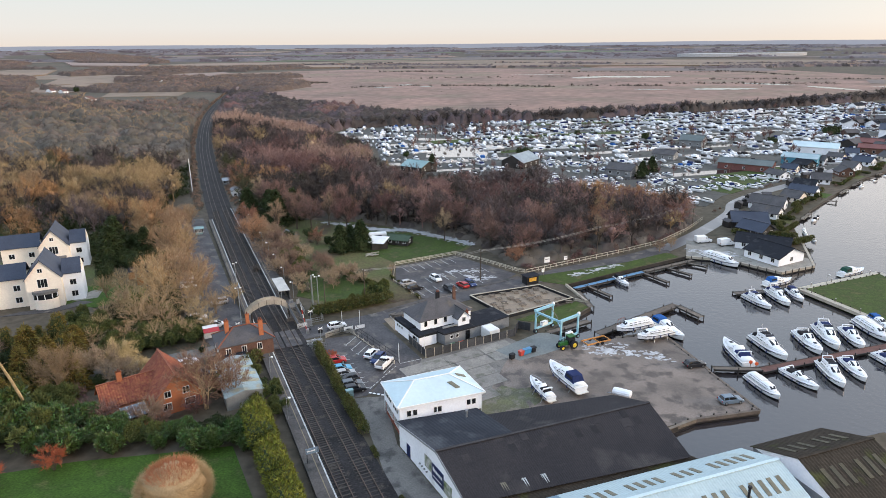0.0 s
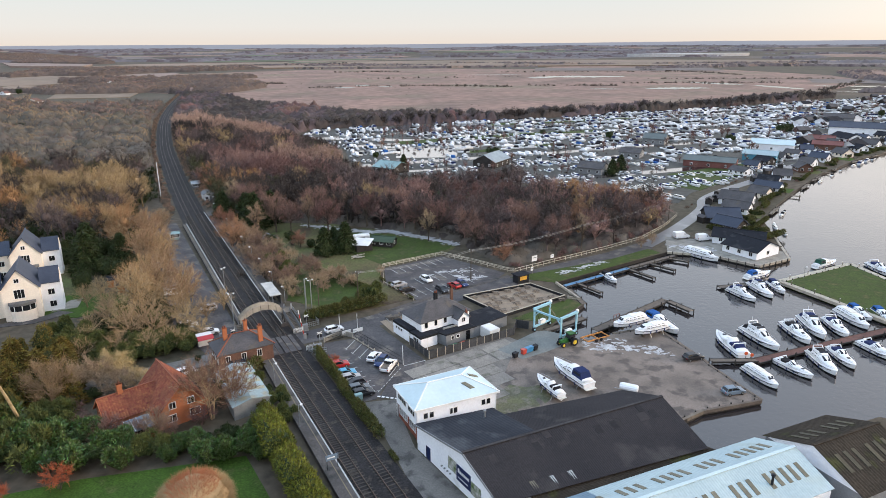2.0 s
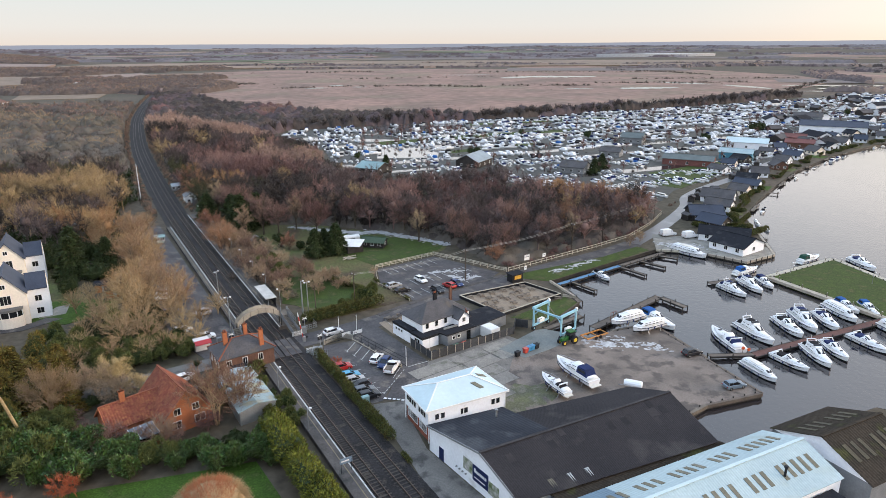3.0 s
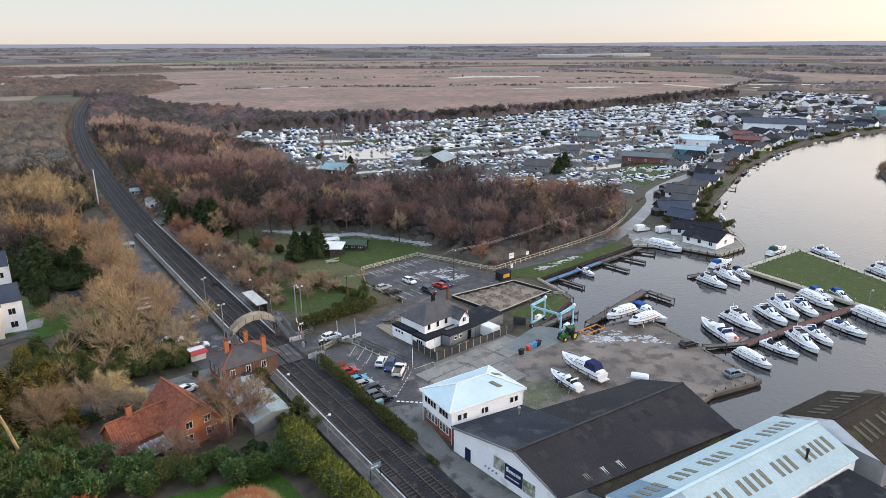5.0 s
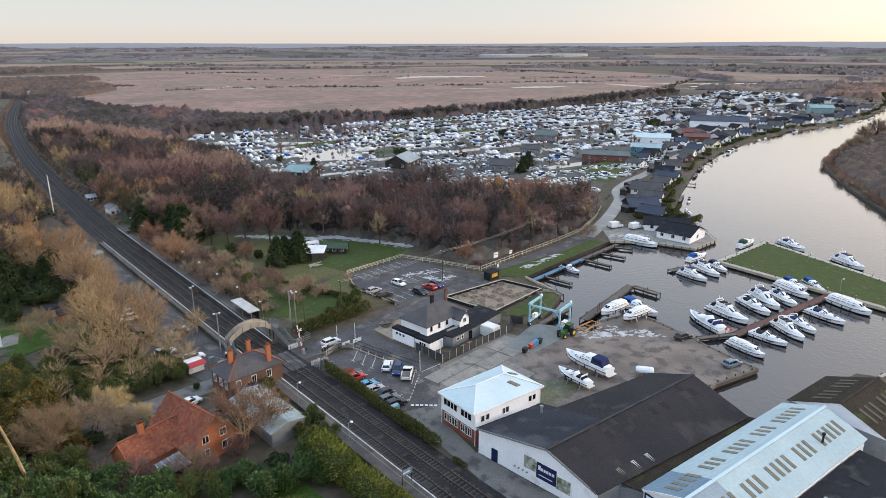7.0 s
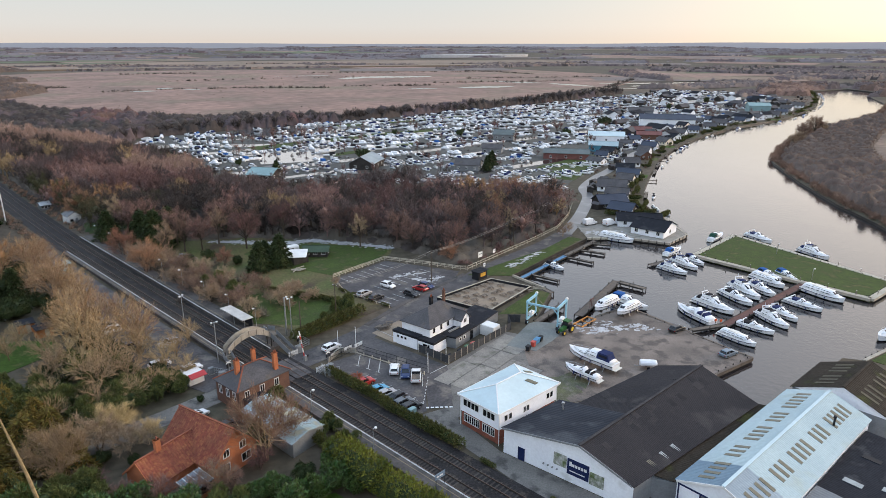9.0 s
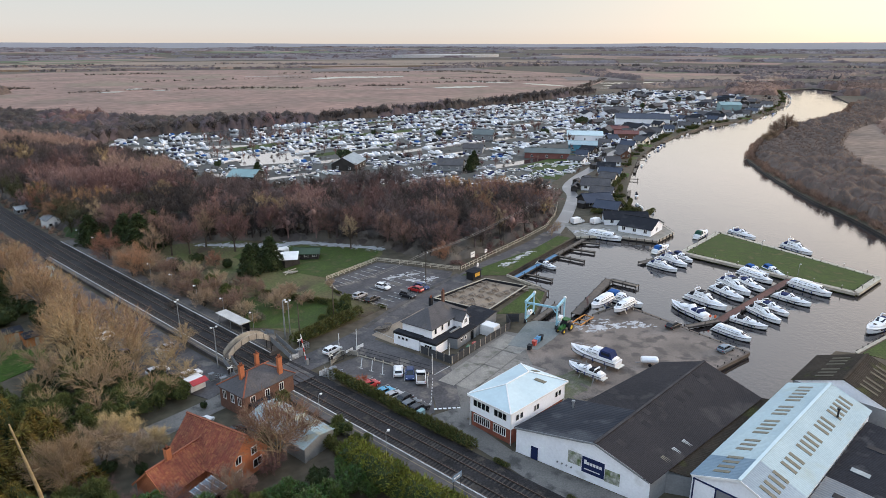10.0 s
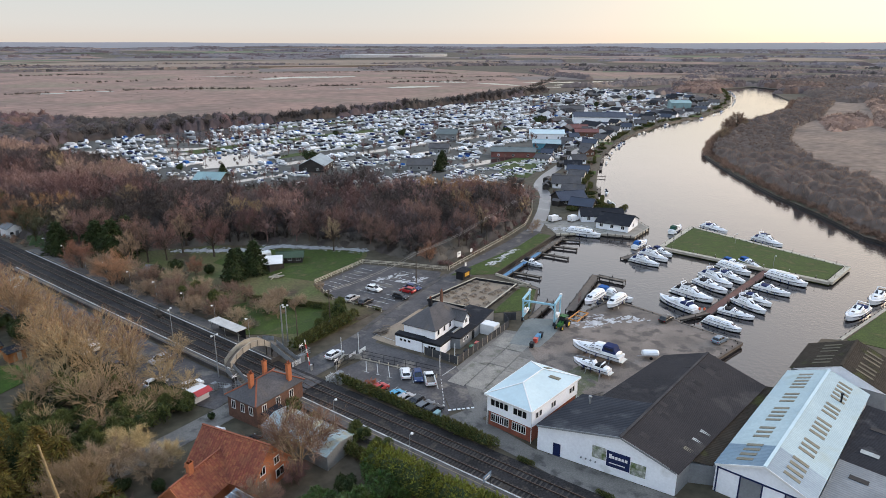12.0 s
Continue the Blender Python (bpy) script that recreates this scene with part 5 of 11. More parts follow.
def array_mesh(name, v, f, material):
    me = bpy.data.meshes.new(name)
    me.vertices.add(len(v))
    me.vertices.foreach_set("co", np.asarray(v, np.float32).ravel())
    me.loops.add(f.size)
    me.loops.foreach_set("vertex_index", np.asarray(f, np.int32).ravel())
    me.polygons.add(len(f))
    me.polygons.foreach_set("loop_start", np.arange(0, f.size, f.shape[1], dtype=np.int32))
    me.polygons.foreach_set("use_smooth", np.ones(len(f), bool))
    me.update(calc_edges=True)
    me.materials.append(material)
    return me


def grow(seed, h, r, base, limbs, subs, tuft, tl, tw, stems=1, flat=0.5, up=0.35, lite=False, stout=1.0):
    """A bare tree: trunk and limbs as tapered tubes, and its twigs as points, ways."""
    rng = np.random.default_rng(seed)
    wood, P, D = Shape(), [], []
    half = (h - base) / 2
    mid = np.array([0, 0, base + half])
    for st in range(stems):
        off = rng.normal(size=2) * (0.25 * r if stems > 1 else 0.05 * r)
        top = np.array([off[0], off[1], base + half * (1.2 if stems == 1 else 0.9)])
        rt = 0.028 * h / math.sqrt(stems)
        foot = off * 0.25
        wood.tube((foot[0], foot[1], -0.2), tuple(top), rt, rt * 0.45, 6)
        for i in range(max(2, limbs // stems)):
            az = i * 2.4 + st * 1.1 + rng.random() * 0.8
            el = math.asin(min(0.97, max(-0.25, -0.2 + 1.15 * (i + rng.random()) / max(2, limbs // stems))))
            end = mid + np.array([math.cos(az) * math.cos(el) * r, math.sin(az) * math.cos(el) * r, math.sin(el) * half]) * (0.72 + 0.2 * rng.random())
            k = 0.35 + 0.6 * rng.random() * (0.4 + 0.6 * (el > 0.3))
            a = np.array([*foot, 0]) + (top - np.array([*foot, 0])) * k
            a[2] = max(a[2], base * 0.7)
            m = a * 0.5 + end * 0.5 + np.array([0, 0, 0.10 * h * (0.3 + rng.random() * 0.7)]) + rng.normal(size=3) * 0.05 * r
            wood.tube(tuple(a), tuple(m), rt * 0.5, rt * 0.33 * stout, 3 if lite else 4)
            wood.tube(tuple(m), tuple(end), rt * 0.33 * stout, rt * 0.13 * stout, 3 if lite else 4)
            for j in range(subs):
                t = 0.25 + 0.75 * rng.random()
                s = (a + (m - a) * 2 * t if t < 0.5 else m + (end - m) * (2 * t - 1))
                out = unit(s - mid * np.array([1, 1, 0.8]))
                dr = unit(out + rng.normal(size=3) * 0.55 + np.array([0, 0, up]))
                e = s + dr * r * (0.28 + 0.25 * rng.random())
                bend = (s + e) / 2 + rng.normal(size=3) * 0.06 * r + np.array([0, 0, 0.03 * r])
                if lite:
                    wood.add([tuple(s - rt * .1), tuple(s + rt * .1), tuple(e)], [(0, 1, 2)])
                else:
                    wood.tube(tuple(s), tuple(bend), rt * 0.21 * stout, rt * 0.14 * stout, 3).tube(tuple(bend), tuple(e), rt * 0.14 * stout, rt * 0.05 * stout, 3)
                q = rng.random((tuft, 1)) * 0.95 + 0.1
                P.append(s + (e - s) * q + rng.normal(size=(tuft, 3)) * 0.05 * r)
                D.append(unit(dr + rng.normal(size=(tuft, 3)) * flat + np.array([0, 0, up])))
    P, D = np.concatenate(P), np.concatenate(D)
    v, f = needles(rng, P, D, tl, tw)
    return wood, v, f


def bare_tree(label, seed, twig, bark, m, **kw):
    tr = thing("tree", label, "tree", m)
    wood, v, f = grow(seed, **kw)
    part("trunk", wood, bark, tr)
    cr = new("crown", array_mesh("crown", v, f, twig))
    cr.parent = tr
    return tr


def leafy(seed, lumps, n, leaf, wide):
    """Evergreen leaves over lumps (x, y, z, rx, ry, rz): small leaf blades pointing out of a bumpy surface."""
    rng = np.random.default_rng(seed)
    V, F, base = [], [], 0
    for lx, ly, lz, rx, ry, rz in lumps:
        u = unit(rng.normal(size=(n, 3)))
        u[:, 2] = np.where(u[:, 2] < -0.35, -u[:, 2], u[:, 2])
        rad = np.array([rx, ry, rz])
        bump = 0.82 + 0.18 * np.sin(u[:, :1] * 7 + lx) * np.sin(u[:, 1:2] * 6 + ly) + 0.12 * rng.random((n, 1)) - 0.15 * rng.random((n, 1)) ** 3
        p = np.array([lx, ly, lz]) + u * rad * bump
        d = unit(u + rng.normal(size=(n, 3)) * 0.6 + np.array([0, 0, 0.25]))
        v, f = needles(rng, p, d, leaf, wide)
        V.append(v), F.append(f + base)
        base += len(v)
    return np.concatenate(V), np.concatenate(F)


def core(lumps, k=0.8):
    """The shaded inside of a shrub: one bumpy closed form just under the leaves."""
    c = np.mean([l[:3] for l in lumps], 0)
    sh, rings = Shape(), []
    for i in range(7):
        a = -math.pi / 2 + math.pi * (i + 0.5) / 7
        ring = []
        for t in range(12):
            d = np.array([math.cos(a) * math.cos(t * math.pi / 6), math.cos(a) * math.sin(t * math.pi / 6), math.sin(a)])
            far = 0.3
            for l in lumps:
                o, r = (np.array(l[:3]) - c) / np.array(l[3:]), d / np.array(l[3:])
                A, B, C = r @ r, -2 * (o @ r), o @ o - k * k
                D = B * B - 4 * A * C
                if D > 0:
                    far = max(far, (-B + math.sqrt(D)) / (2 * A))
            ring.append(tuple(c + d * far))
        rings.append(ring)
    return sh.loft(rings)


def shrub(name, label, category, seed, lumps, n, leaf, wide, material, m, group=""):
    ob = thing(name, label, category, m, group)
    # dark leaf colour paints the shade among the branches, whatever the leaves are
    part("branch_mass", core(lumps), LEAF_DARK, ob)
    v, f = leafy(seed, lumps, n, leaf, wide)
    cr = new("leaf_cover", array_mesh("leaf_cover", v, f, material))
    cr.parent = ob
    return ob


def conifer(label, seed, h, r, material, m, n=1500):
    rng = np.random.default_rng(seed)
    ob = thing("conifer", label, "tree", m)
    # trunk plus a dark inner cone, painted shade behind the foliage
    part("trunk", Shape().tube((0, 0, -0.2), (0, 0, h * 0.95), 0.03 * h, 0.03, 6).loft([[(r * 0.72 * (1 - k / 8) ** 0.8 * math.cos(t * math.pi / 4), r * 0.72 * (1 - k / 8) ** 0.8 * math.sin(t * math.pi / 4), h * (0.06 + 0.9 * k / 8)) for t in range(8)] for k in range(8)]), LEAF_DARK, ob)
    z = rng.random(n) ** 1.35
    az = rng.random(n) * 2 * np.pi
    lump = 0.85 + 0.18 * np.sin(az * 5 + z * 9) + 0.14 * np.sin(z * 40)
    rad = r * (1 - z) ** 0.8 * lump + 0.1
    p = np.stack([np.cos(az) * rad, np.sin(az) * rad, h * (0.05 + 0.93 * z)], 1)
    d = unit(np.stack([np.cos(az), np.sin(az), -0.25 + 0 * az], 1) + rng.normal(size=(n, 3)) * 0.5)
    v, f = needles(rng, p, d, 0.11 * r + 0.45, 0.05 * r + 0.18)
    cr = new("foliage", array_mesh("foliage", v, f, material))
    cr.parent = ob
    return ob


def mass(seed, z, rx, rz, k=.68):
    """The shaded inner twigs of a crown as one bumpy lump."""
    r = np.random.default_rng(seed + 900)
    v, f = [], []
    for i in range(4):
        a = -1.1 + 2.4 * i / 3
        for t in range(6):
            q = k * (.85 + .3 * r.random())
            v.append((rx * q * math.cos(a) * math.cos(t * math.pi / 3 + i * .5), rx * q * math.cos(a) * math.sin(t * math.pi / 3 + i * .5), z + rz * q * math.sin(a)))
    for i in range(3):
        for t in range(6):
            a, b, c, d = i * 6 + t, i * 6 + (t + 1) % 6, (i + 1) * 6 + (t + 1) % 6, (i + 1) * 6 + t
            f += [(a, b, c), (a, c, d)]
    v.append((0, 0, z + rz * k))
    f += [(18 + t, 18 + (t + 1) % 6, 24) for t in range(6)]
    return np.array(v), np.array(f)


def joined(a, b):
    return np.concatenate([a[0], b[0]]), np.concatenate([a[1], b[1] + len(a[0])])


def dome_bush(name, label, seed, m, h, r, low_mat, top_mat, n=11000):
    """A clipped round bush of fine bare stems, with coloured tips on its crown."""
    ob = thing(name, label, "shrub", m)
    rg = np.random.default_rng(seed)
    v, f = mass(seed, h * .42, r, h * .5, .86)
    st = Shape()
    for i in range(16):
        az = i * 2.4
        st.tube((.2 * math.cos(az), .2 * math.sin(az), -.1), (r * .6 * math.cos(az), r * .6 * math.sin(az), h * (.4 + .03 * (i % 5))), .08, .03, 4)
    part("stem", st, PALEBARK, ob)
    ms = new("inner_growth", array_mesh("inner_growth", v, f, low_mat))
    ms.parent = ob
    for nm, lo, hi, mt_ in (("crown", -.45, .62, low_mat), ("coloured_tip", .72, 1.0, top_mat)):
        k = n if nm == "crown" else n // 4
        z = lo + (hi - lo) * rg.random(k)
        az = rg.random(k) * 2 * np.pi
        u = np.stack([np.sqrt(1 - z * z) * np.cos(az), np.sqrt(1 - z * z) * np.sin(az), z], 1)
        p = u * np.array([r, r, h * .56]) * (.76 + .14 * rg.random((k, 1))) + np.array([0, 0, h * .42])
        d = unit(u + rg.normal(size=(k, 3)) * .28 + np.array([0, 0, .25]))
        vv, ff = needles(rg, p, d, .75, .035)
        c = new(nm, array_mesh(nm, vv, ff, mt_))
        c.parent = ob
    return ob


# low-cost tree forms for woods that nobody could count
def forms(seed, count, h, r, limbs, subs, tuft, tl, tw, timber=True):
    out = []
    for k in range(count):
        wood, v, f = grow(seed + k, h, r, h * 0.2, limbs, subs, tuft, tl, tw, lite=True, flat=.75)
        q = [t for fc in wood.f for t in ((fc[0], fc[1], fc[2]),) + (((fc[0], fc[2], fc[3]),) if len(fc) == 4 else ())]
        out.append((np.concatenate([np.array(wood.v), v]), np.concatenate([np.array(q), f + len(wood.v)])) if timber else (v, f))
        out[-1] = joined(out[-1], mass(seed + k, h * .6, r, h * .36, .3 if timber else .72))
    return out


def bush_forms(seed, count, n=110, tl=1.9, tw=.75):
    out = []
    for k in range(count):
        rng = np.random.default_rng(seed + k)
        u = unit(rng.normal(size=(n, 3)))
        u[:, 2] = np.abs(u[:, 2])
        p = u * np.array([2.6, 2.6, 3.4]) * (0.55 + 0.4 * rng.random((n, 1)))
        v, f = needles(rng, p, unit(u + rng.normal(size=(n, 3)) * 0.5 + np.array([0, 0, .5])), tl, tw)
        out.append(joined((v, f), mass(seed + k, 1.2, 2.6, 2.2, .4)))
    return out


def wood_stuff(name, places, shapes, material, label, seed, size=(0.75, 1.25), high=1.0):
    rng = np.random.default_rng(seed)
    V, F, base = [], [], 0
    for x, y, k in places:
        v, f = shapes[int(rng.integers(len(shapes)))]
        a = rng.random() * 6.283
        s = (size[0] + (size[1] - size[0]) * rng.random()) * k
        c, sn = math.cos(a) * s, math.sin(a) * s
        w = np.stack([v[:, 0] * c - v[:, 1] * sn + x, v[:, 0] * sn + v[:, 1] * c + y, v[:, 2] * s * high * (0.85 + 0.3 * rng.random()) + lie(x, y)], 1)
        V.append(w), F.append(f + base)
        base += len(v)
    ob = new(name, array_mesh(name, np.concatenate(V), np.concatenate(F), material))
    return tagged(ob, label, "woodland", kind="stuff")


def scatter(poly, gap, seed, keep=1.0, avoid=()):
    """Places in a polygon about gap metres apart, unevenly."""
    rng = np.random.default_rng(seed)
    xs, ys = [p[0] for p in poly], [p[1] for p in poly]
    out = []
    y = min(ys)
    while y < max(ys):
        x = min(xs)
        while x < max(xs):
            px, py = x + (rng.random() - .5) * gap * 1.1, y + (rng.random() - .5) * gap * 1.1
            if rng.random() < keep and inside(px, py, poly) and not any(inside(px, py, a) for a in avoid):
                out.append((px, py, 1.0))
            x += gap
        y += gap
    return out


P2 = lambda *so: [tuple(rail(s, o))[:2] for s, o in so]
W1 = P2((160, 12.5), (120, 13)) + [(-60, 236), (-40, 227), (-12, 215), (9, 199), (20, 173), (53, 188), (80, 209), (87, 221), (78, 240), (67, 254), (44, 270), (14, 287), (-18, 304), (-38, 340), (-44, 390), (-80, 450), (-120, 480)] + P2((400, 29), (328, 21.5), (220, 14.5))
W2 = [(-80, 462), (-72, 488), (-8, 508), (57, 523), (130, 548), (200, 574), (300, 616), (367, 645), (470, 700), (470, 722), (360, 672), (270, 618), (200, 596), (133, 570), (60, 554), (-20, 568), (-100, 628), (-165, 715), (-230, 830), (-300, 880)] + P2((778, 91), (611, 58), (470, 37), (400, 29))
W3 = P2((35, -24), (120, -17), (160, -6), (220, -0.5), (328, 6.5), (470, 22), (611, 44), (778, 77)) + [(-330, 905), (-420, 1000), (-900, 1150), (-900, 420), (-420, 200), (-230, 120), (-120, 92), (-96, 110), (-76, 118)]
W4 = [(161, 118), (162, 130), (171, 145), (180, 160), (192, 183), (214, 219), (242, 258), (258, 274), (300, 304), (362, 338), (437, 368), (527, 407), (622, 463), (640, 434), (500, 360), (400, 318), (322, 270), (262, 216), (224, 140), (198, 60)]
HOUSE_CLEAR = [(-140, 140), (-116, 114), (-88, 112), (-79, 136), (-82, 160), (-96, 185), (-128, 200), (-146, 180)]

mid_forms = forms(100, 9, 10.5, 4.1, 11, 6, 12, 1.0, 0.10)
PURPLE = mat("woodland_purple_brown", (0.108, 0.08, 0.08), (0.088, 0.068, 0.07), scale=0.03, fine=0.3, vary=0.3, island=0.12)
SCRUB_DARK = mat("scrub_dark_brown", (0.17, 0.108, 0.08), (0.13, 0.086, 0.066), scale=0.03, fine=0.4, vary=0.3, island=0.15)
SCRUB_GREY = mat("scrub_grey_brown", (0.27, 0.172, 0.125), (0.21, 0.138, 0.104), scale=0.03, fine=0.4, vary=0.3, island=0.15)
SCRUB_TAN = mat("scrub_tan", (0.36, 0.23, 0.16), (0.28, 0.185, 0.132), scale=0.03, fine=0.4, vary=0.3, island=0.15)
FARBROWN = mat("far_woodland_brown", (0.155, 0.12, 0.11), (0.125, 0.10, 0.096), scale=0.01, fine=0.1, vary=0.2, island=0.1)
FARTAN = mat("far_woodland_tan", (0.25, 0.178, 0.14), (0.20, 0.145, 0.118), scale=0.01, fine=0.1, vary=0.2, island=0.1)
GARDEN_CLEAR = [(-102, 118), (-80, 116), (-70, 150), (-73, 172), (-90, 174), (-106, 150)]
EAST_CLUMP_A = [(400, 290), (470, 300), (540, 352), (470, 345)]
EAST_CLUMP_B = [(430, 250), (560, 270), (700, 330), (760, 400), (760, 470), (640, 400), (560, 350), (470, 300)]
EAST_CLUMP_C = [(330, 120), (420, 150), (460, 210), (400, 215), (340, 170)]
far_forms = forms(200, 5, 11.0, 4.2, 5, 4, 5, 1.7, 0.42, False)
bushes = bush_forms(300, 5, 130, 1.5, .22)
TINTS = [WOODS_RED, mat("woodland_mauve_grey", (0.125, 0.095, 0.09), (0.098, 0.077, 0.075), scale=0.03, fine=0.4, vary=0.3, island=0.13), mat("woodland_pink_brown", (0.27, 0.165, 0.145), (0.21, 0.135, 0.12), scale=0.03, fine=0.4, vary=0.3, island=0.13),
         mat("woodland_tan", (0.37, 0.265, 0.145), (0.27, 0.195, 0.11), scale=0.03, fine=0.4, vary=0.3, island=0.13), mat("woodland_dark_brown", (0.072, 0.058, 0.051), (0.054, 0.045, 0.042), scale=0.03, fine=0.4, vary=0.3, island=0.13),
         mat("woodland_ivy_green", (0.060, 0.064, 0.030), (0.085, 0.072, 0.042), scale=0.03, fine=0.4, vary=0.3, island=0.2), mat("woodland_rust", (0.35, 0.20, 0.095), (0.26, 0.155, 0.085), scale=0.03, fine=0.4, vary=0.3, island=0.15), mat("woodland_birch_pink", (0.40, 0.275, 0.215), (0.29, 0.20, 0.165), scale=0.03, fine=0.4, vary=0.3, island=0.15)]
TINT_WORDS = ("red brown", "mauve grey", "pink brown", "golden tan", "dark brown", "ivy green", "rusty orange", "pale birch pink")


def mixed_wood(places, shapes, seed, label, weights, size=(0.75, 1.25), groves=()):
    """A wood of several kinds of tree, which stand in loose groups."""
    rg = np.random.default_rng(seed)
    lots = [[] for _ in TINTS]
    edges = np.cumsum(weights) / np.sum(weights)
    for x, y, k in places:
        n = .5 + .75 * noise.noise(Vector((x / 34, y / 34, seed * .37))) + rg.normal() * .13
        own = [(i, tall) for gx, gy, r, i, tall in groves if math.hypot(x - gx, y - gy) < r * (.75 + .5 * rg.random())]
        if own:
            lots[own[0][0]].append((x, y, k * own[0][1]))
            continue
        lots[min(int(np.searchsorted(edges, min(max(n, 0), .999))), len(TINTS) - 1)].append((x, y, k))
    for lot, tint, word in zip(lots, TINTS, TINT_WORDS):
        if lot:
            wood_stuff("woodland", lot, shapes, tint, label % word, seed + 1, size)


def in_poly(X, Y, poly):
    """Which of many places lie in a polygon."""
    hit = np.zeros(X.shape, bool)
    for (x0, y0), (x1, y1) in zip(poly, poly[1:] + poly[:1]):
        cross = (y0 > Y) != (y1 > Y)
        hit ^= cross & (X < (x1 - x0) * (Y - y0) / (y1 - y0 + 1e-9) + x0)
    return hit


RAIL_XY = np.array([(p.x, p.y) for p in RAIL_LINE[::2]])


def clear_of_line(X, Y, gap):
    d = np.full(X.shape, 1e9)
    for x, y in RAIL_XY:
        d = np.minimum(d, (X - x) ** 2 + (Y - y) ** 2)
    return d > gap * gap


def canopy(name, polys, cell, crown, h, seed, tints, weights, label, fuzz=2, tl=1.4, tw=.3, thin=.12, line_gap=0, shade_shell=None):
    """A closed roof of treetops: rounded crowns of several kinds and heights that run into one another, rough with
    twigs. A last tint can paint the base dark, as shade in the gaps.
    """
    rg = np.random.default_rng(seed)
    V, F, M, base = [], [], [], 0
    for poly in polys:
        xs, ys = [p[0] for p in poly], [p[1] for p in poly]
        x0, y0 = min(xs) - cell * 2, min(ys) - cell * 2
        nx, ny = int((max(xs) - x0) / cell) + 4, int((max(ys) - y0) / cell) + 4
        gx, gy = np.meshgrid(np.arange(nx), np.arange(ny), indexing="ij")
        X = x0 + (gx + (rg.random((nx, ny)) - .5) * .7) * cell
        Y = y0 + (gy + (rg.random((nx, ny)) - .5) * .7) * cell
        ins = in_poly(X, Y, poly)
        if line_gap:
            ins &= clear_of_line(X, Y, line_gap)
        lx, ly = int(nx * cell / crown) + 4, int(ny * cell / crown) + 4
        jit = rg.random((lx, ly, 2))
        high = .62 + .5 * rg.random((lx, ly)) ** 1.3
        wide = crown * (.5 + .4 * rg.random((lx, ly)))
        big = np.array([[noise.noise(Vector((x0 / 60 + i * crown / 60, y0 / 60 + j * crown / 60, seed * .7))) for j in range(ly)] for i in range(lx)])
        kind = np.searchsorted(np.cumsum(weights) / np.sum(weights), np.clip(.5 + 1.05 * big + rg.normal(size=(lx, ly)) * .11, 0, .999))
        high *= 1 + .35 * big
        high[rg.random((lx, ly)) < thin] *= .45
        ci, cj = ((X - x0) / crown + 1).astype(int), ((Y - y0) / crown + 1).astype(int)
        Z, K = np.zeros(X.shape), np.zeros(X.shape, int)
        for a in (-1, 0, 1):
            for b in (-1, 0, 1):
                i, j = np.clip(ci + a, 0, lx - 1), np.clip(cj + b, 0, ly - 1)
                d2 = (X - x0 - (i - 1 + jit[i, j, 0]) * crown) ** 2 + (Y - y0 - (j - 1 + jit[i, j, 1]) * crown) ** 2
                z = h * high[i, j] * np.sqrt(np.clip(1 - .8 * d2 / wide[i, j] ** 2, .06, 1))
                up = z > Z
                Z, K = np.where(up, z, Z), np.where(up, kind[i, j], K)
        Z *= 1 + rg.normal(size=Z.shape) * .07
        Z = np.where(ins, Z, -.3)
        L = np.array([[lie(X[i, j], Y[i, j]) for j in range(ny)] for i in range(nx)]) if max(math.hypot(x, y) for x, y in poly) > 1500 else 0
        idx = gx * ny + gy
        q = [idx[:-1, :-1], idx[1:, :-1], idx[1:, 1:], idx[:-1, 1:]]
        keep = (ins[:-1, :-1] | ins[1:, :-1] | ins[1:, 1:] | ins[:-1, 1:]).ravel()
        q = [a.ravel()[keep] for a in q]
        V.append(np.stack([X, Y, Z + L], -1).reshape(-1, 3))
        F.append(np.concatenate([np.stack([q[0], q[1], q[2]], 1), np.stack([q[0], q[2], q[3]], 1)]) + base)
        # one dark tint over the whole base stands in for shade under the twigs
        M.append(np.tile(K[:-1, :-1].ravel()[keep] if shade_shell is None else np.full(int(keep.sum()), shade_shell), 2))
        base += nx * ny
        if fuzz:
            at = np.flatnonzero((ins & (Z > .42 * h)).ravel() if shade_shell is not None else ins.ravel())
            at = np.repeat(at, int(fuzz))
            p = V[-1][at] + rg.normal(size=(len(at), 3)) * np.array([cell * .4, cell * .4, h * .03])
            p[:, 2] -= tl * .35
            v, f = needles(rg, p, unit(rg.normal(size=(len(at), 3)) * .55 + np.array([0, 0, .8])), tl, tw)
            V.append(v), F.append(f + base), M.append(K.ravel()[at])
            base += len(v)
    V, F, M = np.concatenate(V), np.concatenate(F), np.concatenate(M)
    used = np.unique(F)
    again = np.zeros(len(V), int)
    again[used] = np.arange(len(used))
    me = array_mesh(name, V[used], again[F], tints[0])
    for t in tints[1:]:
        me.materials.append(t)
    me.polygons.foreach_set("material_index", M.astype(np.int32))
    return tagged(new(name, me), label, "woodland", kind="stuff")


def near_line(p, gap):
    return min((p[0] - x) ** 2 + (p[1] - y) ** 2 for x, y in RAIL_XY) < gap * gap


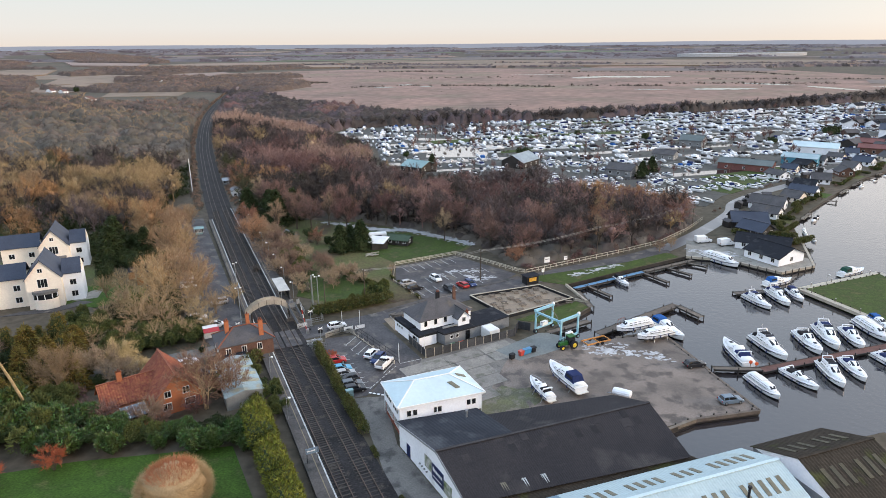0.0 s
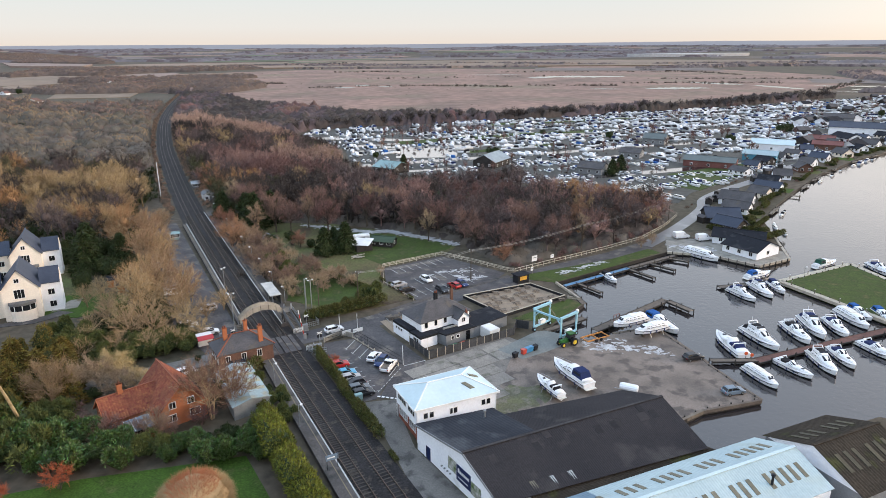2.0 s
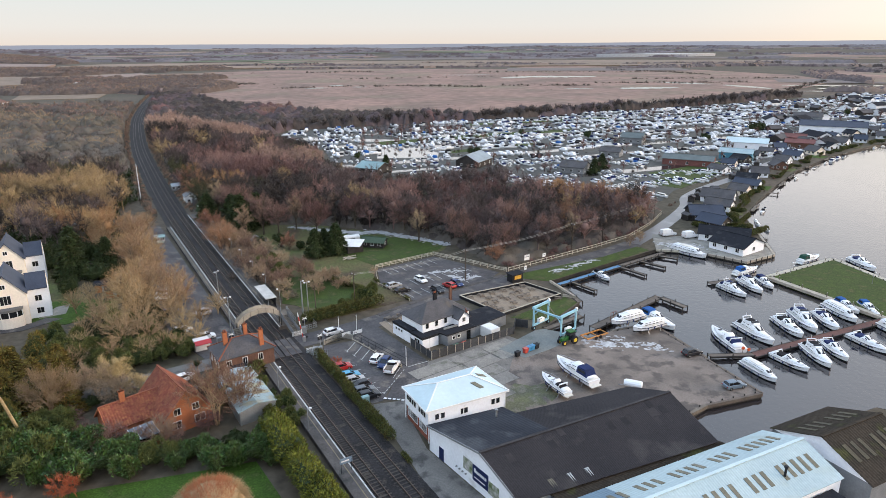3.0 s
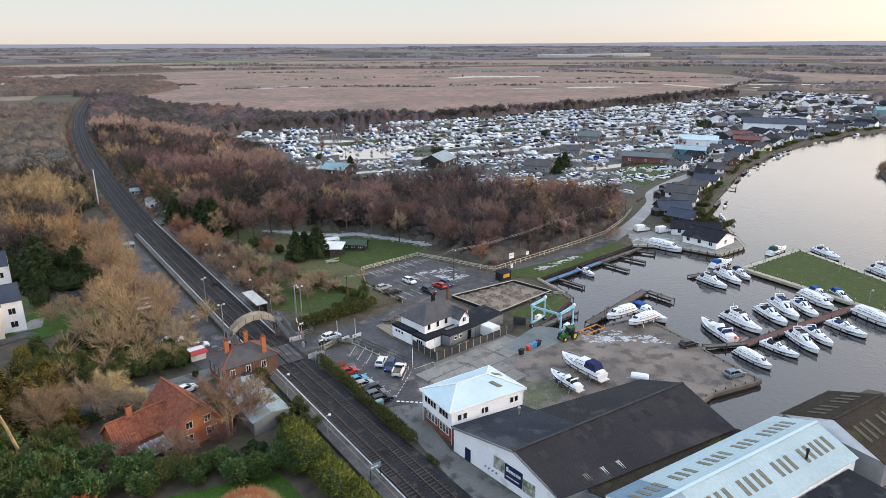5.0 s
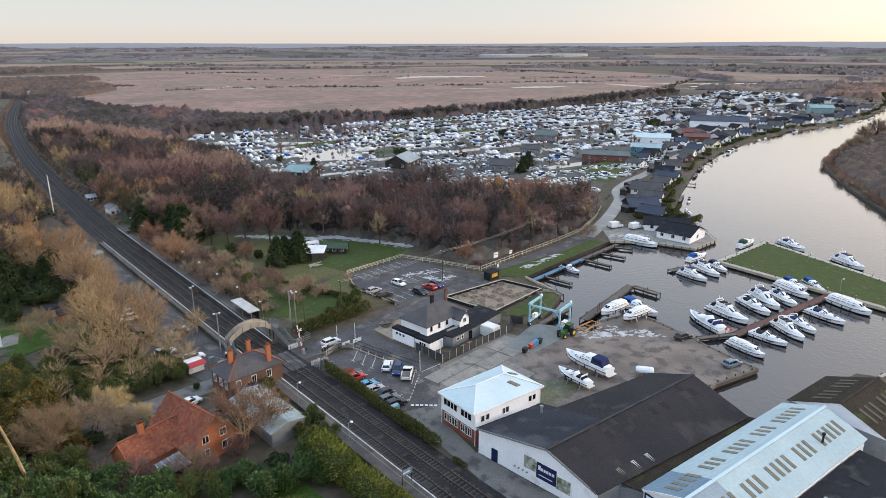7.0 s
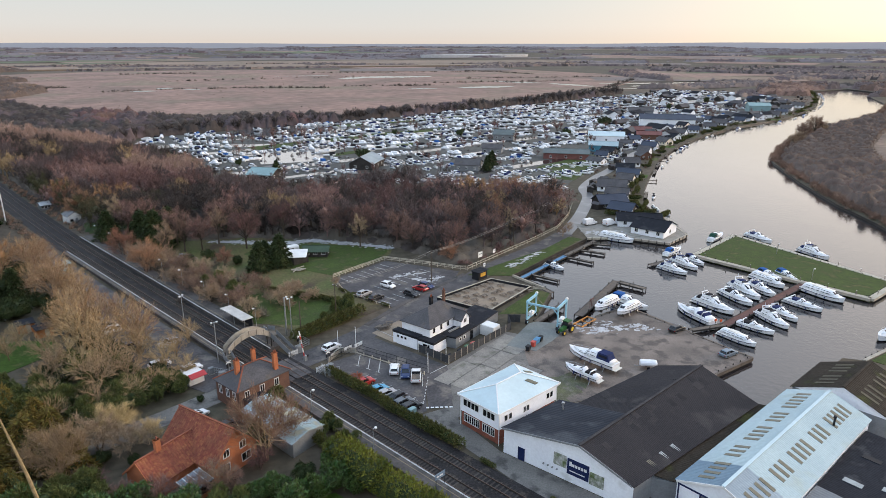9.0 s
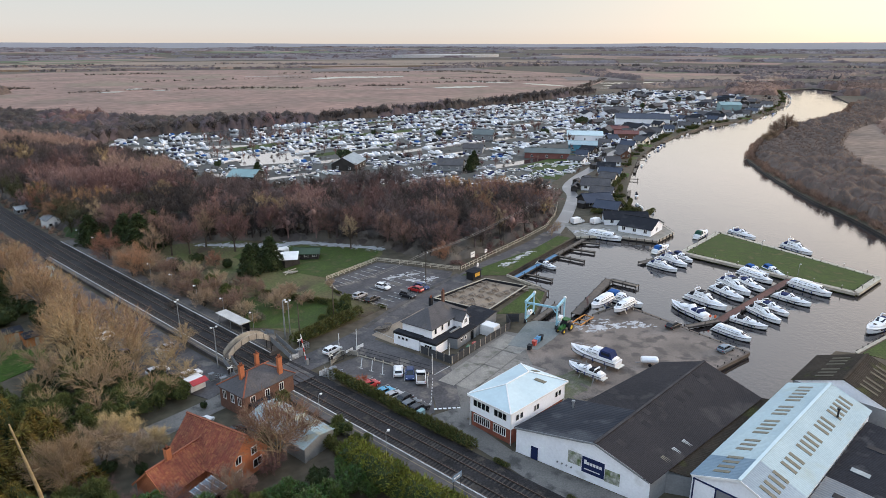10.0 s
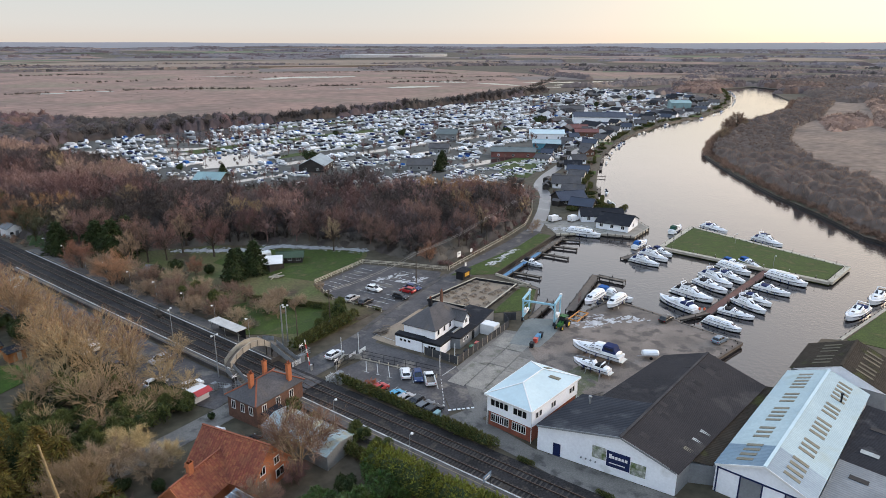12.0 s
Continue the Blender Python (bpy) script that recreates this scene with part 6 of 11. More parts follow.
WEST_OLIVE = mat("woodland_olive_grey", (0.19, 0.152, 0.10), (0.15, 0.122, 0.084), scale=0.03, fine=0.4, vary=0.3, island=0.15)
WEST_BROWN = mat("woodland_warm_brown", (0.28, 0.19, 0.128), (0.22, 0.152, 0.106), scale=0.03, fine=0.4, vary=0.3, island=0.15)
# dark base tint: painted shade inside the crowns
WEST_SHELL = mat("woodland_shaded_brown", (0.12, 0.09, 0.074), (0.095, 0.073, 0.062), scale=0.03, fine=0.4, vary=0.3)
WEST_ROSE = mat("woodland_rose_brown", (0.31, 0.19, 0.15), (0.25, 0.155, 0.125), scale=0.03, fine=0.4, vary=0.3, island=0.15)
WEST_MAUVE = mat("woodland_dull_mauve", (0.225, 0.148, 0.125), (0.17, 0.114, 0.10), scale=0.03, fine=0.4, vary=0.3, island=0.15)
WEST_GREY = mat("woodland_grey_buff", (0.25, 0.192, 0.142), (0.20, 0.155, 0.118), scale=0.03, fine=0.4, vary=0.3, island=0.15)
FARTAN_FIELD = mat("tawny_stubble", (0.27, 0.20, 0.165), (0.225, 0.17, 0.145), scale=0.01, fine=0.1, vary=0.2)
WEST_TAN = mat("woodland_straw", (0.38, 0.26, 0.15), (0.30, 0.205, 0.12), scale=0.03, fine=0.4, vary=0.3, island=0.15)

# kinds of tree that stand together in the wood: place, reach, kind, height
GROVES = ((-90, 289, 5, 6, 1.0),
          (-80, 280, 6, 6, 1.0), (-71, 274, 5, 6, 0.9), (-103, 305, 6, 5, 0.9), (-169, 513, 22, 7, 1.25), (-152, 487, 20, 7, 1.25), (-127, 467, 20, 7, 1.3), (-107, 448, 18, 7, 1.2), (-91, 427, 14, 7, 1.2), (-57, 330, 13, 7, 1.1), (-44, 348, 10, 7, 1.2), (78, 234, 13, 6, 0.8), (64, 244, 12, 6, 0.7), (84, 222, 8, 3, 0.7), (-123, 367, 7, 3, 1.0), (-79, 235, 12, 5, 1.0), (-87, 255, 13, 5, 1.0), (-67, 220, 9, 5, 1.1), (-94, 278, 10, 5, 0.9), (-58, 264, 9, 5, 0.8), (50, 204, 7, 6, 0.7), (36, 192, 5, 0, 0.8), (10, 206, 6, 2, 0.8), (-66, 296, 14, 0, 1.0), (-50, 288, 13, 0, 0.9), (-30, 282, 12, 0, 0.75), (-3, 264, 14, 0, 0.75), (25, 249, 14, 0, 0.75), (52, 258, 12, 2, 0.7), (-79, 316, 15, 2, 1.0), (-89, 341, 14, 0, 1.0))
edge_n = [(p[0], p[1]) for p in W1[13:19]]


def by_edge(x, y):
    """Trees grow low towards the moorings."""
    d = min((Vector((x, y)) - Vector(a).lerp(Vector(b), k / 8)).length for a, b in zip(edge_n, edge_n[1:]) for k in range(9))
    return min(1.0, .45 + d / 55)


near1 = [(x, y, k * by_edge(x, y)) for x, y, k in scatter(W1, 5.4, 1) if not near_line((x, y), 8)]
mixed_wood(near1, mid_forms, 11, "dense bare %s winter trees in the wood", (.16, .30, .08, .02, .44), (.7, 1.2), GROVES)
canopy("undergrowth", [W1], 1.5, 4.5, 2.6, 12, [WOODS_DARK, TINTS[4], LEAF_DARK], (.45, .45, .1), "brown bramble and scrub under the wood", 9, 1.3, .07, .3, 9.5)
canopy("woodland", [W2], 1.9, 6.5, 7.5, 13, [TINTS[4], WOODS_DARK, PURPLE, TINTS[1], TINTS[0]], (.3, .3, .25, .1, .05), "dark belt of bare trees between marina and marsh", 8, 2.4, .12, .2)
EVER_CLEAR = [(-117, 198), (-106, 200), (-90, 193), (-80, 181), (-77, 158), (-95, 158), (-110, 180)]
WEST_GROVES = ((-131, 283, 10, 3, 1.0), (-118, 272, 8, 3, .9), (-165, 257, 13, 3, 1.1), (-146, 261, 10, 3, 1.1), (-127, 261, 9, 3, 1.1), (-116, 256, 6, 3, .9), (-176, 238, 12, 3, 1.1), (-152, 238, 9, 6, 1.0), (-135, 205, 8, 6, .8), (-200, 262, 16, 3, 1.0), (-133, 229, 9, 4, .8), (-150, 214, 9, 5, .8), (-146, 288, 8, 5, 1.1),
               (-94, 206, 9, 6, .9), (-83, 197, 7, 6, .85), (-104, 218, 9, 6, .9), (-118, 240, 9, 4, .8), (-190, 215, 14, 6, .9), (-190, 290, 12, 3, 1.0), (-160, 300, 12, 1, .9), (-150, 312, 10, 4, .9), (-230, 300, 18, 4, .9), (-225, 255, 12, 1, 1.0))
w3_near = [p for p in scatter(W3, 7.2, 4, avoid=(HOUSE_CLEAR, GARDEN_CLEAR, EVER_CLEAR)) if 168 < p[1] < 330 and p[0] > max(-260, -75 - .62 * p[1]) and not near_line(p, 13.5)]
mixed_wood(w3_near, mid_forms, 14, "bare %s woodland west of the railway", (0, .24, 0, .10, .40, .14, .12, 0), (.7, 1.25), WEST_GROVES)
wood_stuff("undergrowth", [p for p in scatter(W3, 5.5, 6, 0.85, avoid=(HOUSE_CLEAR, GARDEN_CLEAR)) if p[1] < 330 and p[0] > max(-260, -75 - .62 * p[1]) and not near_line(p, 10)], bushes, LEAF_DARK, "dark holly and ivy scrub under the trees", 15, (0.6, 1.2))

verge = [a + (b - a).normalized().cross(Vector((0, 0, 1))) * o * (5.6 + 3.2 * ((i * 7 + int(q * 10)) % 10) / 10) + (b - a) * q for i, (a, b) in enumerate(zip(RAIL_LINE, RAIL_LINE[1:])) if i > 48 for o in (-1, 1) for q in (0, .25, .5, .75)]
wood_stuff("verge_scrub", [(p.x, p.y, .32) for p in verge], bushes, SCRUB_TAN, "low tawny scrub and bramble beside the tracks", 101, (.5, 1.3))
W3_MID = P2((220, -2.5), (328, 4.5), (470, 19)) + [(-260, 560), (-420, 520), (-420, 200), (-262, 150), (-262, 325)]
W3_BACK = P2((470, 19), (611, 42)) + [(-256, 690), (-300, 676), (-343, 680), (-376, 702), (-440, 757), (-500, 806), (-560, 830), (-760, 700), (-900, 640), (-900, 420), (-420, 200), (-420, 520), (-260, 560)]
# the last tint of each list paints the gaps between crowns as shaded
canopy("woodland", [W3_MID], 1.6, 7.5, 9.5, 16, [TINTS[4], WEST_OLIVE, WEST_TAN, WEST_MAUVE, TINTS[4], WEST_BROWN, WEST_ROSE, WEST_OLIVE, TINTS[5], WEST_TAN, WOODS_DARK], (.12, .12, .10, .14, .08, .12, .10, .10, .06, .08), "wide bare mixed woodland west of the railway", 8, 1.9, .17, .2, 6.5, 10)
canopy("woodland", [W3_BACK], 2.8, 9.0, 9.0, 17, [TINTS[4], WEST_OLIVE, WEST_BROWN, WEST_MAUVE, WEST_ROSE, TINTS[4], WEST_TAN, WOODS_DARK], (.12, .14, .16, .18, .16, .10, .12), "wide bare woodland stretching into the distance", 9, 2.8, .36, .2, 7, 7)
# broken country beyond the western wood: belts of trees, pale fields and a few houses
WEST_BELTS = [[(-579, 965), (-444, 886), (-345, 890), (-318, 925), (-320, 985), (-342, 1024), (-395, 1046), (-440, 1056), (-480, 1031), (-497, 961), (-524, 935), (-566, 975)],
              [(-755, 1370), (-708, 1432), (-607, 1414), (-564, 1482), (-516, 1556), (-448, 1545), (-462, 1590), (-594, 1560), (-690, 1545), (-818, 1600), (-835, 1460)],
              [(-620, 920), (-560, 900), (-640, 1060), (-700, 1130), (-780, 1290), (-870, 1330), (-960, 1250), (-900, 1000), (-760, 860)],
              [(-540, 1130), (-440, 1080), (-360, 1060), (-330, 1110), (-400, 1180), (-545, 1260)],
              [(-1165, 2188), (-888, 2117), (-885, 2200), (-1180, 2720), (-1700, 3300), (-1900, 3250), (-1409, 2499)],
              [(-860, 1640), (-640, 1590), (-430, 1620), (-330, 1700), (-420, 1790), (-700, 1760), (-860, 1740)],
              [(-1000, 1760), (-1150, 1800), (-1300, 2150), (-1500, 2350), (-1600, 2200), (-1250, 1750)]]
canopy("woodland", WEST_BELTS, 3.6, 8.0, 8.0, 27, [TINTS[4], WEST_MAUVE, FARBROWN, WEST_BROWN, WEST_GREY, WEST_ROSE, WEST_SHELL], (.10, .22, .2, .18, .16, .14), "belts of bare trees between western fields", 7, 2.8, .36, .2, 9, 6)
for pts, tone, words in (([(-415, 812), (-325, 820), (-340, 890), (-440, 884)], PASTURE, "pale winter pasture behind the western wood"), ([(-640, 1072), (-552, 1120), (-545, 1255), (-682, 1385), (-755, 1346)], PASTURE, "pale winter pasture between belts of trees"),
                         ([(-560, 1282), (-419, 1215), (-420, 1380), (-495, 1530), (-560, 1455)], FARTAN_FIELD, "tawny stubble field beyond the wood"), ([(-835, 1350), (-841, 1428), (-964, 1690), (-1100, 1720), (-1000, 1400)], PASTURE, "pale winter pasture far to the west"), ([(-1263, 2270), (-1038, 1900), (-815, 1815), (-880, 2030)], FARTAN_FIELD, "far strip of tawny stubble")):
    patch("pasture", pts, max(lie(*p) for p in pts) + .5, tone, words, "field", 5)
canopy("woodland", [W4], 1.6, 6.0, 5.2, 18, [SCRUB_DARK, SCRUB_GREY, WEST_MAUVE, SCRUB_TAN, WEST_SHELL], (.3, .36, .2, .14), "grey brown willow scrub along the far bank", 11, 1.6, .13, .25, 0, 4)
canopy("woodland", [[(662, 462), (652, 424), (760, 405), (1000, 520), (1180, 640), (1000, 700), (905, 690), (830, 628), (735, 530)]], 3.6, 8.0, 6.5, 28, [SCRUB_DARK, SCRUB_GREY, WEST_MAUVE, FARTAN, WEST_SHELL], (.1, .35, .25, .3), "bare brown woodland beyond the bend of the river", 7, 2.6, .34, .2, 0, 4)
canopy("woodland", [[(700, 548), (792, 590), (815, 655), (880, 690), (890, 600), (770, 530)], [(645, 580), (720, 652), (805, 664), (810, 730), (700, 710), (610, 620)]], 3.5, 9, 8, 22, [SCRUB_GREY, SCRUB_DARK, TINTS[1]], (.4, .4, .2), "trees round the far bend of the river", 4, 3, .4, .15)
canopy("woodland", [[(-330, 905), (-250, 862), (-215, 890), (-196, 980), (-215, 1080), (-330, 1180), (-430, 1120)], [(-420, 1190), (-330, 1200), (-260, 1260), (-300, 1330), (-420, 1300)], [(-560, 1150), (-430, 1180), (-440, 1260), (-600, 1240)]], 3.4, 9, 7.5, 24, [WEST_BROWN, FARBROWN, WEST_MAUVE, FARTAN, WEST_SHELL], (.3, .3, .25, .15), "warm brown woods where the railway meets the marsh", 7, 2.8, .34, .2, 9, 4)
canopy("reed_scrub", [EAST_CLUMP_A, EAST_CLUMP_B, EAST_CLUMP_C], 2.6, 7.0, 5.0, 19, [SCRUB_GREY, SCRUB_DARK, SCRUB_TAN], (.4, .35, .25), "brown scrub spreading over the reed marsh", 8, 2.2, .16, .25)

WEST_OPEN = [(-250, 690), (-900, 640), (-1300, 1100), (-1800, 2300), (-820, 2300), (-430, 1720), (-330, 1080)]
# hedges, copses and woods out to the horizon, with fields between
rng = np.random.default_rng(77)
lots = [[], []]
for k in range(460):
    d = 930 + 3750 * rng.random() ** 0.85
    az = radians(-62 + 150 * rng.random() ** 1.25)
    x, y = d * math.sin(az), d * math.cos(az)
    long, deep, turn = 60 + 0.09 * d * rng.random() + 120 * rng.random(), 7 + (9 + .012 * d) * rng.random() ** 1.5, -az + rng.normal() * .25
    ring = [(x + q * (.8 + .4 * rng.random()) * long * math.cos(a) * math.cos(turn) - q * deep * math.sin(a) * math.sin(turn), y + q * long * math.cos(a) * math.sin(turn) + q * deep * math.sin(a) * math.cos(turn)) for a, q in ((6.283 * i / 9, .75 + .5 * rng.random()) for i in range(9))]
    if any(inside(*p, MARSH_POLY) or inside(*p, SHORE) or math.hypot(*p) > 4850 for p in ring) or inside(x, y, W3) or inside(x, y, WEST_OPEN):
        continue
    if rng.random() < (.45 if d > 2000 else .8):
        lots[d > 2000].append(ring)
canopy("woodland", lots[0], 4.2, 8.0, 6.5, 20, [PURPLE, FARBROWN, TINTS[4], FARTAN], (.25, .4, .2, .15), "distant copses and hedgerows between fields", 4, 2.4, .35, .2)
canopy("woodland", lots[1], 9.0, 14.0, 8.0, 21, [WOODS_HAZED, PURPLE], (.7, .3), "far woods in hazy mauve grey towards the horizon", 1, 4, 1.5, .1)
FARGREEN = mat("far_green_field", (0.115, 0.135, 0.075), (0.095, 0.11, 0.068), scale=0.004, fine=0.05, vary=0.2)
FARFIELD = mat("far_mauve_field", (0.17, 0.14, 0.125), (0.14, 0.12, 0.11), scale=0.004, fine=0.05, vary=0.2)
for k in range(110):
    d = 1100 + 3500 * rng.random()
    az = radians(-60 + 145 * rng.random())
    x, y = d * math.sin(az), d * math.cos(az)
    if inside(x, y, MARSH_POLY) or inside(x, y, SHORE) or inside(x, y, W3) or inside(x, y, WEST_OPEN):
        continue
    long, deep, turn = 90 + .09 * d * rng.random(), 30 + .05 * d * rng.random(), -az + rng.normal() * .2
    fd = Shape()
    n = 5
    for i in range(n + 1):
        for j in range(n + 1):
            a, b = (i / n - .5) * 2 * long, (j / n - .5) * 2 * deep
            px, py = x + a * math.cos(turn) - b * math.sin(turn), y + a * math.sin(turn) + b * math.cos(turn)
            fd.v.append((px, py, lie(px, py) + .8 + .02 * (k % 9)))
    fd.f = [(i * (n + 1) + j, (i + 1) * (n + 1) + j, (i + 1) * (n + 1) + j + 1, i * (n + 1) + j + 1) for i in range(n) for j in range(n)]
    solid("pasture", fd, (PASTURE, MARSH, FARFIELD, FARGREEN)[k % 4 if k % 8 != 3 else 2], ("far winter pasture in dull brown", "far brown reed field", "far field of mauve stubble", "far field of winter green")[k % 4 if k % 8 != 3 else 2], "field", "structure")

# the last line of land under the sky, far beyond the fields, with its haze painted on
HAZE = bpy.data.materials.new("painted_haze")
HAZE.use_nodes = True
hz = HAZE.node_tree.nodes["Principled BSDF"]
# haze put into a blue-grey base colour and a faint glow of its own
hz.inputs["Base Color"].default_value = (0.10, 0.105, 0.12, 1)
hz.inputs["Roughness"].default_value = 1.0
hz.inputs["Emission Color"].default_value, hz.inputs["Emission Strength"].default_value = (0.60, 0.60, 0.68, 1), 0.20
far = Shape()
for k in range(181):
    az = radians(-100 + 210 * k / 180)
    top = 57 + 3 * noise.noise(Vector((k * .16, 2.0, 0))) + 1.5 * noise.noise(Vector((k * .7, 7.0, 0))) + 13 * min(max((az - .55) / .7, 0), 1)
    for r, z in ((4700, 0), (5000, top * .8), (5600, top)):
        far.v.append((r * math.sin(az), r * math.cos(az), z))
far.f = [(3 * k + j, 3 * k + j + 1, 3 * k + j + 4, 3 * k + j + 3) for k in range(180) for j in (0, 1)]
solid("backdrop", far, HAZE, "line of distant land on the horizon in painted blue haze", "distance", "structure", smooth=True)

# -- white gabled villas --
BAYGREY = mat("lead_grey", (0.16, 0.16, 0.16), (0.12, 0.12, 0.12), rough=0.6)


def villa(L, R, label):
    """A tall cream house: a steep slate gable to the front, with lower slate wings either side."""
    ob = thing("house", label, "house")
    a, b, d, n = gable_house(ob, L, R, 11.0, 7.6, 12.0, CREAM, SLATEBLUE)
    for s, w, z in ((3.4, 0.9, 8.9),):
        opening(ob, L, R, s, w, z, z + .9, frame_mat=WHITE)
    opening(ob, L, R, 3.5, 2.0, 5.2, 7.2, bars=2)
    # wings
    wl0 = a - n * 3.0
    wr0 = b - n * 2.6
    for o, ln, s in ((wl0, 9.5, -1), (wr0, 4.2, 1)):
        p, q = o, o + d * s * ln
        f, g2 = (p, q) if s > 0 else (q, p)
        blk = [f, g2, g2 - n * 6.5, f - n * 6.5]
        part("wall", Shape().prism([(v.x, v.y) for v in blk], 0, 7.3), CREAM if s < 0 else WALLWHITE, ob)
        up = Vector((0, 0, 1))
        for lo, hi in ((f + n * .4, g2 + n * .4), (f - n * 6.9, g2 - n * 6.9)):
            k0, k1 = f - n * 3.25 + up * 10.2, g2 - n * 3.25 + up * 10.2
            qd = [k0, k1, hi + up * 7.2, lo + up * 7.2]
            part("roof_slope", Shape().slabpoly(qd, 0.15), SLATEBLUE, ob)
        part("gable_wall", Shape().hull([q + up * 7.3, q - n * 6.5 + up * 7.3, q - n * 3.25 + up * 10.0], [q - d * s * .2 + up * 7.3, q - d * s * .2 - n * 6.5 + up * 7.3, q - d * s * .2 - n * 3.25 + up * 10.0]), CREAM, ob)
        for k in range(2 if ln > 6 else 1):
            for z in (1.2, 4.2):
                opening(ob, f, g2, ln * (k + 0.5) / (2 if ln > 6 else 1), 1.3, z, z + 1.3)
    # bowed bay with its balcony
    c = (a + b) / 2 + n * 0.1
    ring = [c + d * 2.6 * math.cos(t) + n * 1.7 * math.sin(t) for t in [math.pi * k / 10 for k in range(11)]]
    ring2 = [c + d * 2.75 * math.cos(t) + n * 1.85 * math.sin(t) for t in [math.pi * k / 10 for k in range(11)]]
    part("bay", Shape().prism([(p.x, p.y) for p in ring], 0, 2.6), CREAM, ob)
    part("bay_window", Shape().prism([(p.x, p.y) for p in ring], 2.6, 3.9), GLASS, ob)
    part("bay_roof", Shape().prism([(p.x, p.y) for p in ring2], 3.9, 4.5), BAYGREY, ob, "grey lead bay roof")
    for k in range(1, 10, 2):
        p = ring[k] + (ring[k] - c).normalized() * .04
        part("mullion", Shape().box(p.x, p.y, 2.6, .12, .12, 3.9), WHITE, ob)
    return ob


villa((-98.8, 144.4), (-92.0, 147.4), "tall cream house with steep blue slate gables and bowed bay")
villa((-111.0, 170.6), (-104.4, 173.4), "second cream house with steep blue slate gables")
patch("terrace", [(-91.5, 149.5), (-86.5, 152.0), (-88.0, 158.0), (-90.5, 156.5)], 0.12, CONCRETE, "paved terrace beside the cream house", "terrace")
patch("drive", [(-104, 140), (-92, 143), (-86, 149), (-90, 150), (-93, 145.5), (-100, 143)], 0.12, ASPHALT, "grey drive in front of the cream house", "drive")

# -- platforms, shelter, footbridge --
def platform(s0, s1, o0, o1, edge, label, rows):
    pf = thing("platform", label, "platform", kind="structure")
    ln = [rail(s0 + (s1 - s0) * k / rows, 0) for k in range(rows + 1)]
    f = lambda k: k / rows
    oa = lambda k: o0[0] + (o0[1] - o0[0]) * f(k)
    ob_ = lambda k: o1[0] + (o1[1] - o1[0]) * f(k)
    sh, wl = Shape(), Shape()
    ring = lambda k, a, b, z0, z1: [tuple(rail(s0 + (s1 - s0) * f(k), a, z0)), tuple(rail(s0 + (s1 - s0) * f(k), b, z0)), tuple(rail(s0 + (s1 - s0) * f(k), b, z1)), tuple(rail(s0 + (s1 - s0) * f(k), a, z1))]
    part("paving", Shape().loft([ring(k, oa(k), ob_(k), -0.2, 0.9) for k in range(rows + 1)]), PLATFORM, pf)
    e = 1 if edge == "right" else -1
    c = ob_ if e > 0 else oa
    part("edge_stones", Shape().loft([ring(k, min(c(k), c(k) - e * .22), max(c(k), c(k) - e * .22), 0.86, 0.93) for k in range(rows + 1)]), FADED, pf, "worn white painted edge stones")
    part("yellow_line", Shape().loft([ring(k, c(k) - e * .95 - .06, c(k) - e * .95 + .06, 0.88, 0.912) for k in range(rows + 1)]), mat("faded_yellow_line", (0.26, 0.21, 0.13), (0.2, 0.165, 0.12)), pf, "faded yellow safety line")
    return pf


platform(-62, -3.5, (-2.6, -2.4), (0.0, 0.0), "right", "near station platform with a white painted edge", 2)
platform(12, 126, (5.75, 6.9), (9.3, 10.0), "left", "far station platform with white edge and lamp posts", 6)
platform(10, 112, (-2.7, -2.3), (-1.2, -0.9), "right", "narrow platform beside the station car park", 6)

shelter = thing("platform_shelter", "open platform shelter with a flat white roof", "shelter")
sc = [rail(23.4, 6.3), rail(33.2, 6.3), rail(33.2, 8.9), rail(23.4, 8.9)]
part("roof", Shape().prism([(p.x, p.y) for p in sc], 3.25, 3.42), mat("weathered_white_felt", (0.50, 0.49, 0.46), (0.40, 0.39, 0.37), rough=.85, scale=.5, fine=4, vary=.15), shelter)
part("back_wall", strip([rail(23.7, 8.7), rail(32.9, 8.7)], -.05, .05, .9, 3.25), DARKTRIM, shelter, "dark panelled back wall")
for s in (23.7, 28.3, 32.9):
    part("post", Shape().tube(rail(s, 6.9, .9), rail(s, 6.9, 3.25), .07), STEEL, shelter)
part("bench", Shape().prism([tuple(p)[:2] for p in (rail(25, 8.1), rail(31.5, 8.1), rail(31.5, 8.6), rail(25, 8.6))], 1.3, 1.38), WOOD, shelter)

bridge = thing("footbridge", "old arched railway footbridge with pale timber sides and stairs", "footbridge")
BR_S = 13.5
arch = [(-2.9, 2.9), (-1.5, 4.1), (0.0, 4.85), (1.7, 5.2), (3.4, 5.1), (5.0, 4.5), (6.3, 3.6)]
for o in (-0.9, 0.9):
    top, bot = [rail(BR_S + o, a, z + 0.62) for a, z in arch], [rail(BR_S + o, a, z - 0.5) for a, z in arch]
    w = RAIL_U * .06
    sh = Shape().loft([[bot[k] - w, bot[k] + w, top[k] + w, top[k] - w] for k in range(len(arch))])
    part("parapet", sh, PALEWOOD, bridge)
    rl = Shape().loft([[p - w * 1.4 + Vector((0, 0, .01)), p + w * 1.4 + Vector((0, 0, .01)), p + w * 1.4 + Vector((0, 0, .12)), p - w * 1.4 + Vector((0, 0, .12))] for p in top])
    part("handrail", rl, PALEWOOD, bridge)
    for k, (a, z) in enumerate(arch):
        part("stanchion", Shape().beam(rail(BR_S + o * 1.1, a, z - .5), rail(BR_S + o * 1.1, a, z + .7), .1, .1), WOOD, bridge)
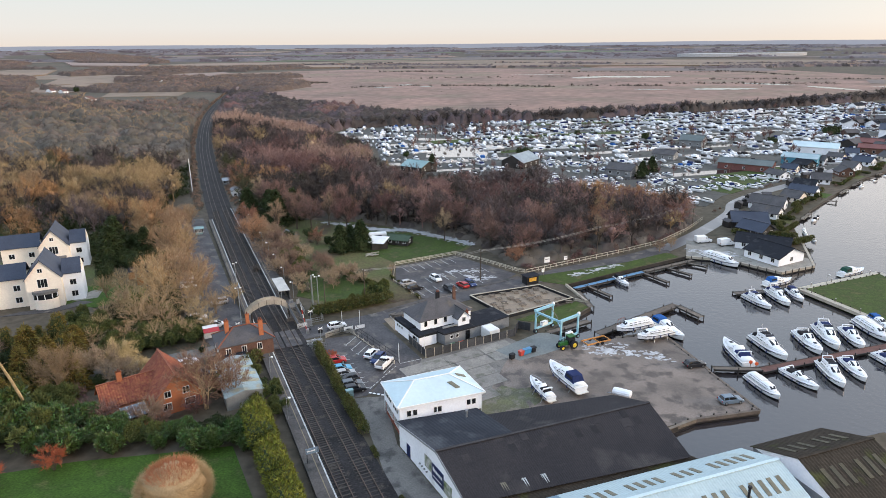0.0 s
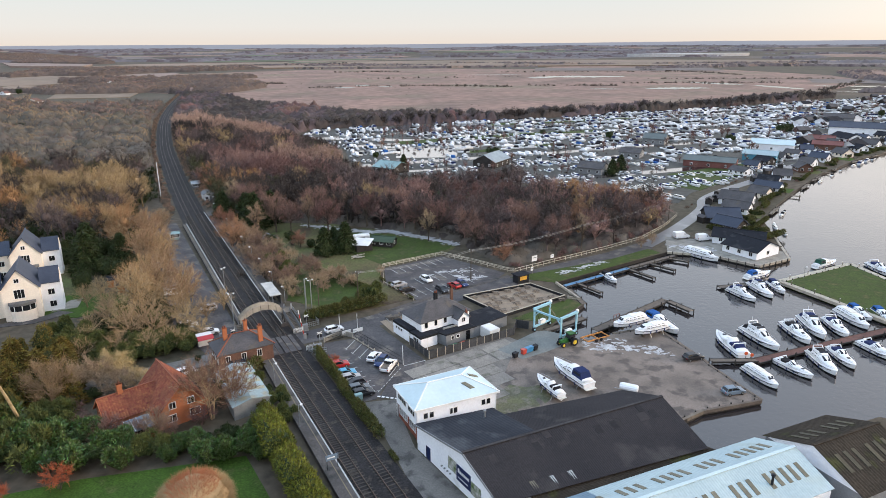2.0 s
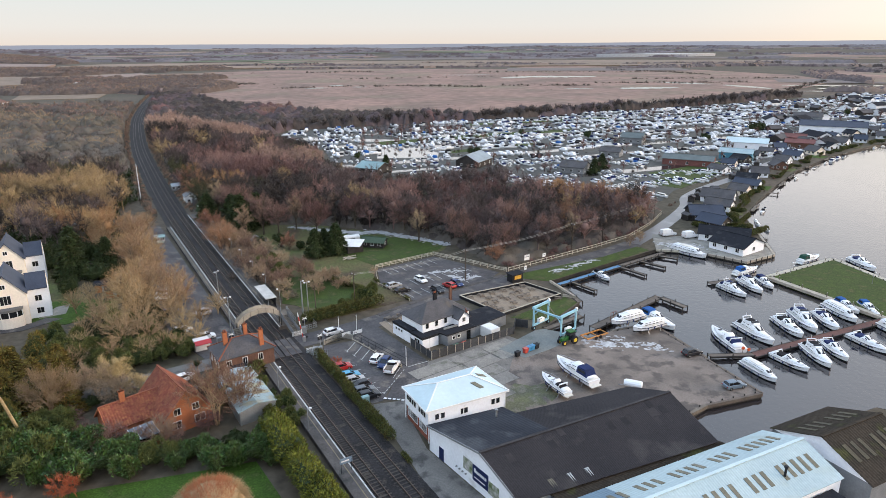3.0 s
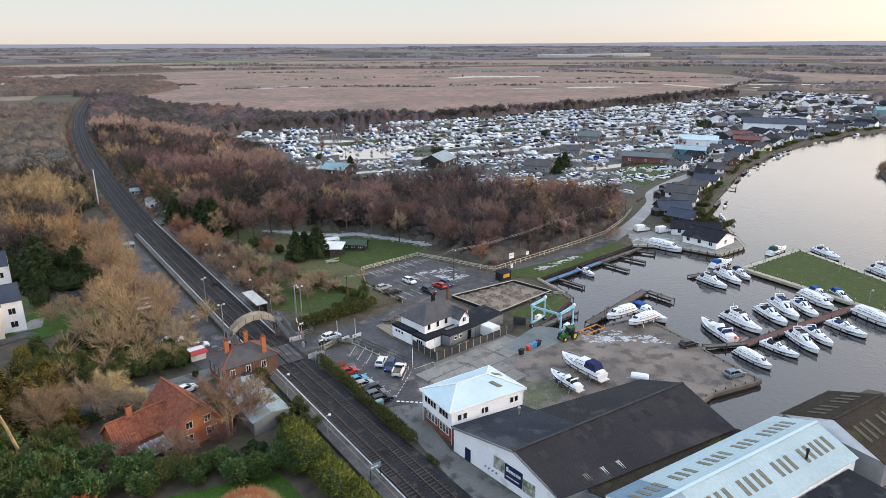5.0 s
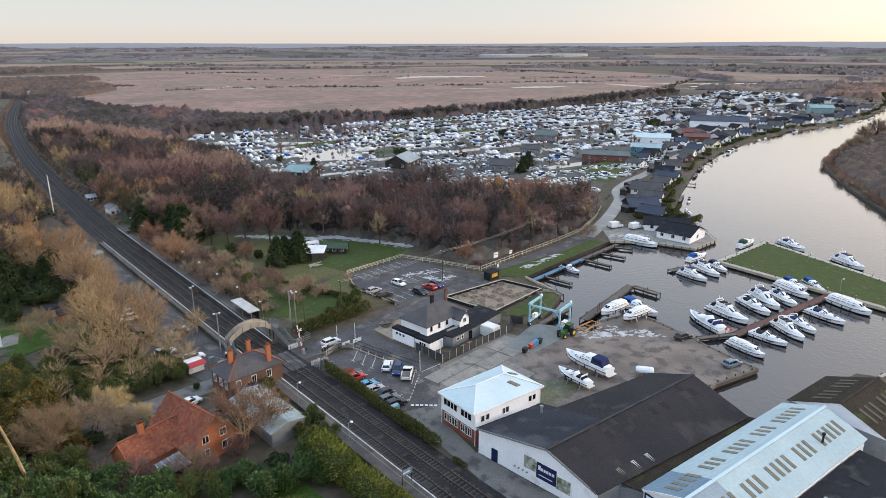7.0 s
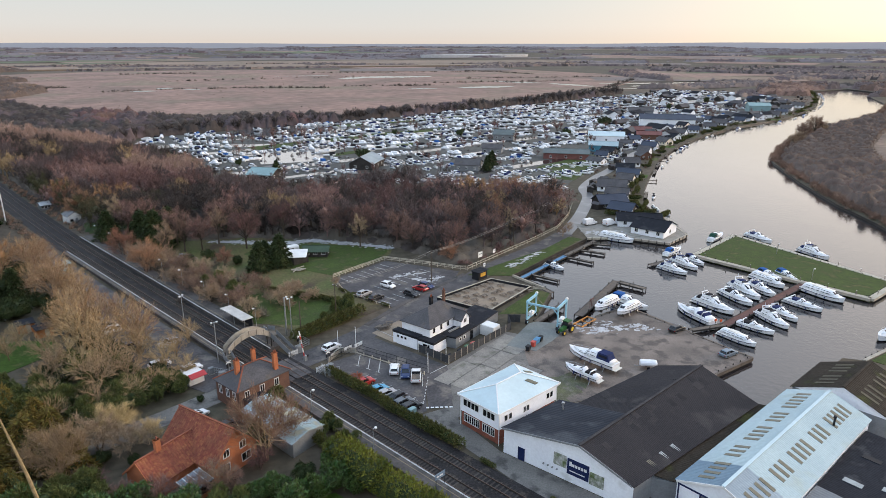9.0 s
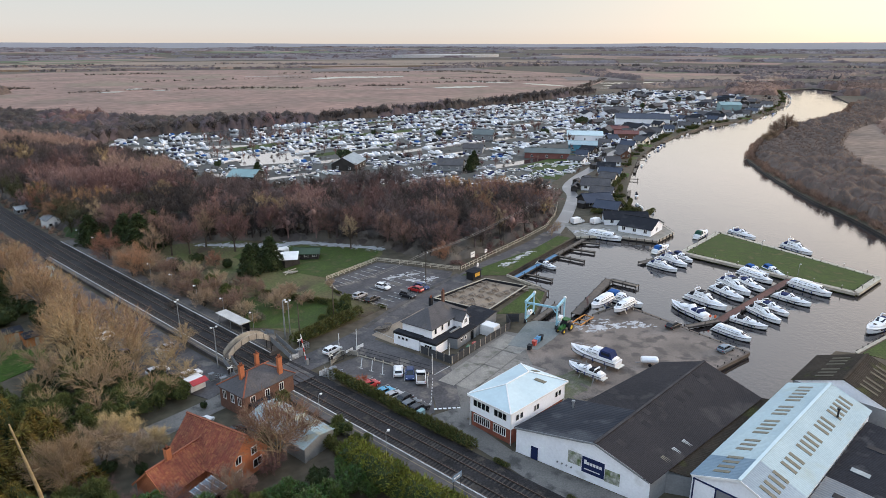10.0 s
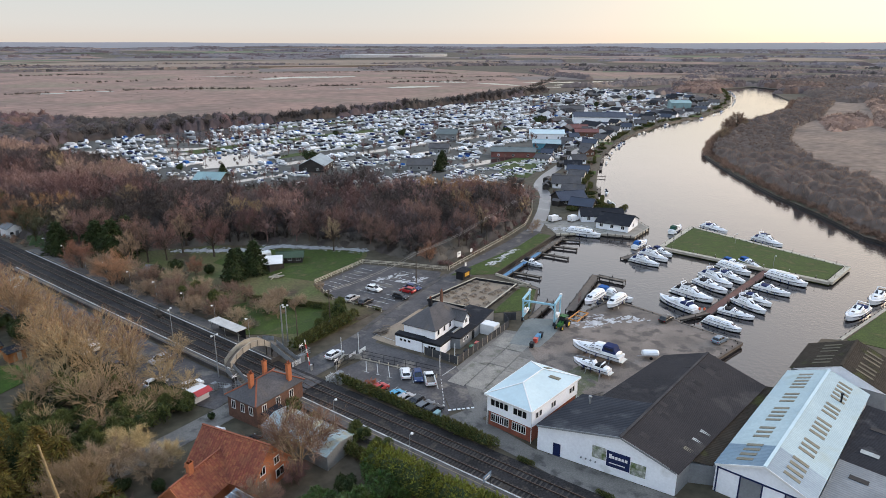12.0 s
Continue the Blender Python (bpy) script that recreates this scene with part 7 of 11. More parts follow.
dk = Shape()
for k in range(len(arch) - 1):
    a0, z0 = arch[k]
    a1, z1 = arch[k + 1]
    dk.hull([rail(BR_S - .85, a0, z0 - .4), rail(BR_S + .85, a0, z0 - .4), rail(BR_S + .85, a1, z1 - .4), rail(BR_S - .85, a1, z1 - .4)], [rail(BR_S - .85, a0, z0 - .3), rail(BR_S + .85, a0, z0 - .3), rail(BR_S + .85, a1, z1 - .3), rail(BR_S - .85, a1, z1 - .3)])
part("deck", dk, WOOD, bridge)
for a in (-2.7, -1.6, 6.6, 8.0):
    for o in (-.8, .8):
        part("column", Shape().tube(rail(BR_S + o, a, 0), rail(BR_S + o, a, 2.4 if a < -2 else 3.2 if a < 0 else 3.1), .12), PILE, bridge)


def stair(s0, o0, z0, s1, o1, z1, w=1.5):
    a, b = rail(s0, o0, z0), rail(s1, o1, z1)
    d = Vector(((b - a).x, (b - a).y, 0)).normalized()
    sd = Vector((d.y, -d.x, 0)) * w / 2
    n = max(4, int((z1 - z0) / 0.19))
    st = part("stair", Shape().beam(a - Vector((0, 0, .16)), b - Vector((0, 0, .16)), .3, .12), WOOD, bridge)
    for k in range(n):
        p, q = a.lerp(b, k / n), a.lerp(b, (k + 1) / n)
        part("tread", Shape().prism([(v.x, v.y) for v in (p - sd, p + sd, q + sd, q - sd)], q.z - .06, q.z), WOOD, st)
    for s in (-1, 1):
        part("stair_side", Shape().hull([a + sd * s + Vector((0, 0, -.2)), b + sd * s + Vector((0, 0, -.2)), b + sd * s + Vector((0, 0, 1.0)), a + sd * s + Vector((0, 0, 1.0))],
                                        [a + sd * s * 1.06 + Vector((0, 0, -.2)), b + sd * s * 1.06 + Vector((0, 0, -.2)), b + sd * s * 1.06 + Vector((0, 0, 1.0)), a + sd * s * 1.06 + Vector((0, 0, 1.0))]), GREY, st)
    return st


stair(6.9, -3.6, 0.2, 12.4, -3.3, 2.5)
stair(7.4, 8.3, 0.3, 12.6, 7.2, 3.15)
part("landing", Shape().prism([tuple(p)[:2] for p in (rail(12.4, 6.3), rail(14.6, 6.3), rail(14.6, 8.3), rail(12.4, 8.3))], 3.1, 3.2), WOOD, bridge)
stair(20.6, 9.7, 0.9, 14.6, 7.9, 3.15)

# -- lamps, poles, signals --
def lamp_post(x, y, h, label="tall grey steel lamp post with twin heads", heads=2, yaw=0.0, base=0.0, thick=0.09):
    lp = thing("lamp_post", label, "lamp post", pose(x, y, base, 0, 0, yaw))
    part("pole", Shape().tube((0, 0, -.05), (0, 0, h), thick, thick * .7, 8), STEEL, lp)
    part("arm", Shape().beam((-.5 if heads > 1 else 0, 0, h), (.5, 0, h), .08, .08), STEEL, lp)
    for k in range(heads):
        part("lamp_head", Shape().tube((.55 * (1 if k else -1) if heads > 1 else .5, 0, h - .1), (.55 * (1 if k else -1) if heads > 1 else .5, 0, h + .12), .19, .24, 8), WHITE, lp)
    return lp


lamp_post(-31.2, 143.6, 8.6, yaw=10, thick=.2, heads=1, label="thick grey lamp column with a round head")
lamp_post(-30.0, 144.3, 8.0, yaw=30, thick=.14)
lamp_post(-45.8, 135.4, 8.6, yaw=20, thick=.12)
m_pole = thing("radio_mast", "tall slim white mast beside the railway", "mast")
part("mast", Shape().tube((-107.5, 274, 0), (-107.5, 274, 14.2), .22, .14, 8), WHITE, m_pole)
lamp_post(-51.4, 151.5, 9.0, "steel catenary style lamp post with a square bracket", 2, 60)
for k in range(9):
    p = rail(24 + k * 12, 9.8 + k * .08)
    lamp_post(p.x, p.y, 4.2, "short platform lamp post with a white head", 1, 200, 0.85, .05)
for k in range(2):
    p = rail(-30 + k * 16, -2.3)
    lamp_post(p.x, p.y, 4.0, "slim platform lamp post", 1, 20, 0.85, .05)
for p in ((-22.6, 132.2), (-18.8, 132.6), (-9.1, 116.0), (-4.2, 118.9)):
    po = thing("post", "slim white steel post beside the car park", "post", pose(*p, 0))
    part("pole", Shape().tube((0, 0, 0), (0, 0, 4.2), .07, .06), WHITE, po)
    part("cap", Shape().tube((0, 0, 4.2), (0, 0, 4.3), .1), STEEL, po)


def power_pole(x, y, h=8.5, arm=True, yaw=0):
    pp = thing("utility_pole", "brown wooden utility pole with insulators", "utility pole", pose(x, y, 0, 0, 0, yaw))
    part("pole", Shape().tube((0, 0, -.2), (0, 0, h), .14, .10, 8), BARK, pp)
    if arm:
        part("crossarm", Shape().beam((-.8, 0, h - .4), (.8, 0, h - .4), .1, .12), BARK, pp)
        for k in (-.6, 0, .6):
            part("insulator", Shape().tube((k, 0, h - .34), (k, 0, h - .12), .05), WHITE, pp)
    return pp


POLES = [(-19.4, 147.8), (9.4, 162.5), (45.0, 184.0), (84, 214)]
for k, p in enumerate(POLES):
    power_pole(*p, yaw=125)
power_pole(-28.2, 143.2, 7.5, False)
wires = thing("power_line", "slack overhead cables strung between wooden poles", "overhead cable")
CABLE = mat("grey_cable", (0.30, 0.28, 0.25), (0.25, 0.23, 0.2), rough=0.5)
for a, b in zip(POLES[:-1], POLES[1:]):
    for o in (-.3, .3):
        pa, pb = Vector((*a, 8.3)) + Vector((o, -o, 0)), Vector((*b, 8.3)) + Vector((o, -o, 0))
        sag = [pa.lerp(pb, k / 10) - Vector((0, 0, .036 * k * (10 - k))) for k in range(11)]
        side = Vector((pa.y - pb.y, pb.x - pa.x, 0)).normalized() * .055
        part("cable", Shape().loft([[q - side, q - Vector((0, 0, .035)), q + side, q + Vector((0, 0, .035))] for q in sag]), CABLE, wires)

# level crossing: barriers, panels
for s, o, turn in ((-2.6, -3.0, 24), (3.8, 8.6, 204)):
    br = thing("crossing_barrier", "raised red and white level crossing barrier", "level crossing barrier", pose(*rail(s, o), 0, 0, turn))
    part("pedestal", Shape().box(0, 0, 0, .6, .5, 1.2), STEEL, br)
    part("counterweight", Shape().box(-.5, 0, .8, .5, .2, 1.2), DARKTRIM, br)
    for k in range(6):
        part("arm_section", Shape().beam((.2 + k * .14, 0, 1.1 + k * .95), (.34 + k * .14, 0, 2.05 + k * .95), .12, .16), WHITE if k % 2 else mat("barrier_red", (0.5, 0.05, 0.04)), br)
for o in (-1.85 + 2.9, 1.85 + 2.9):
    cp = thing("crossing_panel", "dark rubber panels of a level crossing", "level crossing", kind="structure")
    for a, b in ((-.6, .6), (-1.7, -.84), (.84, 1.7)):
        part("panel", Shape().prism([tuple(p)[:2] for p in (rail(-1.5, o + a), rail(-1.5, o + b), rail(6.8, o + b), rail(6.8, o + a))], 0.05, .335), ASPHALT, cp)
for s0, o0, o1 in ((-1.9, -3.4, 9.0), (7.4, -4.0, 9.2)):
    ln = [rail(s0, o0), rail(s0, -.6)]
    for a, b in ((rail(s0, o0), rail(s0, -.4)), (rail(s0, 7.2), rail(s0, o1))):
        fe = thing("crossing_fence", "white wooden picket fence at the level crossing", "fence")
        n = 10
        for k in range(n):
            p = a.lerp(b, k / (n - 1))
            part("picket", Shape().box(p.x, p.y, 0, .09, .05, 1.2, 24), WHITE, fe)
        for z in (.4, .9):
            part("rail", Shape().beam(a + Vector((0, 0, z)), b + Vector((0, 0, z)), .05, .1), WHITE, fe)
# grey railings, gates and signals round the crossing
def railing(a, b, h=1.1, gap=.45, label="grey steel railing beside the level crossing", material=None):
    fe = thing("railing", label, "railing")
    a, b = Vector(a), Vector(b)
    n = max(2, int((b - a).length / gap))
    for k in range(n + 1):
        p = a.lerp(b, k / n)
        part("upright", Shape().beam(p, p + Vector((0, 0, h)), .05, .05), material or STEEL, fe)
    for z in (.15, h * .55, h):
        part("rail", Shape().beam(a + Vector((0, 0, z)), b + Vector((0, 0, z)), .06, .07), material or STEEL, fe)
    return fe


for a, b in ((rail(-2.6, 7.4), rail(-4.6, 10.6)), (rail(-1.2, 9.0), rail(-4.2, 7.6)), (rail(-2.0, 10.4), rail(-2.4, 7.6)), (rail(9.0, 9.0), rail(9.4, 13.5)), (rail(9.4, 13.5), rail(14.5, 13.5)), (rail(14.5, 10.4), rail(22.5, 10.6)), (rail(7.6, -4.0), rail(13.0, -6.6)), (rail(6.6, -3.2), rail(5.4, -7.2))):
    railing(a, b)
for s0, o, yaw in ((-1.6, 10.2, 24), (-2.4, -4.2, 204), (8.4, 10.4, 24), (8.2, -5.2, 204)):
    sg = thing("crossing_signal", "level crossing signal with twin lamps on a grey post", "signal", pose(*rail(s0, o), 0, 0, yaw))
    part("post", Shape().tube((0, 0, 0), (0, 0, 3.2), .07, .06, 8), STEEL, sg)
    part("backboard", Shape().box(0, 0, 2.2, .95, .05, 3.0), DARKTRIM, sg)
    for dx in (-.28, .28):
        part("lamp_hood", Shape().tube((dx, -.02, 2.45), (dx, -.22, 2.45), .13, n=10), DARKTRIM, sg)
    part("cross_board", Shape().beam((-.5, -.06, 3.0), (.5, -.06, 3.5), .05, .14).beam((-.5, -.08, 3.5), (.5, -.08, 3.0), .05, .14), WHITE, sg)
for s0, o, w, d, h in ((7.8, 9.9, 1.1, .6, 1.5), (-3.4, 9.2, 1.4, .7, 1.6), (-4.6, 8.6, .8, .6, 1.2), (12.0, -7.0, .9, .6, 1.4), (9.2, -6.2, 1.2, .7, 1.3)):
    cb = thing("equipment_cabinet", "grey steel railway equipment cabinet on a base", "cabinet", pose(*rail(s0, o), 0, 0, 24))
    part("body", Shape().box(0, 0, .12, w, d, h), STEEL, cb)
    part("base", Shape().box(0, 0, 0, w + .16, d + .16, .12), CONCRETE, cb)
    part("roof", Shape().box(0, 0, h, w + .12, d + .12, h + .07), GREY, cb)
    part("door", Shape().box(0, -d / 2 - .012, .2, w * .86, .024, h - .08), GREY, cb)
for s0, o in ((150, 12.4),):
    hu = thing("relay_hut", "pale grey lineside relay hut with a pitched roof", "hut", pose(*rail(s0, o), 0, 0, 24))
    part("wall", Shape().box(0, 0, 0, 4.2, 6.0, 2.9), WHITE, hu)
    for sx in (-1, 1):
        part("roof_slope", Shape().hull([(sx * 2.4, -3.2, 2.8), (sx * 2.4, 3.2, 2.8), (0, 3.2, 4.2), (0, -3.2, 4.2)], [(sx * 2.4, -3.2, 2.92), (sx * 2.4, 3.2, 2.92), (0, 3.2, 4.34), (0, -3.2, 4.34)]), GREY, hu)
    part("gable", Shape().hull([(-2.1, -3.0, 2.9), (2.1, -3.0, 2.9), (0, -3.0, 4.15)], [(-2.1, 3.0, 2.9), (2.1, 3.0, 2.9), (0, 3.0, 4.15)]), WHITE, hu)
    part("door", Shape().box(.6, -3.02, .05, .9, .05, 2.1), GREY, hu)
    part("window", Shape().box(-1.0, -3.02, 1.1, 1.0, .05, 1.9), GLASS, hu)
# orange timber summer houses behind the garden lawn
patch("garden_lawn", [(-96, 148.5), (-84, 145.5), (-75.5, 152.5), (-77, 158.5), (-84, 161), (-94, 160)], .11, GRASS, "small garden lawn behind the trees", "lawn")
for x, y, yaw in ((-83.6, 166.6, 18), (-79.6, 162.6, 24)):
    sh_ = thing("garden_shed", "orange timber garden shed with a shallow roof", "shed", pose(x, y, 0, 0, 0, yaw))
    part("wall", Shape().box(0, 0, 0, 3.2, 2.6, 2.0), mat("orange_timber", (0.42, 0.16, 0.06), (0.34, 0.13, 0.055), scale=.6, fine=6), sh_)
    part("roof", Shape().hull([(-1.8, -1.6, 2.0), (1.8, -1.6, 2.0), (1.8, 1.5, 2.3), (-1.8, 1.5, 2.3)], [(-1.8, -1.6, 2.1), (1.8, -1.6, 2.1), (1.8, 1.5, 2.4), (-1.8, 1.5, 2.4)]), FLATROOF, sh_)
    part("door", Shape().box(.4, -1.32, .05, .8, .04, 1.8), PALEWOOD, sh_)
sig = thing("platform_sign", "blue platform sign board on two posts", "sign", pose(*rail(-43, -1.2, .9), 0, 0, 24))
part("board", Shape().box(0, 0, 1.5, 1.9, .08, 2.4), mat("sign_blue_grey", (0.20, 0.27, 0.34), (0.16, 0.21, 0.27)), sig)
for k in (-.8, .8):
    part("post", Shape().tube((k, 0, 0), (k, 0, 2.4), .05), DARKTRIM, sig)
for k, (dx, s) in enumerate(((-.5, .5), (.15, .6))):
    part("marking", Shape().box(dx, -.05, 1.85, s, .02, 2.05), WHITE, sig)

# -- boat hoist --
hoist = thing("boat_hoist", "pale blue wheeled travelling boat hoist over the dock", "boat hoist", pose(23.7, 127.9, 0.09, 0, 0, -52))
HBLUE = mat("pale_blue_enamel", (0.30, 0.52, 0.62), (0.24, 0.44, 0.54), rough=0.45, scale=0.6, fine=4, vary=0.12)
for sx in (-1, 1):
    for sy in (-1, 1):
        part("leg", Shape().beam((sx * 3.6, sy * 2.6, .7), (sx * 3.6, sy * 2.6, 5.2), .3, .34), HBLUE, hoist)
        wh = part("wheel", Shape().tube((sx * 3.6 - .25, sy * 2.6, .5), (sx * 3.6 + .25, sy * 2.6, .5), .5, n=14), DARKTRIM, hoist)
        part("hub", Shape().tube((sx * 3.6 - .28, sy * 2.6, .5), (sx * 3.6 + .28, sy * 2.6, .5), .2, n=10), HBLUE, wh)
    part("side_beam", Shape().beam((sx * 3.6, -3.0, 5.3), (sx * 3.6, 3.0, 5.3), .4, .5), HBLUE, hoist)
    part("lower_beam", Shape().beam((sx * 3.6, -2.6, 1.1), (sx * 3.6, 2.6, 1.1), .3, .4), HBLUE, hoist)
    part("winch", Shape().box(sx * 3.6, 0, 1.3, .8, 1.6, 2.1), WHITE, hoist)
    for y in (-1.4, 1.4):
        part("sling", Shape().beam((sx * 3.0, y, 5.1), (sx * .9, y, 3.2), .18, .03), WOOD, hoist)
part("cross_beam", Shape().beam((-3.6, -2.6, 5.0), (3.6, -2.6, 5.0), .3, .4), HBLUE, hoist)
for sx in (-1, 1):
    part("brace", Shape().beam((sx * 3.6, -2.6, 3.6), (sx * 2.4, -2.6, 4.9), .16, .18), HBLUE, hoist)
    part("sheave", Shape().tube((sx * 3.6, 2.5, 5.6), (sx * 3.6, 2.9, 5.6), .32, n=10), WHITE, hoist)
    part("hose", Shape().tube((sx * 3.3, -2.5, 4.8), (sx * 2.9, -1.5, 2.4), .05).tube((sx * 2.9, -1.5, 2.4), (sx * 3.4, .2, 2.0), .05), DARKTRIM, hoist)

# -- tractor --
TGREEN = mat("tractor_green", (0.03, 0.12, 0.03), (0.025, 0.09, 0.025), rough=0.4)
TYELLOW = mat("rim_yellow", (0.62, 0.45, 0.05), (0.5, 0.36, 0.04), rough=0.45)
trac = thing("tractor", "green farm tractor with yellow wheel rims", "tractor", pose(25.2, 122.2, .06, 0, 0, 205))
part("bonnet", Shape().hull([(0.3, -.45, .8), (2.2, -.38, .8), (2.2, .38, .8), (.3, .45, .8)], [(.3, -.4, 1.6), (2.15, -.32, 1.45), (2.15, .32, 1.45), (.3, .4, 1.6)]), TGREEN, trac)
cabp = part("cab", Shape().hull([(-1.3, -.75, 1.0), (.3, -.75, 1.0), (.3, .75, 1.0), (-1.3, .75, 1.0)], [(-1.15, -.65, 2.5), (.15, -.65, 2.5), (.15, .65, 2.5), (-1.15, .65, 2.5)]), GLASS, trac, "glazed cab")
part("cab_roof", Shape().box(-.5, 0, 2.5, 1.6, 1.5, 2.65), TGREEN, cabp)
for x, r, w, y in ((-.8, .85, .5, .95), (1.8, .55, .35, .75)):
    for s in (-1, 1):
        wh = part("wheel", Shape().tube((x, s * y - w / 2, r), (x, s * y + w / 2, r), r, n=18), DARKTRIM, trac)
        part("rim", Shape().tube((x, s * y - w / 2 - .02, r), (x, s * y + w / 2 + .02, r), r * .55, n=14), TYELLOW, wh)
part("exhaust", Shape().tube((1.2, .3, 1.5), (1.2, .3, 2.6), .05), DARKTRIM, trac)
ORANGE = mat("orange_steel", (0.50, 0.22, 0.06), (0.40, 0.18, 0.06), rough=0.5)
trail = thing("boat_trailer", "orange steel boat trailer frame", "boat trailer", pose(31.4, 124.2, .06, 0, 0, 25))
for y in (-1.1, 1.1):
    part("side_rail", Shape().beam((-3, y, .6), (3, y, .6), .2, .25), ORANGE, trail)
    for x in (-.6, .7):
        part("wheel", Shape().tube((x, y * 1.15 - .12, .35), (x, y * 1.15 + .12, .35), .35, n=12), DARKTRIM, trail)
for x in (-2.8, 0, 2.8):
    part("cross_rail", Shape().beam((x, -1.1, .6), (x, 1.1, .6), .16, .2), ORANGE, trail)

# -- riverside boathouse and chalets --
TILE_FAR = mat("dull_red_roof_tiles", (0.17, 0.095, 0.075), (0.13, 0.08, 0.068), scale=0.5, fine=3, vary=0.25)


def chalet(A, B, depth, eave, ridge, wall_mat, roof_mat, label, wins=2):
    ob = thing("chalet", label, "chalet")
    a, b, d, n = gable_house(ob, A, B, depth, eave, ridge, wall_mat, roof_mat, over=0.5)
    w = (b - a).length
    for k in range(wins):
        opening(ob, A, B, w * (k + .5) / wins, min(1.1, w / wins * .5), .9, min(eave - .3, 2.0))
    c = b - n * depth
    for k in range(3):
        opening(ob, b, c, depth * (k + .5) / 3, 1.0, .9, min(eave - .3, 2.0))
    c0 = a - n * depth
    for k in range(3):
        opening(ob, c0, a, depth * (k + .5) / 3, 1.0, .9, min(eave - .3, 2.0))
    return ob


# white houses among the trees beyond the western wood
for A, B, dp, ev, rg_, words in (((-389, 716), (-375, 713), 8, 5.2, 8.2, "white farmhouse among dark trees"), ((-536, 905), (-526, 901), 7, 2.6, 5.2, "white cottage with a red brown roof"), ((-512, 893), (-503, 889), 7, 2.6, 5.0, "white cottage with a red brown roof"),
                                 ((-452, 1072), (-440, 1070), 7, 4.6, 7.4, "small pale house by a far field"), ((-431, 1066), (-421, 1064), 7, 4.6, 7.2, "small pale house by a far field"), ((-415, 1064), (-407, 1062), 7, 4.4, 7.0, "small pale house by a far field")):
    house = thing("farmhouse", words, "house")
    gable_house(house, A, B, dp, ev, rg_, WALLWHITE, TILE_FAR, over=.4)
    for q in (.25, .75):
        opening(house, A, B, (Vector(B) - Vector(A)).length * q, 1.2, 1.0, 2.3)


patch("boathouse_quay", [(70.6, 181.6), (81.7, 178.2), (91.0, 167.4), (102.5, 172.6), (104.5, 178.5), (92, 190), (76, 197)], 0.1, CONCRETE, "pale concrete quay round the white boathouse", "quay")
chalet((92.3, 171.3), (102.0, 176.6), 11.0, 2.5, 4.7, WALLWHITE, FLATROOF, "white riverside boathouse with a dark shallow roof", 1)
chalet((100.2, 181.6), (104.6, 188.8), 14.5, 2.4, 4.2, WALLWHITE, FLATROOF, "long white clubhouse with a low dark roof", 2)
DARKTIMBER = mat("dark_stained_boards", (0.05, 0.045, 0.042), (0.035, 0.032, 0.03), scale=0.6, fine=5)
rng = np.random.default_rng(9)
for x, y, w, dpt, rf, wl, rid in ((103.5, 199, 10, 11, SLATEBLUE, DARKTIMBER, 4.8), (110, 213, 10, 13, SLATEBLUE, DARKTIMBER, 5.2), (118, 222.5, 8, 12, SLATE, WALLWHITE, 4.6), (127, 234, 10, 13, SLATE, WALLWHITE, 5.2), (138, 246, 8, 10, SLATE, CREAM, 4.8),
                                  (148, 256, 8, 11, SLATEBLUE, WALLWHITE, 4.6), (158, 267, 8, 10, FLATROOF, WALLWHITE, 4.5), (171, 280, 9, 10, SLATE, WALLWHITE, 5.0), (184, 294, 8, 10, SLATE, OLDBRICK, 4.8), (198, 306, 9, 10, SLATE, WALLWHITE, 5.0),
                                  (214, 319, 9, 10, SLATEBLUE, WALLWHITE, 4.8), (231, 333, 9, 11, SLATE, CREAM, 5.0), (250, 346, 9, 11, FLATROOF, WALLWHITE, 4.6), (270, 359, 9, 11, SLATE, WALLWHITE, 5.2), (292, 371, 10, 11, SLATEBLUE, WALLWHITE, 5.0),
                                  (315, 383, 9, 11, SLATE, WALLWHITE, 4.9), (340, 394, 10, 12, SLATE, WALLWHITE, 5.2), (366, 403, 10, 12, SLATEBLUE, CREAM, 5.0), (394, 412, 10, 12, SLATE, WALLWHITE, 5.0), (424, 424, 11, 12, SLATE, WALLWHITE, 5.0), (452, 440, 11, 12, SLATEBLUE, WALLWHITE, 5.0), (484, 461, 11, 12, SLATE, WALLWHITE, 5.2), (520, 482, 12, 12, SLATE, WALLWHITE, 5.2)):
    dx, dy = (0.62, 0.78) if x < 180 else (0.82, 0.57)
    ang = math.atan2(dy, dx) + rng.normal() * .4
    d = Vector((math.cos(ang), math.sin(ang)))
    n = Vector((d.y, -d.x))
    w, dpt = w * (.6 + .3 * rng.random()), dpt * (.6 + .3 * rng.random())
    c = Vector((x, y)) + n * (-2.0 + rng.normal() * 1.2)
    chalet(tuple(c - d * w / 2), tuple(c + d * w / 2), dpt, 2.4, rid - .3, wl, rf, "riverside chalet with %s roof and small garden" % ("a blue slate" if rf is SLATEBLUE else "a grey"), 2)

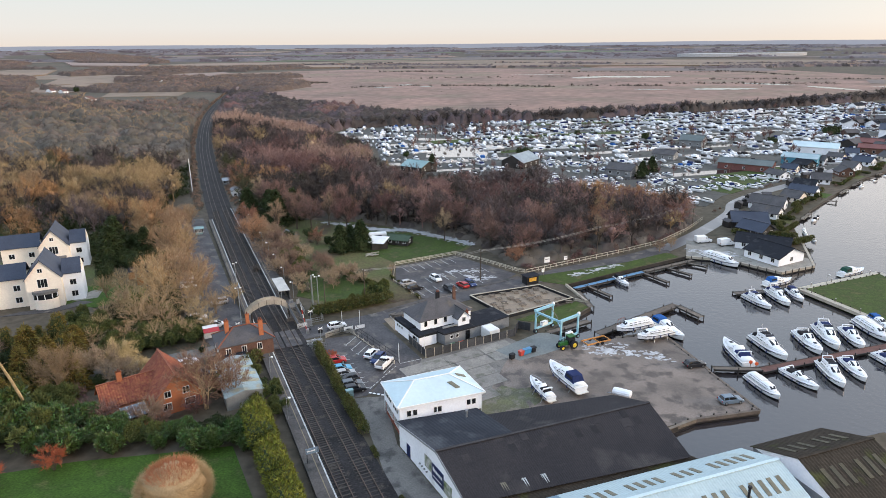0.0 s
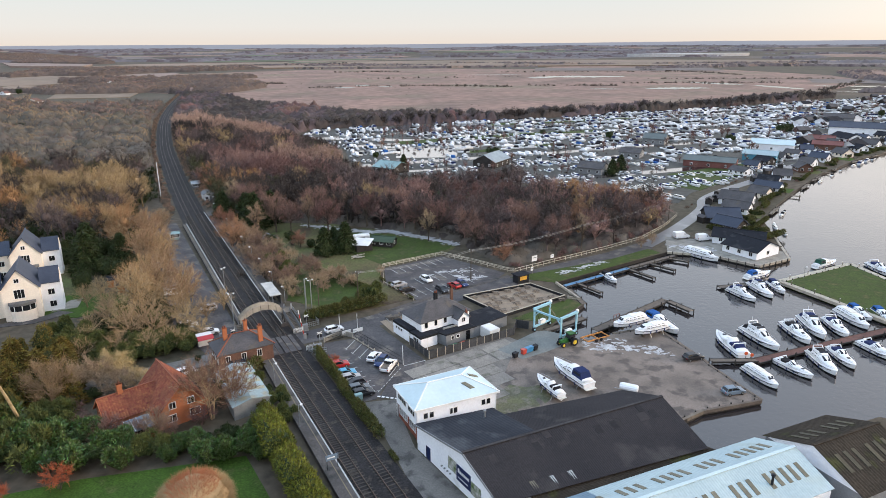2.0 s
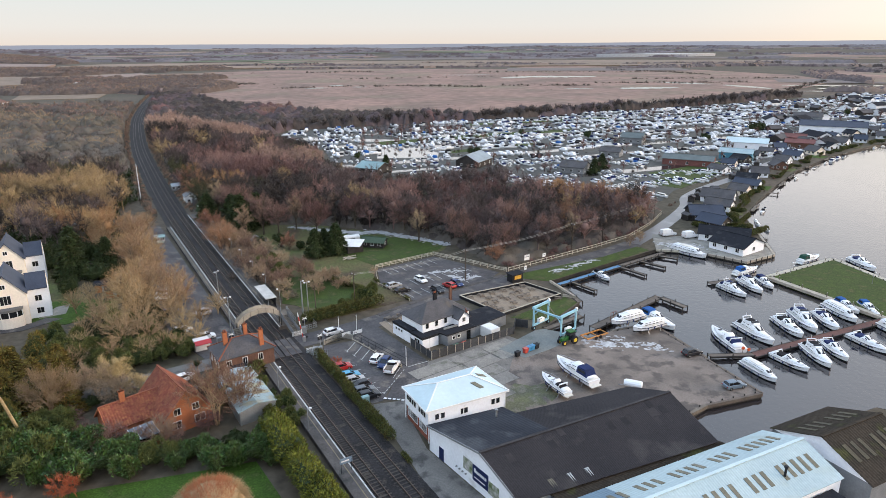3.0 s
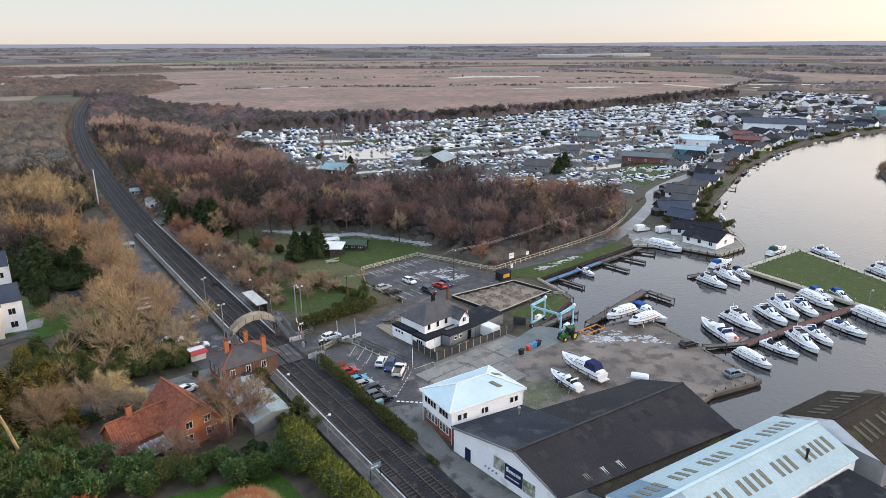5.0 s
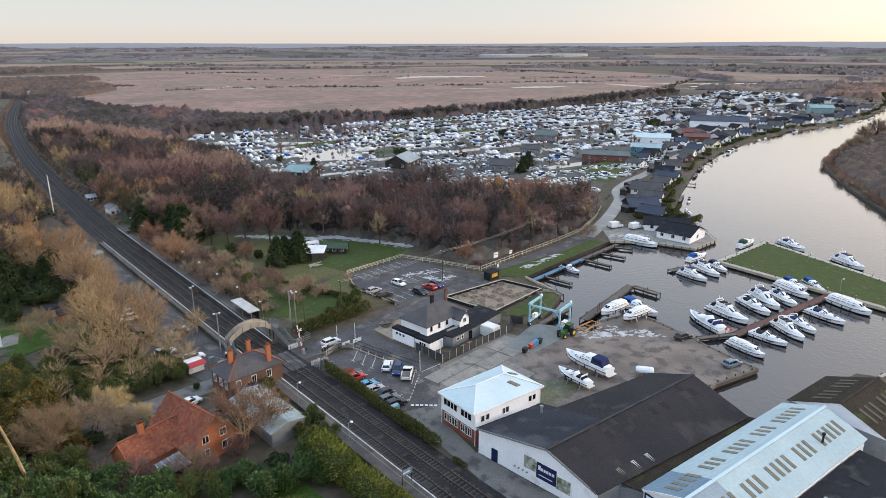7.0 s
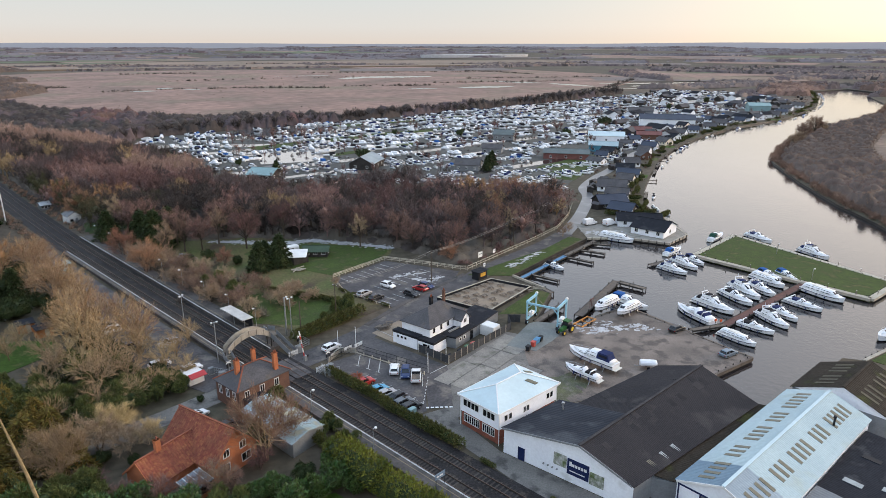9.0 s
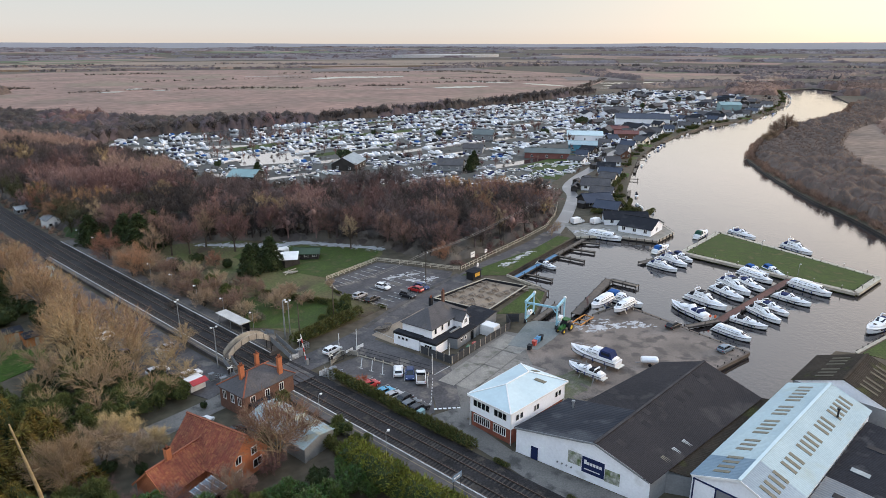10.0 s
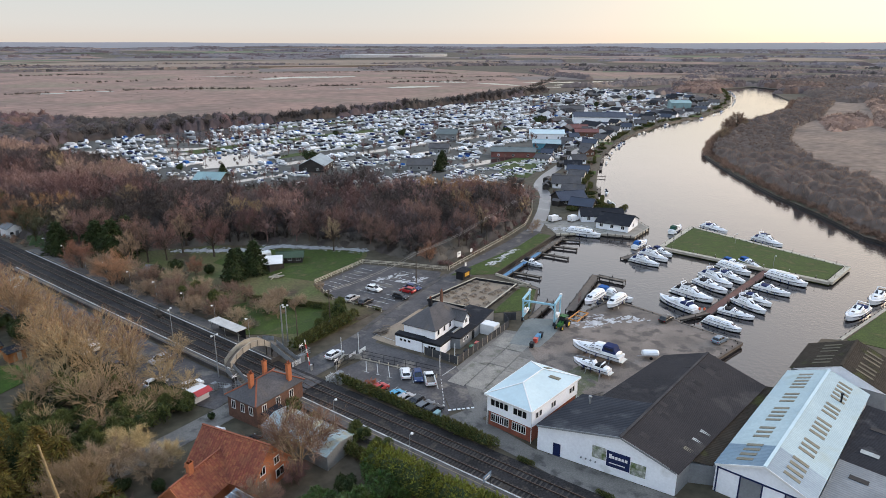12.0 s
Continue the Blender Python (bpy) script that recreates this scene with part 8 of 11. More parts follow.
# -- marina sheds --
BLUEROOF = mat("pale_blue_steel_roof", (0.33, 0.43, 0.46), (0.28, 0.37, 0.40), rough=0.5, scale=0.2, fine=2, vary=0.1)
BLUEWALL = mat("blue_steel_wall", (0.10, 0.30, 0.40), (0.085, 0.25, 0.34), rough=0.55, scale=0.2, fine=2, vary=0.1)
DULLROOF = mat("dull_grey_green_roof", (0.135, 0.16, 0.16), (0.11, 0.13, 0.13), rough=0.7, scale=0.2, fine=2, vary=0.15)
GREENROOF = mat("grey_green_roof", (0.24, 0.36, 0.37), (0.20, 0.30, 0.31), rough=0.55, scale=0.2, fine=2, vary=0.1)
REDROOF = mat("red_sheet_roof", (0.20, 0.085, 0.075), (0.145, 0.066, 0.06), rough=0.7, scale=0.2, fine=2, vary=0.2)
for A, B, depth, ev, rg, wl, rf, lb in (
        ((184, 321), (191, 330), 16, 3.8, 5.3, BLUEWALL, BLUEROOF, "blue-walled marina shed with a pale blue roof"),
        ((154, 305), (161, 315), 24, 3.4, 5.0, REDROOF, DULLROOF, "long brick-red marina workshop with a grey green roof"),
        ((-11, 312), (-4, 323), 12, 2.8, 4.9, DARKTIMBER, GREENROOF, "open boat shed with a pale green roof"),
        ((29, 327), (39, 320), 17, 3.4, 6.6, DARKTIMBER, mat("pale_slate_sheet_roof", (0.27, 0.32, 0.35), (0.21, 0.25, 0.275), rough=0.6, scale=0.3, fine=2, vary=0.2), "dark timber boat shed with a pale grey roof"),
        ((86, 298), (92, 306), 12, 3.2, 5.4, GREY, SLATE, "grey boat shed with rooflights"),
        ((152, 387), (159, 397), 13, 3.6, 6.0, GREY, DULLROOF, "grey green marina hangar"),
        ((312, 400), (322, 414), 40, 5.0, 8.0, WALLWHITE, SLATEBLUE, "long marina building with a dark roof"),
        ((250, 373), (255, 380), 14, 3.6, 5.4, REDROOF, REDROOF, "red-roofed marina store with red walls"),
        ((240, 351), (245, 358), 15, 3.6, 5.2, OLDBRICK, REDROOF, "brick marina store with a red sheet roof"),
        ((212, 352), (219, 362), 22, 4.0, 6.0, WALLWHITE, WHITEROOF, "long white-roofed marina store"),
        ((444, 452), (454, 466), 18, 6.5, 8.5, GREENROOF, GREENROOF, "large pale clubhouse above the river"),
        ((120, 341), (125, 348), 11, 3.2, 5.0, GREY, SLATE, "low marina store with a slate roof"),
        ((330, 470), (338, 482), 20, 4.5, 7.0, GREY, SLATE, "grey marina store among the boats")):
    chalet(A, B, depth, ev, rg, wl, rf, lb, 2)

# -- barn, caravan, garden sheds by the wood --
barn = thing("open_barn", "timber field shelter with a white tin roof", "barn")
part("wall", Shape().box(-20.5, 191.8, 0, 5.0, 4.0, 2.2, 25), DARKTIMBER, barn)
part("roof", Shape().hull([(-23.8, 190.0, 2.2), (-18.4, 188.6, 2.2), (-16.9, 193.6, 3.0), (-22.4, 195.2, 3.0)], [(-23.8, 190.0, 2.3), (-18.4, 188.6, 2.3), (-16.9, 193.6, 3.1), (-22.4, 195.2, 3.1)]), WHITE, barn, "white tin roof")
chalet((-11.5, 193.0), (-10.0, 197.0), 7.0, 2.0, 3.0, DARKTIMBER, mat("green_felt", (0.06, 0.09, 0.06), (0.05, 0.07, 0.05)), "low timber stable with a dark green roof", 1)
carav = thing("caravan", "white touring caravan parked on the meadow", "caravan", pose(-21.5, 200.5, 0, 0, 0, 15))
part("body", Shape().loft([[(x, y, z) for y, z in ((-1.1, .5), (1.1, .5), (1.1, 2.1), (.8, 2.5), (-.8, 2.5), (-1.1, 2.1))] for x in (-2.9, -2.2, 2.2, 2.9)]), WHITE, carav)
part("window", Shape().box(0, -1.1, 1.3, 2.6, .06, 1.9), GLASS, carav)
for s in (-1, 1):
    part("wheel", Shape().tube((0, s * 1.1 - .1, .33), (0, s * 1.1 + .1, .33), .33, n=12), DARKTRIM, carav)
chalet((-49.4, 199.6), (-47.4, 201.4), 4.0, 1.8, 2.8, GREY, GREY, "small grey garden shed with a white door", 1)
chalet((rail(176, 13).x, rail(176, 13).y), (rail(180, 13).x, rail(180, 13).y), 3.0, 2.2, 3.0, GREY, STEEL, "small trackside equipment cabin in grey metal", 1)
chalet(tuple(rail(96, -5.4))[:2], tuple(rail(98.5, -5.4))[:2], 2.2, 2.2, 2.4, GREENROOF, GREENROOF, "pale green trackside equipment cabinet", 1)

# ---- boats ----
BOATGLASS = mat("tinted_boat_glass", (0.016, 0.019, 0.027), (0.012, 0.014, 0.02), rough=0.18, spec=0.4)
GEL = mat("white_gelcoat", (0.78, 0.79, 0.80), (0.70, 0.71, 0.73), rough=0.3, scale=0.5, fine=4, vary=0.05, spec=0.5)
CREAMGEL = mat("cream_gelcoat", (0.70, 0.68, 0.62), (0.63, 0.61, 0.56), rough=0.35, scale=0.5, fine=4, vary=0.05)
NAVYHULL = mat("navy_gelcoat", (0.012, 0.018, 0.05), (0.01, 0.015, 0.04), rough=0.25)
CANVAS_NAVY = mat("navy_canvas", (0.018, 0.03, 0.10), (0.014, 0.024, 0.075), rough=0.8, scale=1, fine=6, vary=0.2)
CANVAS_BLACK = mat("black_canvas", (0.02, 0.02, 0.024), (0.014, 0.014, 0.017), rough=0.8, scale=1, fine=6, vary=0.2)
CANVAS_BLUE = mat("royal_blue_canvas", (0.02, 0.10, 0.32), (0.018, 0.08, 0.25), rough=0.8, scale=1, fine=6, vary=0.2)
CANVAS_GREEN = mat("green_canvas", (0.02, 0.07, 0.05), (0.015, 0.05, 0.04), rough=0.8)
FENDER = mat("blue_fender", (0.03, 0.05, 0.16), (0.02, 0.04, 0.12), rough=0.5)


def hull_shape(L, B, H, sheer=0.45, deep=0.45, z_low=None, z_top=None):
    """A planing hull from stern to bow as a loft; narrower rings towards the stem."""
    st = ((-0.5, .86, 0), (-0.42, .93, 0), (-.1, 1, .03), (.15, .95, .12), (.32, .72, .3), (.43, .4, .6), (.49, .12, .9), (.5, .02, 1))
    rings = []
    for x, b, s in st:
        h, w = H + sheer * s, B / 2 * b
        k = -deep * (1 - .8 * s)
        xx = x * L
        rake = .03 * L * s
        rings.append([(xx + rake, -w, h), (xx - rake * .2, -w * .82, .12 * H), (xx - rake * 1.2, 0, k), (xx - rake * .2, w * .82, .12 * H), (xx + rake, w, h), (xx + rake, w * .6, h + .04), (xx + rake, -w * .6, h + .04)])
    return Shape().loft([r[::-1] for r in rings])


def block(x0, x1, w0, w1, z0, z1, fore=.5, aft=.1, tumble=.12):
    """A cabin with a raked windscreen."""
    return Shape().hull([(x0, -w0, z0), (x1, -w1, z0), (x1, w1, z0), (x0, w0, z0)], [(x0 + aft, -w0 + tumble, z1), (x1 - fore, -w1 + tumble, z1), (x1 - fore, w1 - tumble, z1), (x0 + aft, w0 - tumble, z1)])


def station(st, x):
    """Half width, foot and top of a superstructure at a place along it."""
    for a, b in zip(st, st[1:]):
        if b[0] <= x <= a[0]:
            t = (a[0] - x) / max(a[0] - b[0], 1e-6)
            return tuple(a[i] + (b[i] - a[i]) * t for i in (1, 2, 3))
    return st[-1][1:]


def flank(f):
    return 1 - .10 * f / .65 if f < .65 else .90 - .22 * (f - .65) / .35


def coachroof(st):
    """A rounded superstructure lofted from bow to stern through (x, half width, foot, top)."""
    ring = lambda x, w, z0, z1: [(x, -w, z0), (x, w, z0), (x, w * .90, z0 + .65 * (z1 - z0)), (x, w * .68, z1), (x, 0, z1 + .05 * (z1 - z0)), (x, -w * .68, z1), (x, -w * .90, z0 + .65 * (z1 - z0))]
    return Shape().loft([ring(*q)[::-1] for q in st[::-1]])


def side_glass(st, xa, xb, f0, f1, s, rake=0.0):
    """A pane let into one flank of a superstructure."""
    out = []
    for x, f in ((xa - rake, f0), (xb, f0), (xb, f1), (xa - rake * 2, f1)):
        w, z0, z1 = station(st, x)
        out.append((x, w * flank(f), z0 + f * (z1 - z0)))
    lo = [(x, s * (y - .02), z) for x, y, z in out]
    hi = [(x, s * (y + .025), z) for x, y, z in out]
    return Shape().hull(lo, hi) if s > 0 else Shape().hull(lo[::-1], hi[::-1])


def screen_glass(st, xa, xb, lift=.03):
    """A raked windscreen lying on the rise of a superstructure."""
    q = []
    for x in (xa, xb):
        w, z0, z1 = station(st, x)
        q.append((x, w, z1))
    (x0, w0, h0), (x1, w1, h1) = q
    up = Vector((h1 - h0, 0, x0 - x1)).normalized() * lift
    pts = [Vector(p) + up for p in ((x0, -w0 * .62, h0), (x0, w0 * .62, h0), (x1, w1 * .64, h1), (x1, -w1 * .64, h1))]
    return Shape().slabpoly(pts, .03)


def cruiser(style, L, canvas, hullmat=None, label="white motor cruiser moored afloat", m=None, category="boat"):
    """A motor cruiser: hull, dark waterline, cabin with windows, canopy, rails, fenders."""
    ob = thing("motor_cruiser", label, category, m, "moored cruisers")
    B, H = L * .31, L * .105
    hull = part("hull", hull_shape(L, B, H), hullmat or GEL, ob)
    part("boot_stripe", hull_shape(L * .998, B * .89, .2, .1), BOATGLASS, hull, "dark antifouled waterline")
    for s in (-1, 1):
        st = Shape()
        for (xa, ba), (xb, bb) in zip(((-.5, .86), (-.1, 1), (.15, .95), (.32, .72)), ((-.1, 1), (.15, .95), (.32, .72), (.43, .4))):
            st.beam((xa * L, s * ba * B * .505, H * .82), (xb * L, s * bb * B * .505, H * .86 + (.12 if xb > .3 else 0)), .05, .10)
        part("rubbing_strake", st, NAVYHULL if (hullmat or GEL) is not NAVYHULL else GEL, hull)
    part("deck", Shape().prism([(-.48 * L, -.40 * B), (-.05 * L, -.46 * B), (.28 * L, -.36 * B), (.44 * L, 0), (.28 * L, .36 * B), (-.05 * L, .46 * B), (-.48 * L, .40 * B)], H * .9, H + .09), CREAMGEL, ob)
    part("swim_platform", Shape().box(-.53 * L, 0, .15, .07 * L, B * .7, .28), CREAMGEL, ob)
    z = H + .08
    if style == "sport":
        st = [(.43 * L, .05 * B, H + .3, z + .34), (.30 * L, .23 * B, H, z + .045 * L), (.12 * L, .34 * B, H, z + .062 * L), (.07 * L, .37 * B, H, z + .066 * L), (-.05 * L, .40 * B, H, z + .125 * L), (-.07 * L, .41 * B, H, z + .122 * L), (-.10 * L, .42 * B, H, z + .06 * L), (-.40 * L, .42 * B, H, z + .05 * L), (-.46 * L, .40 * B, H, z + .03 * L)]
        cab = part("superstructure", coachroof(st), GEL, ob, smooth=True)
        part("windscreen", screen_glass(st, .065 * L, -.045 * L), BOATGLASS, cab, "raked tinted windscreen")
        for s in (-1, 1):
            part("side_window", side_glass(st, .05 * L, -.065 * L, .55, .92, s, .01 * L), BOATGLASS, cab)
            part("hull_window", Shape().beam((.05 * L, s * B * .478, H * .62), (.24 * L, s * B * .415, H * .68), .04, .16), BOATGLASS, hull)
        part("deck_hatch", Shape().box(.24 * L, 0, z + .052 * L, .06 * L, .2 * B, z + .064 * L), BOATGLASS, ob)
        part("cockpit_cover", block(-.42 * L, -.11 * L, .38 * B, .38 * B, z + .02, z + .085 * L, .03 * L, .12 * L, .2), canvas, ob, "canvas cockpit cover")
        part("arch", Shape().beam((-.26 * L, -.43 * B, z), (-.31 * L, -.36 * B, z + .13 * L), .24, .12).beam((-.26 * L, .43 * B, z), (-.31 * L, .36 * B, z + .13 * L), .24, .12).beam((-.31 * L, -.37 * B, z + .13 * L), (-.31 * L, .37 * B, z + .13 * L), .26, .12), GEL, ob)
    elif style == "fly":
        st = [(.43 * L, .05 * B, H + .3, z + .34), (.31 * L, .24 * B, H, z + .045 * L), (.17 * L, .35 * B, H, z + .062 * L), (.05 * L, .39 * B, H, z + .13 * L), (-.2 * L, .40 * B, H, z + .138 * L), (-.26 * L, .40 * B, H, z + .135 * L), (-.30 * L, .40 * B, H, z + .07 * L), (-.45 * L, .40 * B, H, z + .05 * L)]
        cab = part("superstructure", coachroof(st), GEL, ob, smooth=True)
        part("windscreen", screen_glass(st, .165 * L, .055 * L), BOATGLASS, cab, "raked tinted windscreen")
        for s in (-1, 1):
            for xa, xb in ((.10 * L, -.03 * L), (-.05 * L, -.14 * L), (-.16 * L, -.24 * L)):
                part("side_window", side_glass(st, xa, xb, .42, .86, s, .012 * L), BOATGLASS, cab)
            part("hull_window", Shape().beam((.06 * L, s * B * .474, H * .62), (.22 * L, s * B * .42, H * .68), .04, .14), BOATGLASS, hull)
        part("flybridge", Shape().loft([[(x, -w, z0), (x, w, z0), (x, w * .92, z1), (x, -w * .92, z1)] for x, w, z0, z1 in ((-.26 * L, .33 * B, z + .12 * L, z + .172 * L), (-.05 * L, .33 * B, z + .12 * L, z + .178 * L), (.06 * L, .22 * B, z + .12 * L, z + .15 * L))]), GEL, ob)
        part("flybridge_screen", Shape().hull([(.0, -.28 * B, z + .165 * L), (.0, .28 * B, z + .165 * L), (-.03 * L, .28 * B, z + .165 * L), (-.03 * L, -.28 * B, z + .165 * L)], [(-.035 * L, -.26 * B, z + .195 * L), (-.035 * L, .26 * B, z + .195 * L), (-.05 * L, .26 * B, z + .195 * L), (-.05 * L, -.26 * B, z + .195 * L)]), BOATGLASS, ob)
        part("canopy", block(-.24 * L, -.07 * L, .28 * B, .27 * B, z + .165 * L, z + .19 * L, .03 * L, .03 * L, .15), canvas, ob, "canvas flybridge cover")
        part("aft_canopy", block(-.45 * L, -.28 * L, .36 * B, .37 * B, z + .02, z + .115 * L, .01, .09 * L, .2), canvas, ob, "canvas aft canopy")
        part("arch", Shape().beam((-.22 * L, -.36 * B, z + .13 * L), (-.27 * L, -.3 * B, z + .22 * L), .2, .1).beam((-.22 * L, .36 * B, z + .13 * L), (-.27 * L, .3 * B, z + .22 * L), .2, .1).beam((-.27 * L, -.31 * B, z + .22 * L), (-.27 * L, .31 * B, z + .22 * L), .22, .1), GEL, ob)
        part("mast", Shape().tube((-.27 * L, 0, z + .22 * L), (-.29 * L, 0, z + .30 * L), .05, .03), GEL, ob)
    elif style == "river":
        st = [(.40 * L, .14 * B, H + .1, z + .28), (.32 * L, .30 * B, H, z + .05 * L), (.25 * L, .36 * B, H, z + .105 * L), (-.38 * L, .39 * B, H, z + .112 * L), (-.42 * L, .38 * B, H, z + .10 * L), (-.46 * L, .38 * B, H, z + .04 * L)]
        cab = part("cabin", coachroof(st), GEL, ob, smooth=True)
        part("windscreen", screen_glass(st, .315 * L, .255 * L), BOATGLASS, cab, "raked tinted windscreen")
        for s in (-1, 1):
            for k in range(5):
                part("side_window", side_glass(st, (.22 - .12 * k) * L, (.13 - .12 * k) * L, .36, .84, s), BOATGLASS, cab)
        part("roof_hatch", Shape().box(-.1 * L, 0, z + .11 * L, .26 * L, .5 * B, z + .125 * L), CREAMGEL if canvas is not CANVAS_BLUE else GEL, ob)
    else:
        st = [(.42 * L, .07 * B, H + .25, z + .3), (.30 * L, .26 * B, H, z + .045 * L), (.12 * L, .35 * B, H, z + .062 * L), (.02 * L, .38 * B, H, z + .125 * L), (-.10 * L, .39 * B, H, z + .13 * L), (-.13 * L, .39 * B, H, z + .125 * L), (-.15 * L, .40 * B, H, z + .06 * L), (-.45 * L, .40 * B, H, z + .045 * L)]
        cab = part("cabin", coachroof(st), GEL, ob, smooth=True)
        part("windscreen", screen_glass(st, .115 * L, .025 * L), BOATGLASS, cab, "raked tinted windscreen")
        for s in (-1, 1):
            for xa, xb in ((.27 * L, .17 * L), (.14 * L, .02 * L), (0, -.11 * L)):
                part("side_window", side_glass(st, xa, xb, .40, .86, s, .008 * L), BOATGLASS, cab)
        cv = part("canopy", block(-.43 * L, -.13 * L, .37 * B, .38 * B, z + .02, z + .15 * L, .03 * L, .07 * L, .22), canvas, ob, "canvas cockpit canopy")
        for s in (-1, 1):
            part("canopy_window", Shape().hull([(x, s * (y - .02), zz) for x, y, zz in ((-.36 * L, .335 * B, z + .075 * L), (-.18 * L, .345 * B, z + .075 * L), (-.18 * L, .315 * B, z + .12 * L), (-.35 * L, .305 * B, z + .12 * L))][::s], [(x, s * (y + .05), zz) for x, y, zz in ((-.36 * L, .335 * B, z + .075 * L), (-.18 * L, .345 * B, z + .075 * L), (-.18 * L, .315 * B, z + .12 * L), (-.35 * L, .305 * B, z + .12 * L))][::s]), BOATGLASS, cv)
    pts = [(.02 * L, .45 * B), (.2 * L, .40 * B), (.34 * L, .25 * B), (.46 * L, .04 * B)]
    for s in (-1, 1):
        line = [(pts[0][0] - .1, s * pts[0][1], H)] + [(x, s * y, H + .45 * x / L + .58) for x, y in pts]
        part("guard_rail", Shape().loft([[(x, y - .025, z), (x, y, z - .025), (x, y + .025, z), (x, y, z + .025)] for x, y, z in line]), STEEL, ob)
    for s in (-1, 1):
        for x in (-.3, -.05, .15):
            part("fender", Shape().tube((x * L, s * (B * .5 + .06), .25), (x * L, s * (B * .5 + .06), .8), .11, n=6), FENDER, ob)
    return ob


BOATS = [
    ("sport", 58.8, 119.8, 12.0, 92, "navy", "", "white sports cruiser with navy cover at the pontoon"),
    ("fly", 66.6, 122.3, 11.8, -80, "black", "", "white flybridge cruiser with dark canopy at the pontoon"),
    ("sport", 75.8, 124.4, 11.2, -92, "black", "", "white sports cruiser with black canopy at the pontoon"),
    ("fly", 81.0, 126.8, 12.0, -98, "navy", "", "white flybridge cruiser with navy canopy"),
    ("sport", 86.2, 126.4, 10.6, -98, "navy", "", "white sports cruiser with navy canopy"),
    ("river", 92.6, 130.4, 11.2, -88, "navy", "", "white river cruiser with a long cabin"),
    ("cabin", 96.6, 133.6, 8.6, -88, "blue", "", "small white cabin boat with blue canopy"),
    ("cabin", 100.4, 131.2, 9.0, -100, "blue", "", "small white cabin boat with blue canopy"),
    ("river", 58.0, 106.4, 9.2, -78, "navy", "", "white hardtop cruiser moored beside the yard quay"),
    ("sport", 66.0, 109.2, 9.0, -70, "black", "", "white sports cruiser with folded black canopy"),
    ("fly", 73.0, 110.9, 10.4, -95, "black", "", "white flybridge cruiser with arch windows"),
    ("sport", 78.2, 112.7, 9.6, -95, "navy", "", "white sports cruiser low in the water"),
    ("sport", 87.2, 114.8, 9.8, -78, "navy", "", "white sports cruiser with navy canopy"),
    ("river", 97.6, 118.0, 12.0, -84, "navy", "", "long white river cruiser with blue cabin top"),
    ("fly", 75.6, 147.2, 9.6, -74, "navy", "", "white flybridge cruiser at the short jetty"),
    ("fly", 81.8, 149.6, 10.6, -86, "navy", "", "white flybridge cruiser at the short jetty"),
    ("cabin", 86.8, 151.2, 8.6, -92, "navy", "", "white cabin cruiser with navy canopy"),
    ("cabin", 87.0, 160.4, 9.4, 20, "blue", "", "white cabin cruiser with blue canopy"),
    ("cabin", 110.4, 167.4, 10.0, 24, "green", "", "cream cruiser with dark green canopy"),
    ("sport", 122.4, 161.4, 11.4, -92, "navy", "", "white sports cruiser on the river side of the spit"),
    ("fly", 124.6, 142.9, 11.4, -92, "navy", "", "white flybridge cruiser on the river side of the spit"),
    ("sport", 91.0, 95.6, 12.0, -170, "navy", "", "white sports cruiser moored by the small lawn"),
    ("sport", 105.4, 98.6, 12.0, -167, "black", "", "white sports cruiser with black canopy by the lawn"),
    ("cabin", 46.6, 162.0, 7.6, -75, "black", "", "small white cabin boat at the blue walkway"),
    ("river", 79.2, 178.2, 12.6, -60, "navy", "", "long white river cruiser beside the boathouse quay"),
]
CANVAS = {"navy": CANVAS_NAVY, "black": CANVAS_BLACK, "blue": CANVAS_BLUE, "green": CANVAS_GREEN}
protos = {}
for style, x, y, L, yaw, cv, hl, lb in BOATS:
    L *= .9
    m = pose(x, y, WATER_Z + .02, 0, 0, yaw)
    key = (style, cv, hl)
    if key not in protos:
        protos[key] = (cruiser(style, L, CANVAS[cv], NAVYHULL if hl else None, lb, m), L)
    else:
        src, L0 = protos[key]
        k = L / L0
        c = copy_thing(src, m @ Matrix.Diagonal((k, k, k, 1)))
        tagged(c, lb)


# boats laid up ashore on cradles
def cradle(x, y, yaw, L):
    cr = thing("boat_cradle", "timber blocks and steel props under a boat", "boat cradle", pose(x, y, .06, 0, 0, yaw))
    for k in (-.3, 0, .25):
        part("block", Shape().box(k * L, 0, 0, .35, .9, .5), WOOD, cr)
    for k in (-.3, .1):
        for s in (-1, 1):
            part("prop", Shape().beam((k * L, s * 1.25, 0), (k * L, s * .75, .95), .1, .1), STEEL, cr)


for style, x, y, L, yaw, cv, hl, lb in (("river", 40.8, 129.6, 9.0, -157, "blue", "", "white hire cruiser laid up on the slipway"), ("river", 43.9, 125.4, 8.4, -159, "blue", "", "white hire cruiser on the slipway edge"),
                                        ("cabin", 48.6, 131.4, 10.2, -69, "blue", "", "white cruiser with a bright blue canopy at the slipway"),
                                        ("cabin", 22.0, 107.4, 10.4, 112, "navy", "", "large white cruiser with navy canopy laid up ashore"), ("sport", 16.9, 103.2, 7.4, 111, "black", "", "small white sports boat with black cover laid up ashore")):
    afloat = x > 45
    cruiser(style, L, CANVAS[cv], None, lb, pose(x, y, WATER_Z + .02 if afloat else .85, 0, 0, yaw))
    if not afloat:
        cradle(x, y, yaw, L)

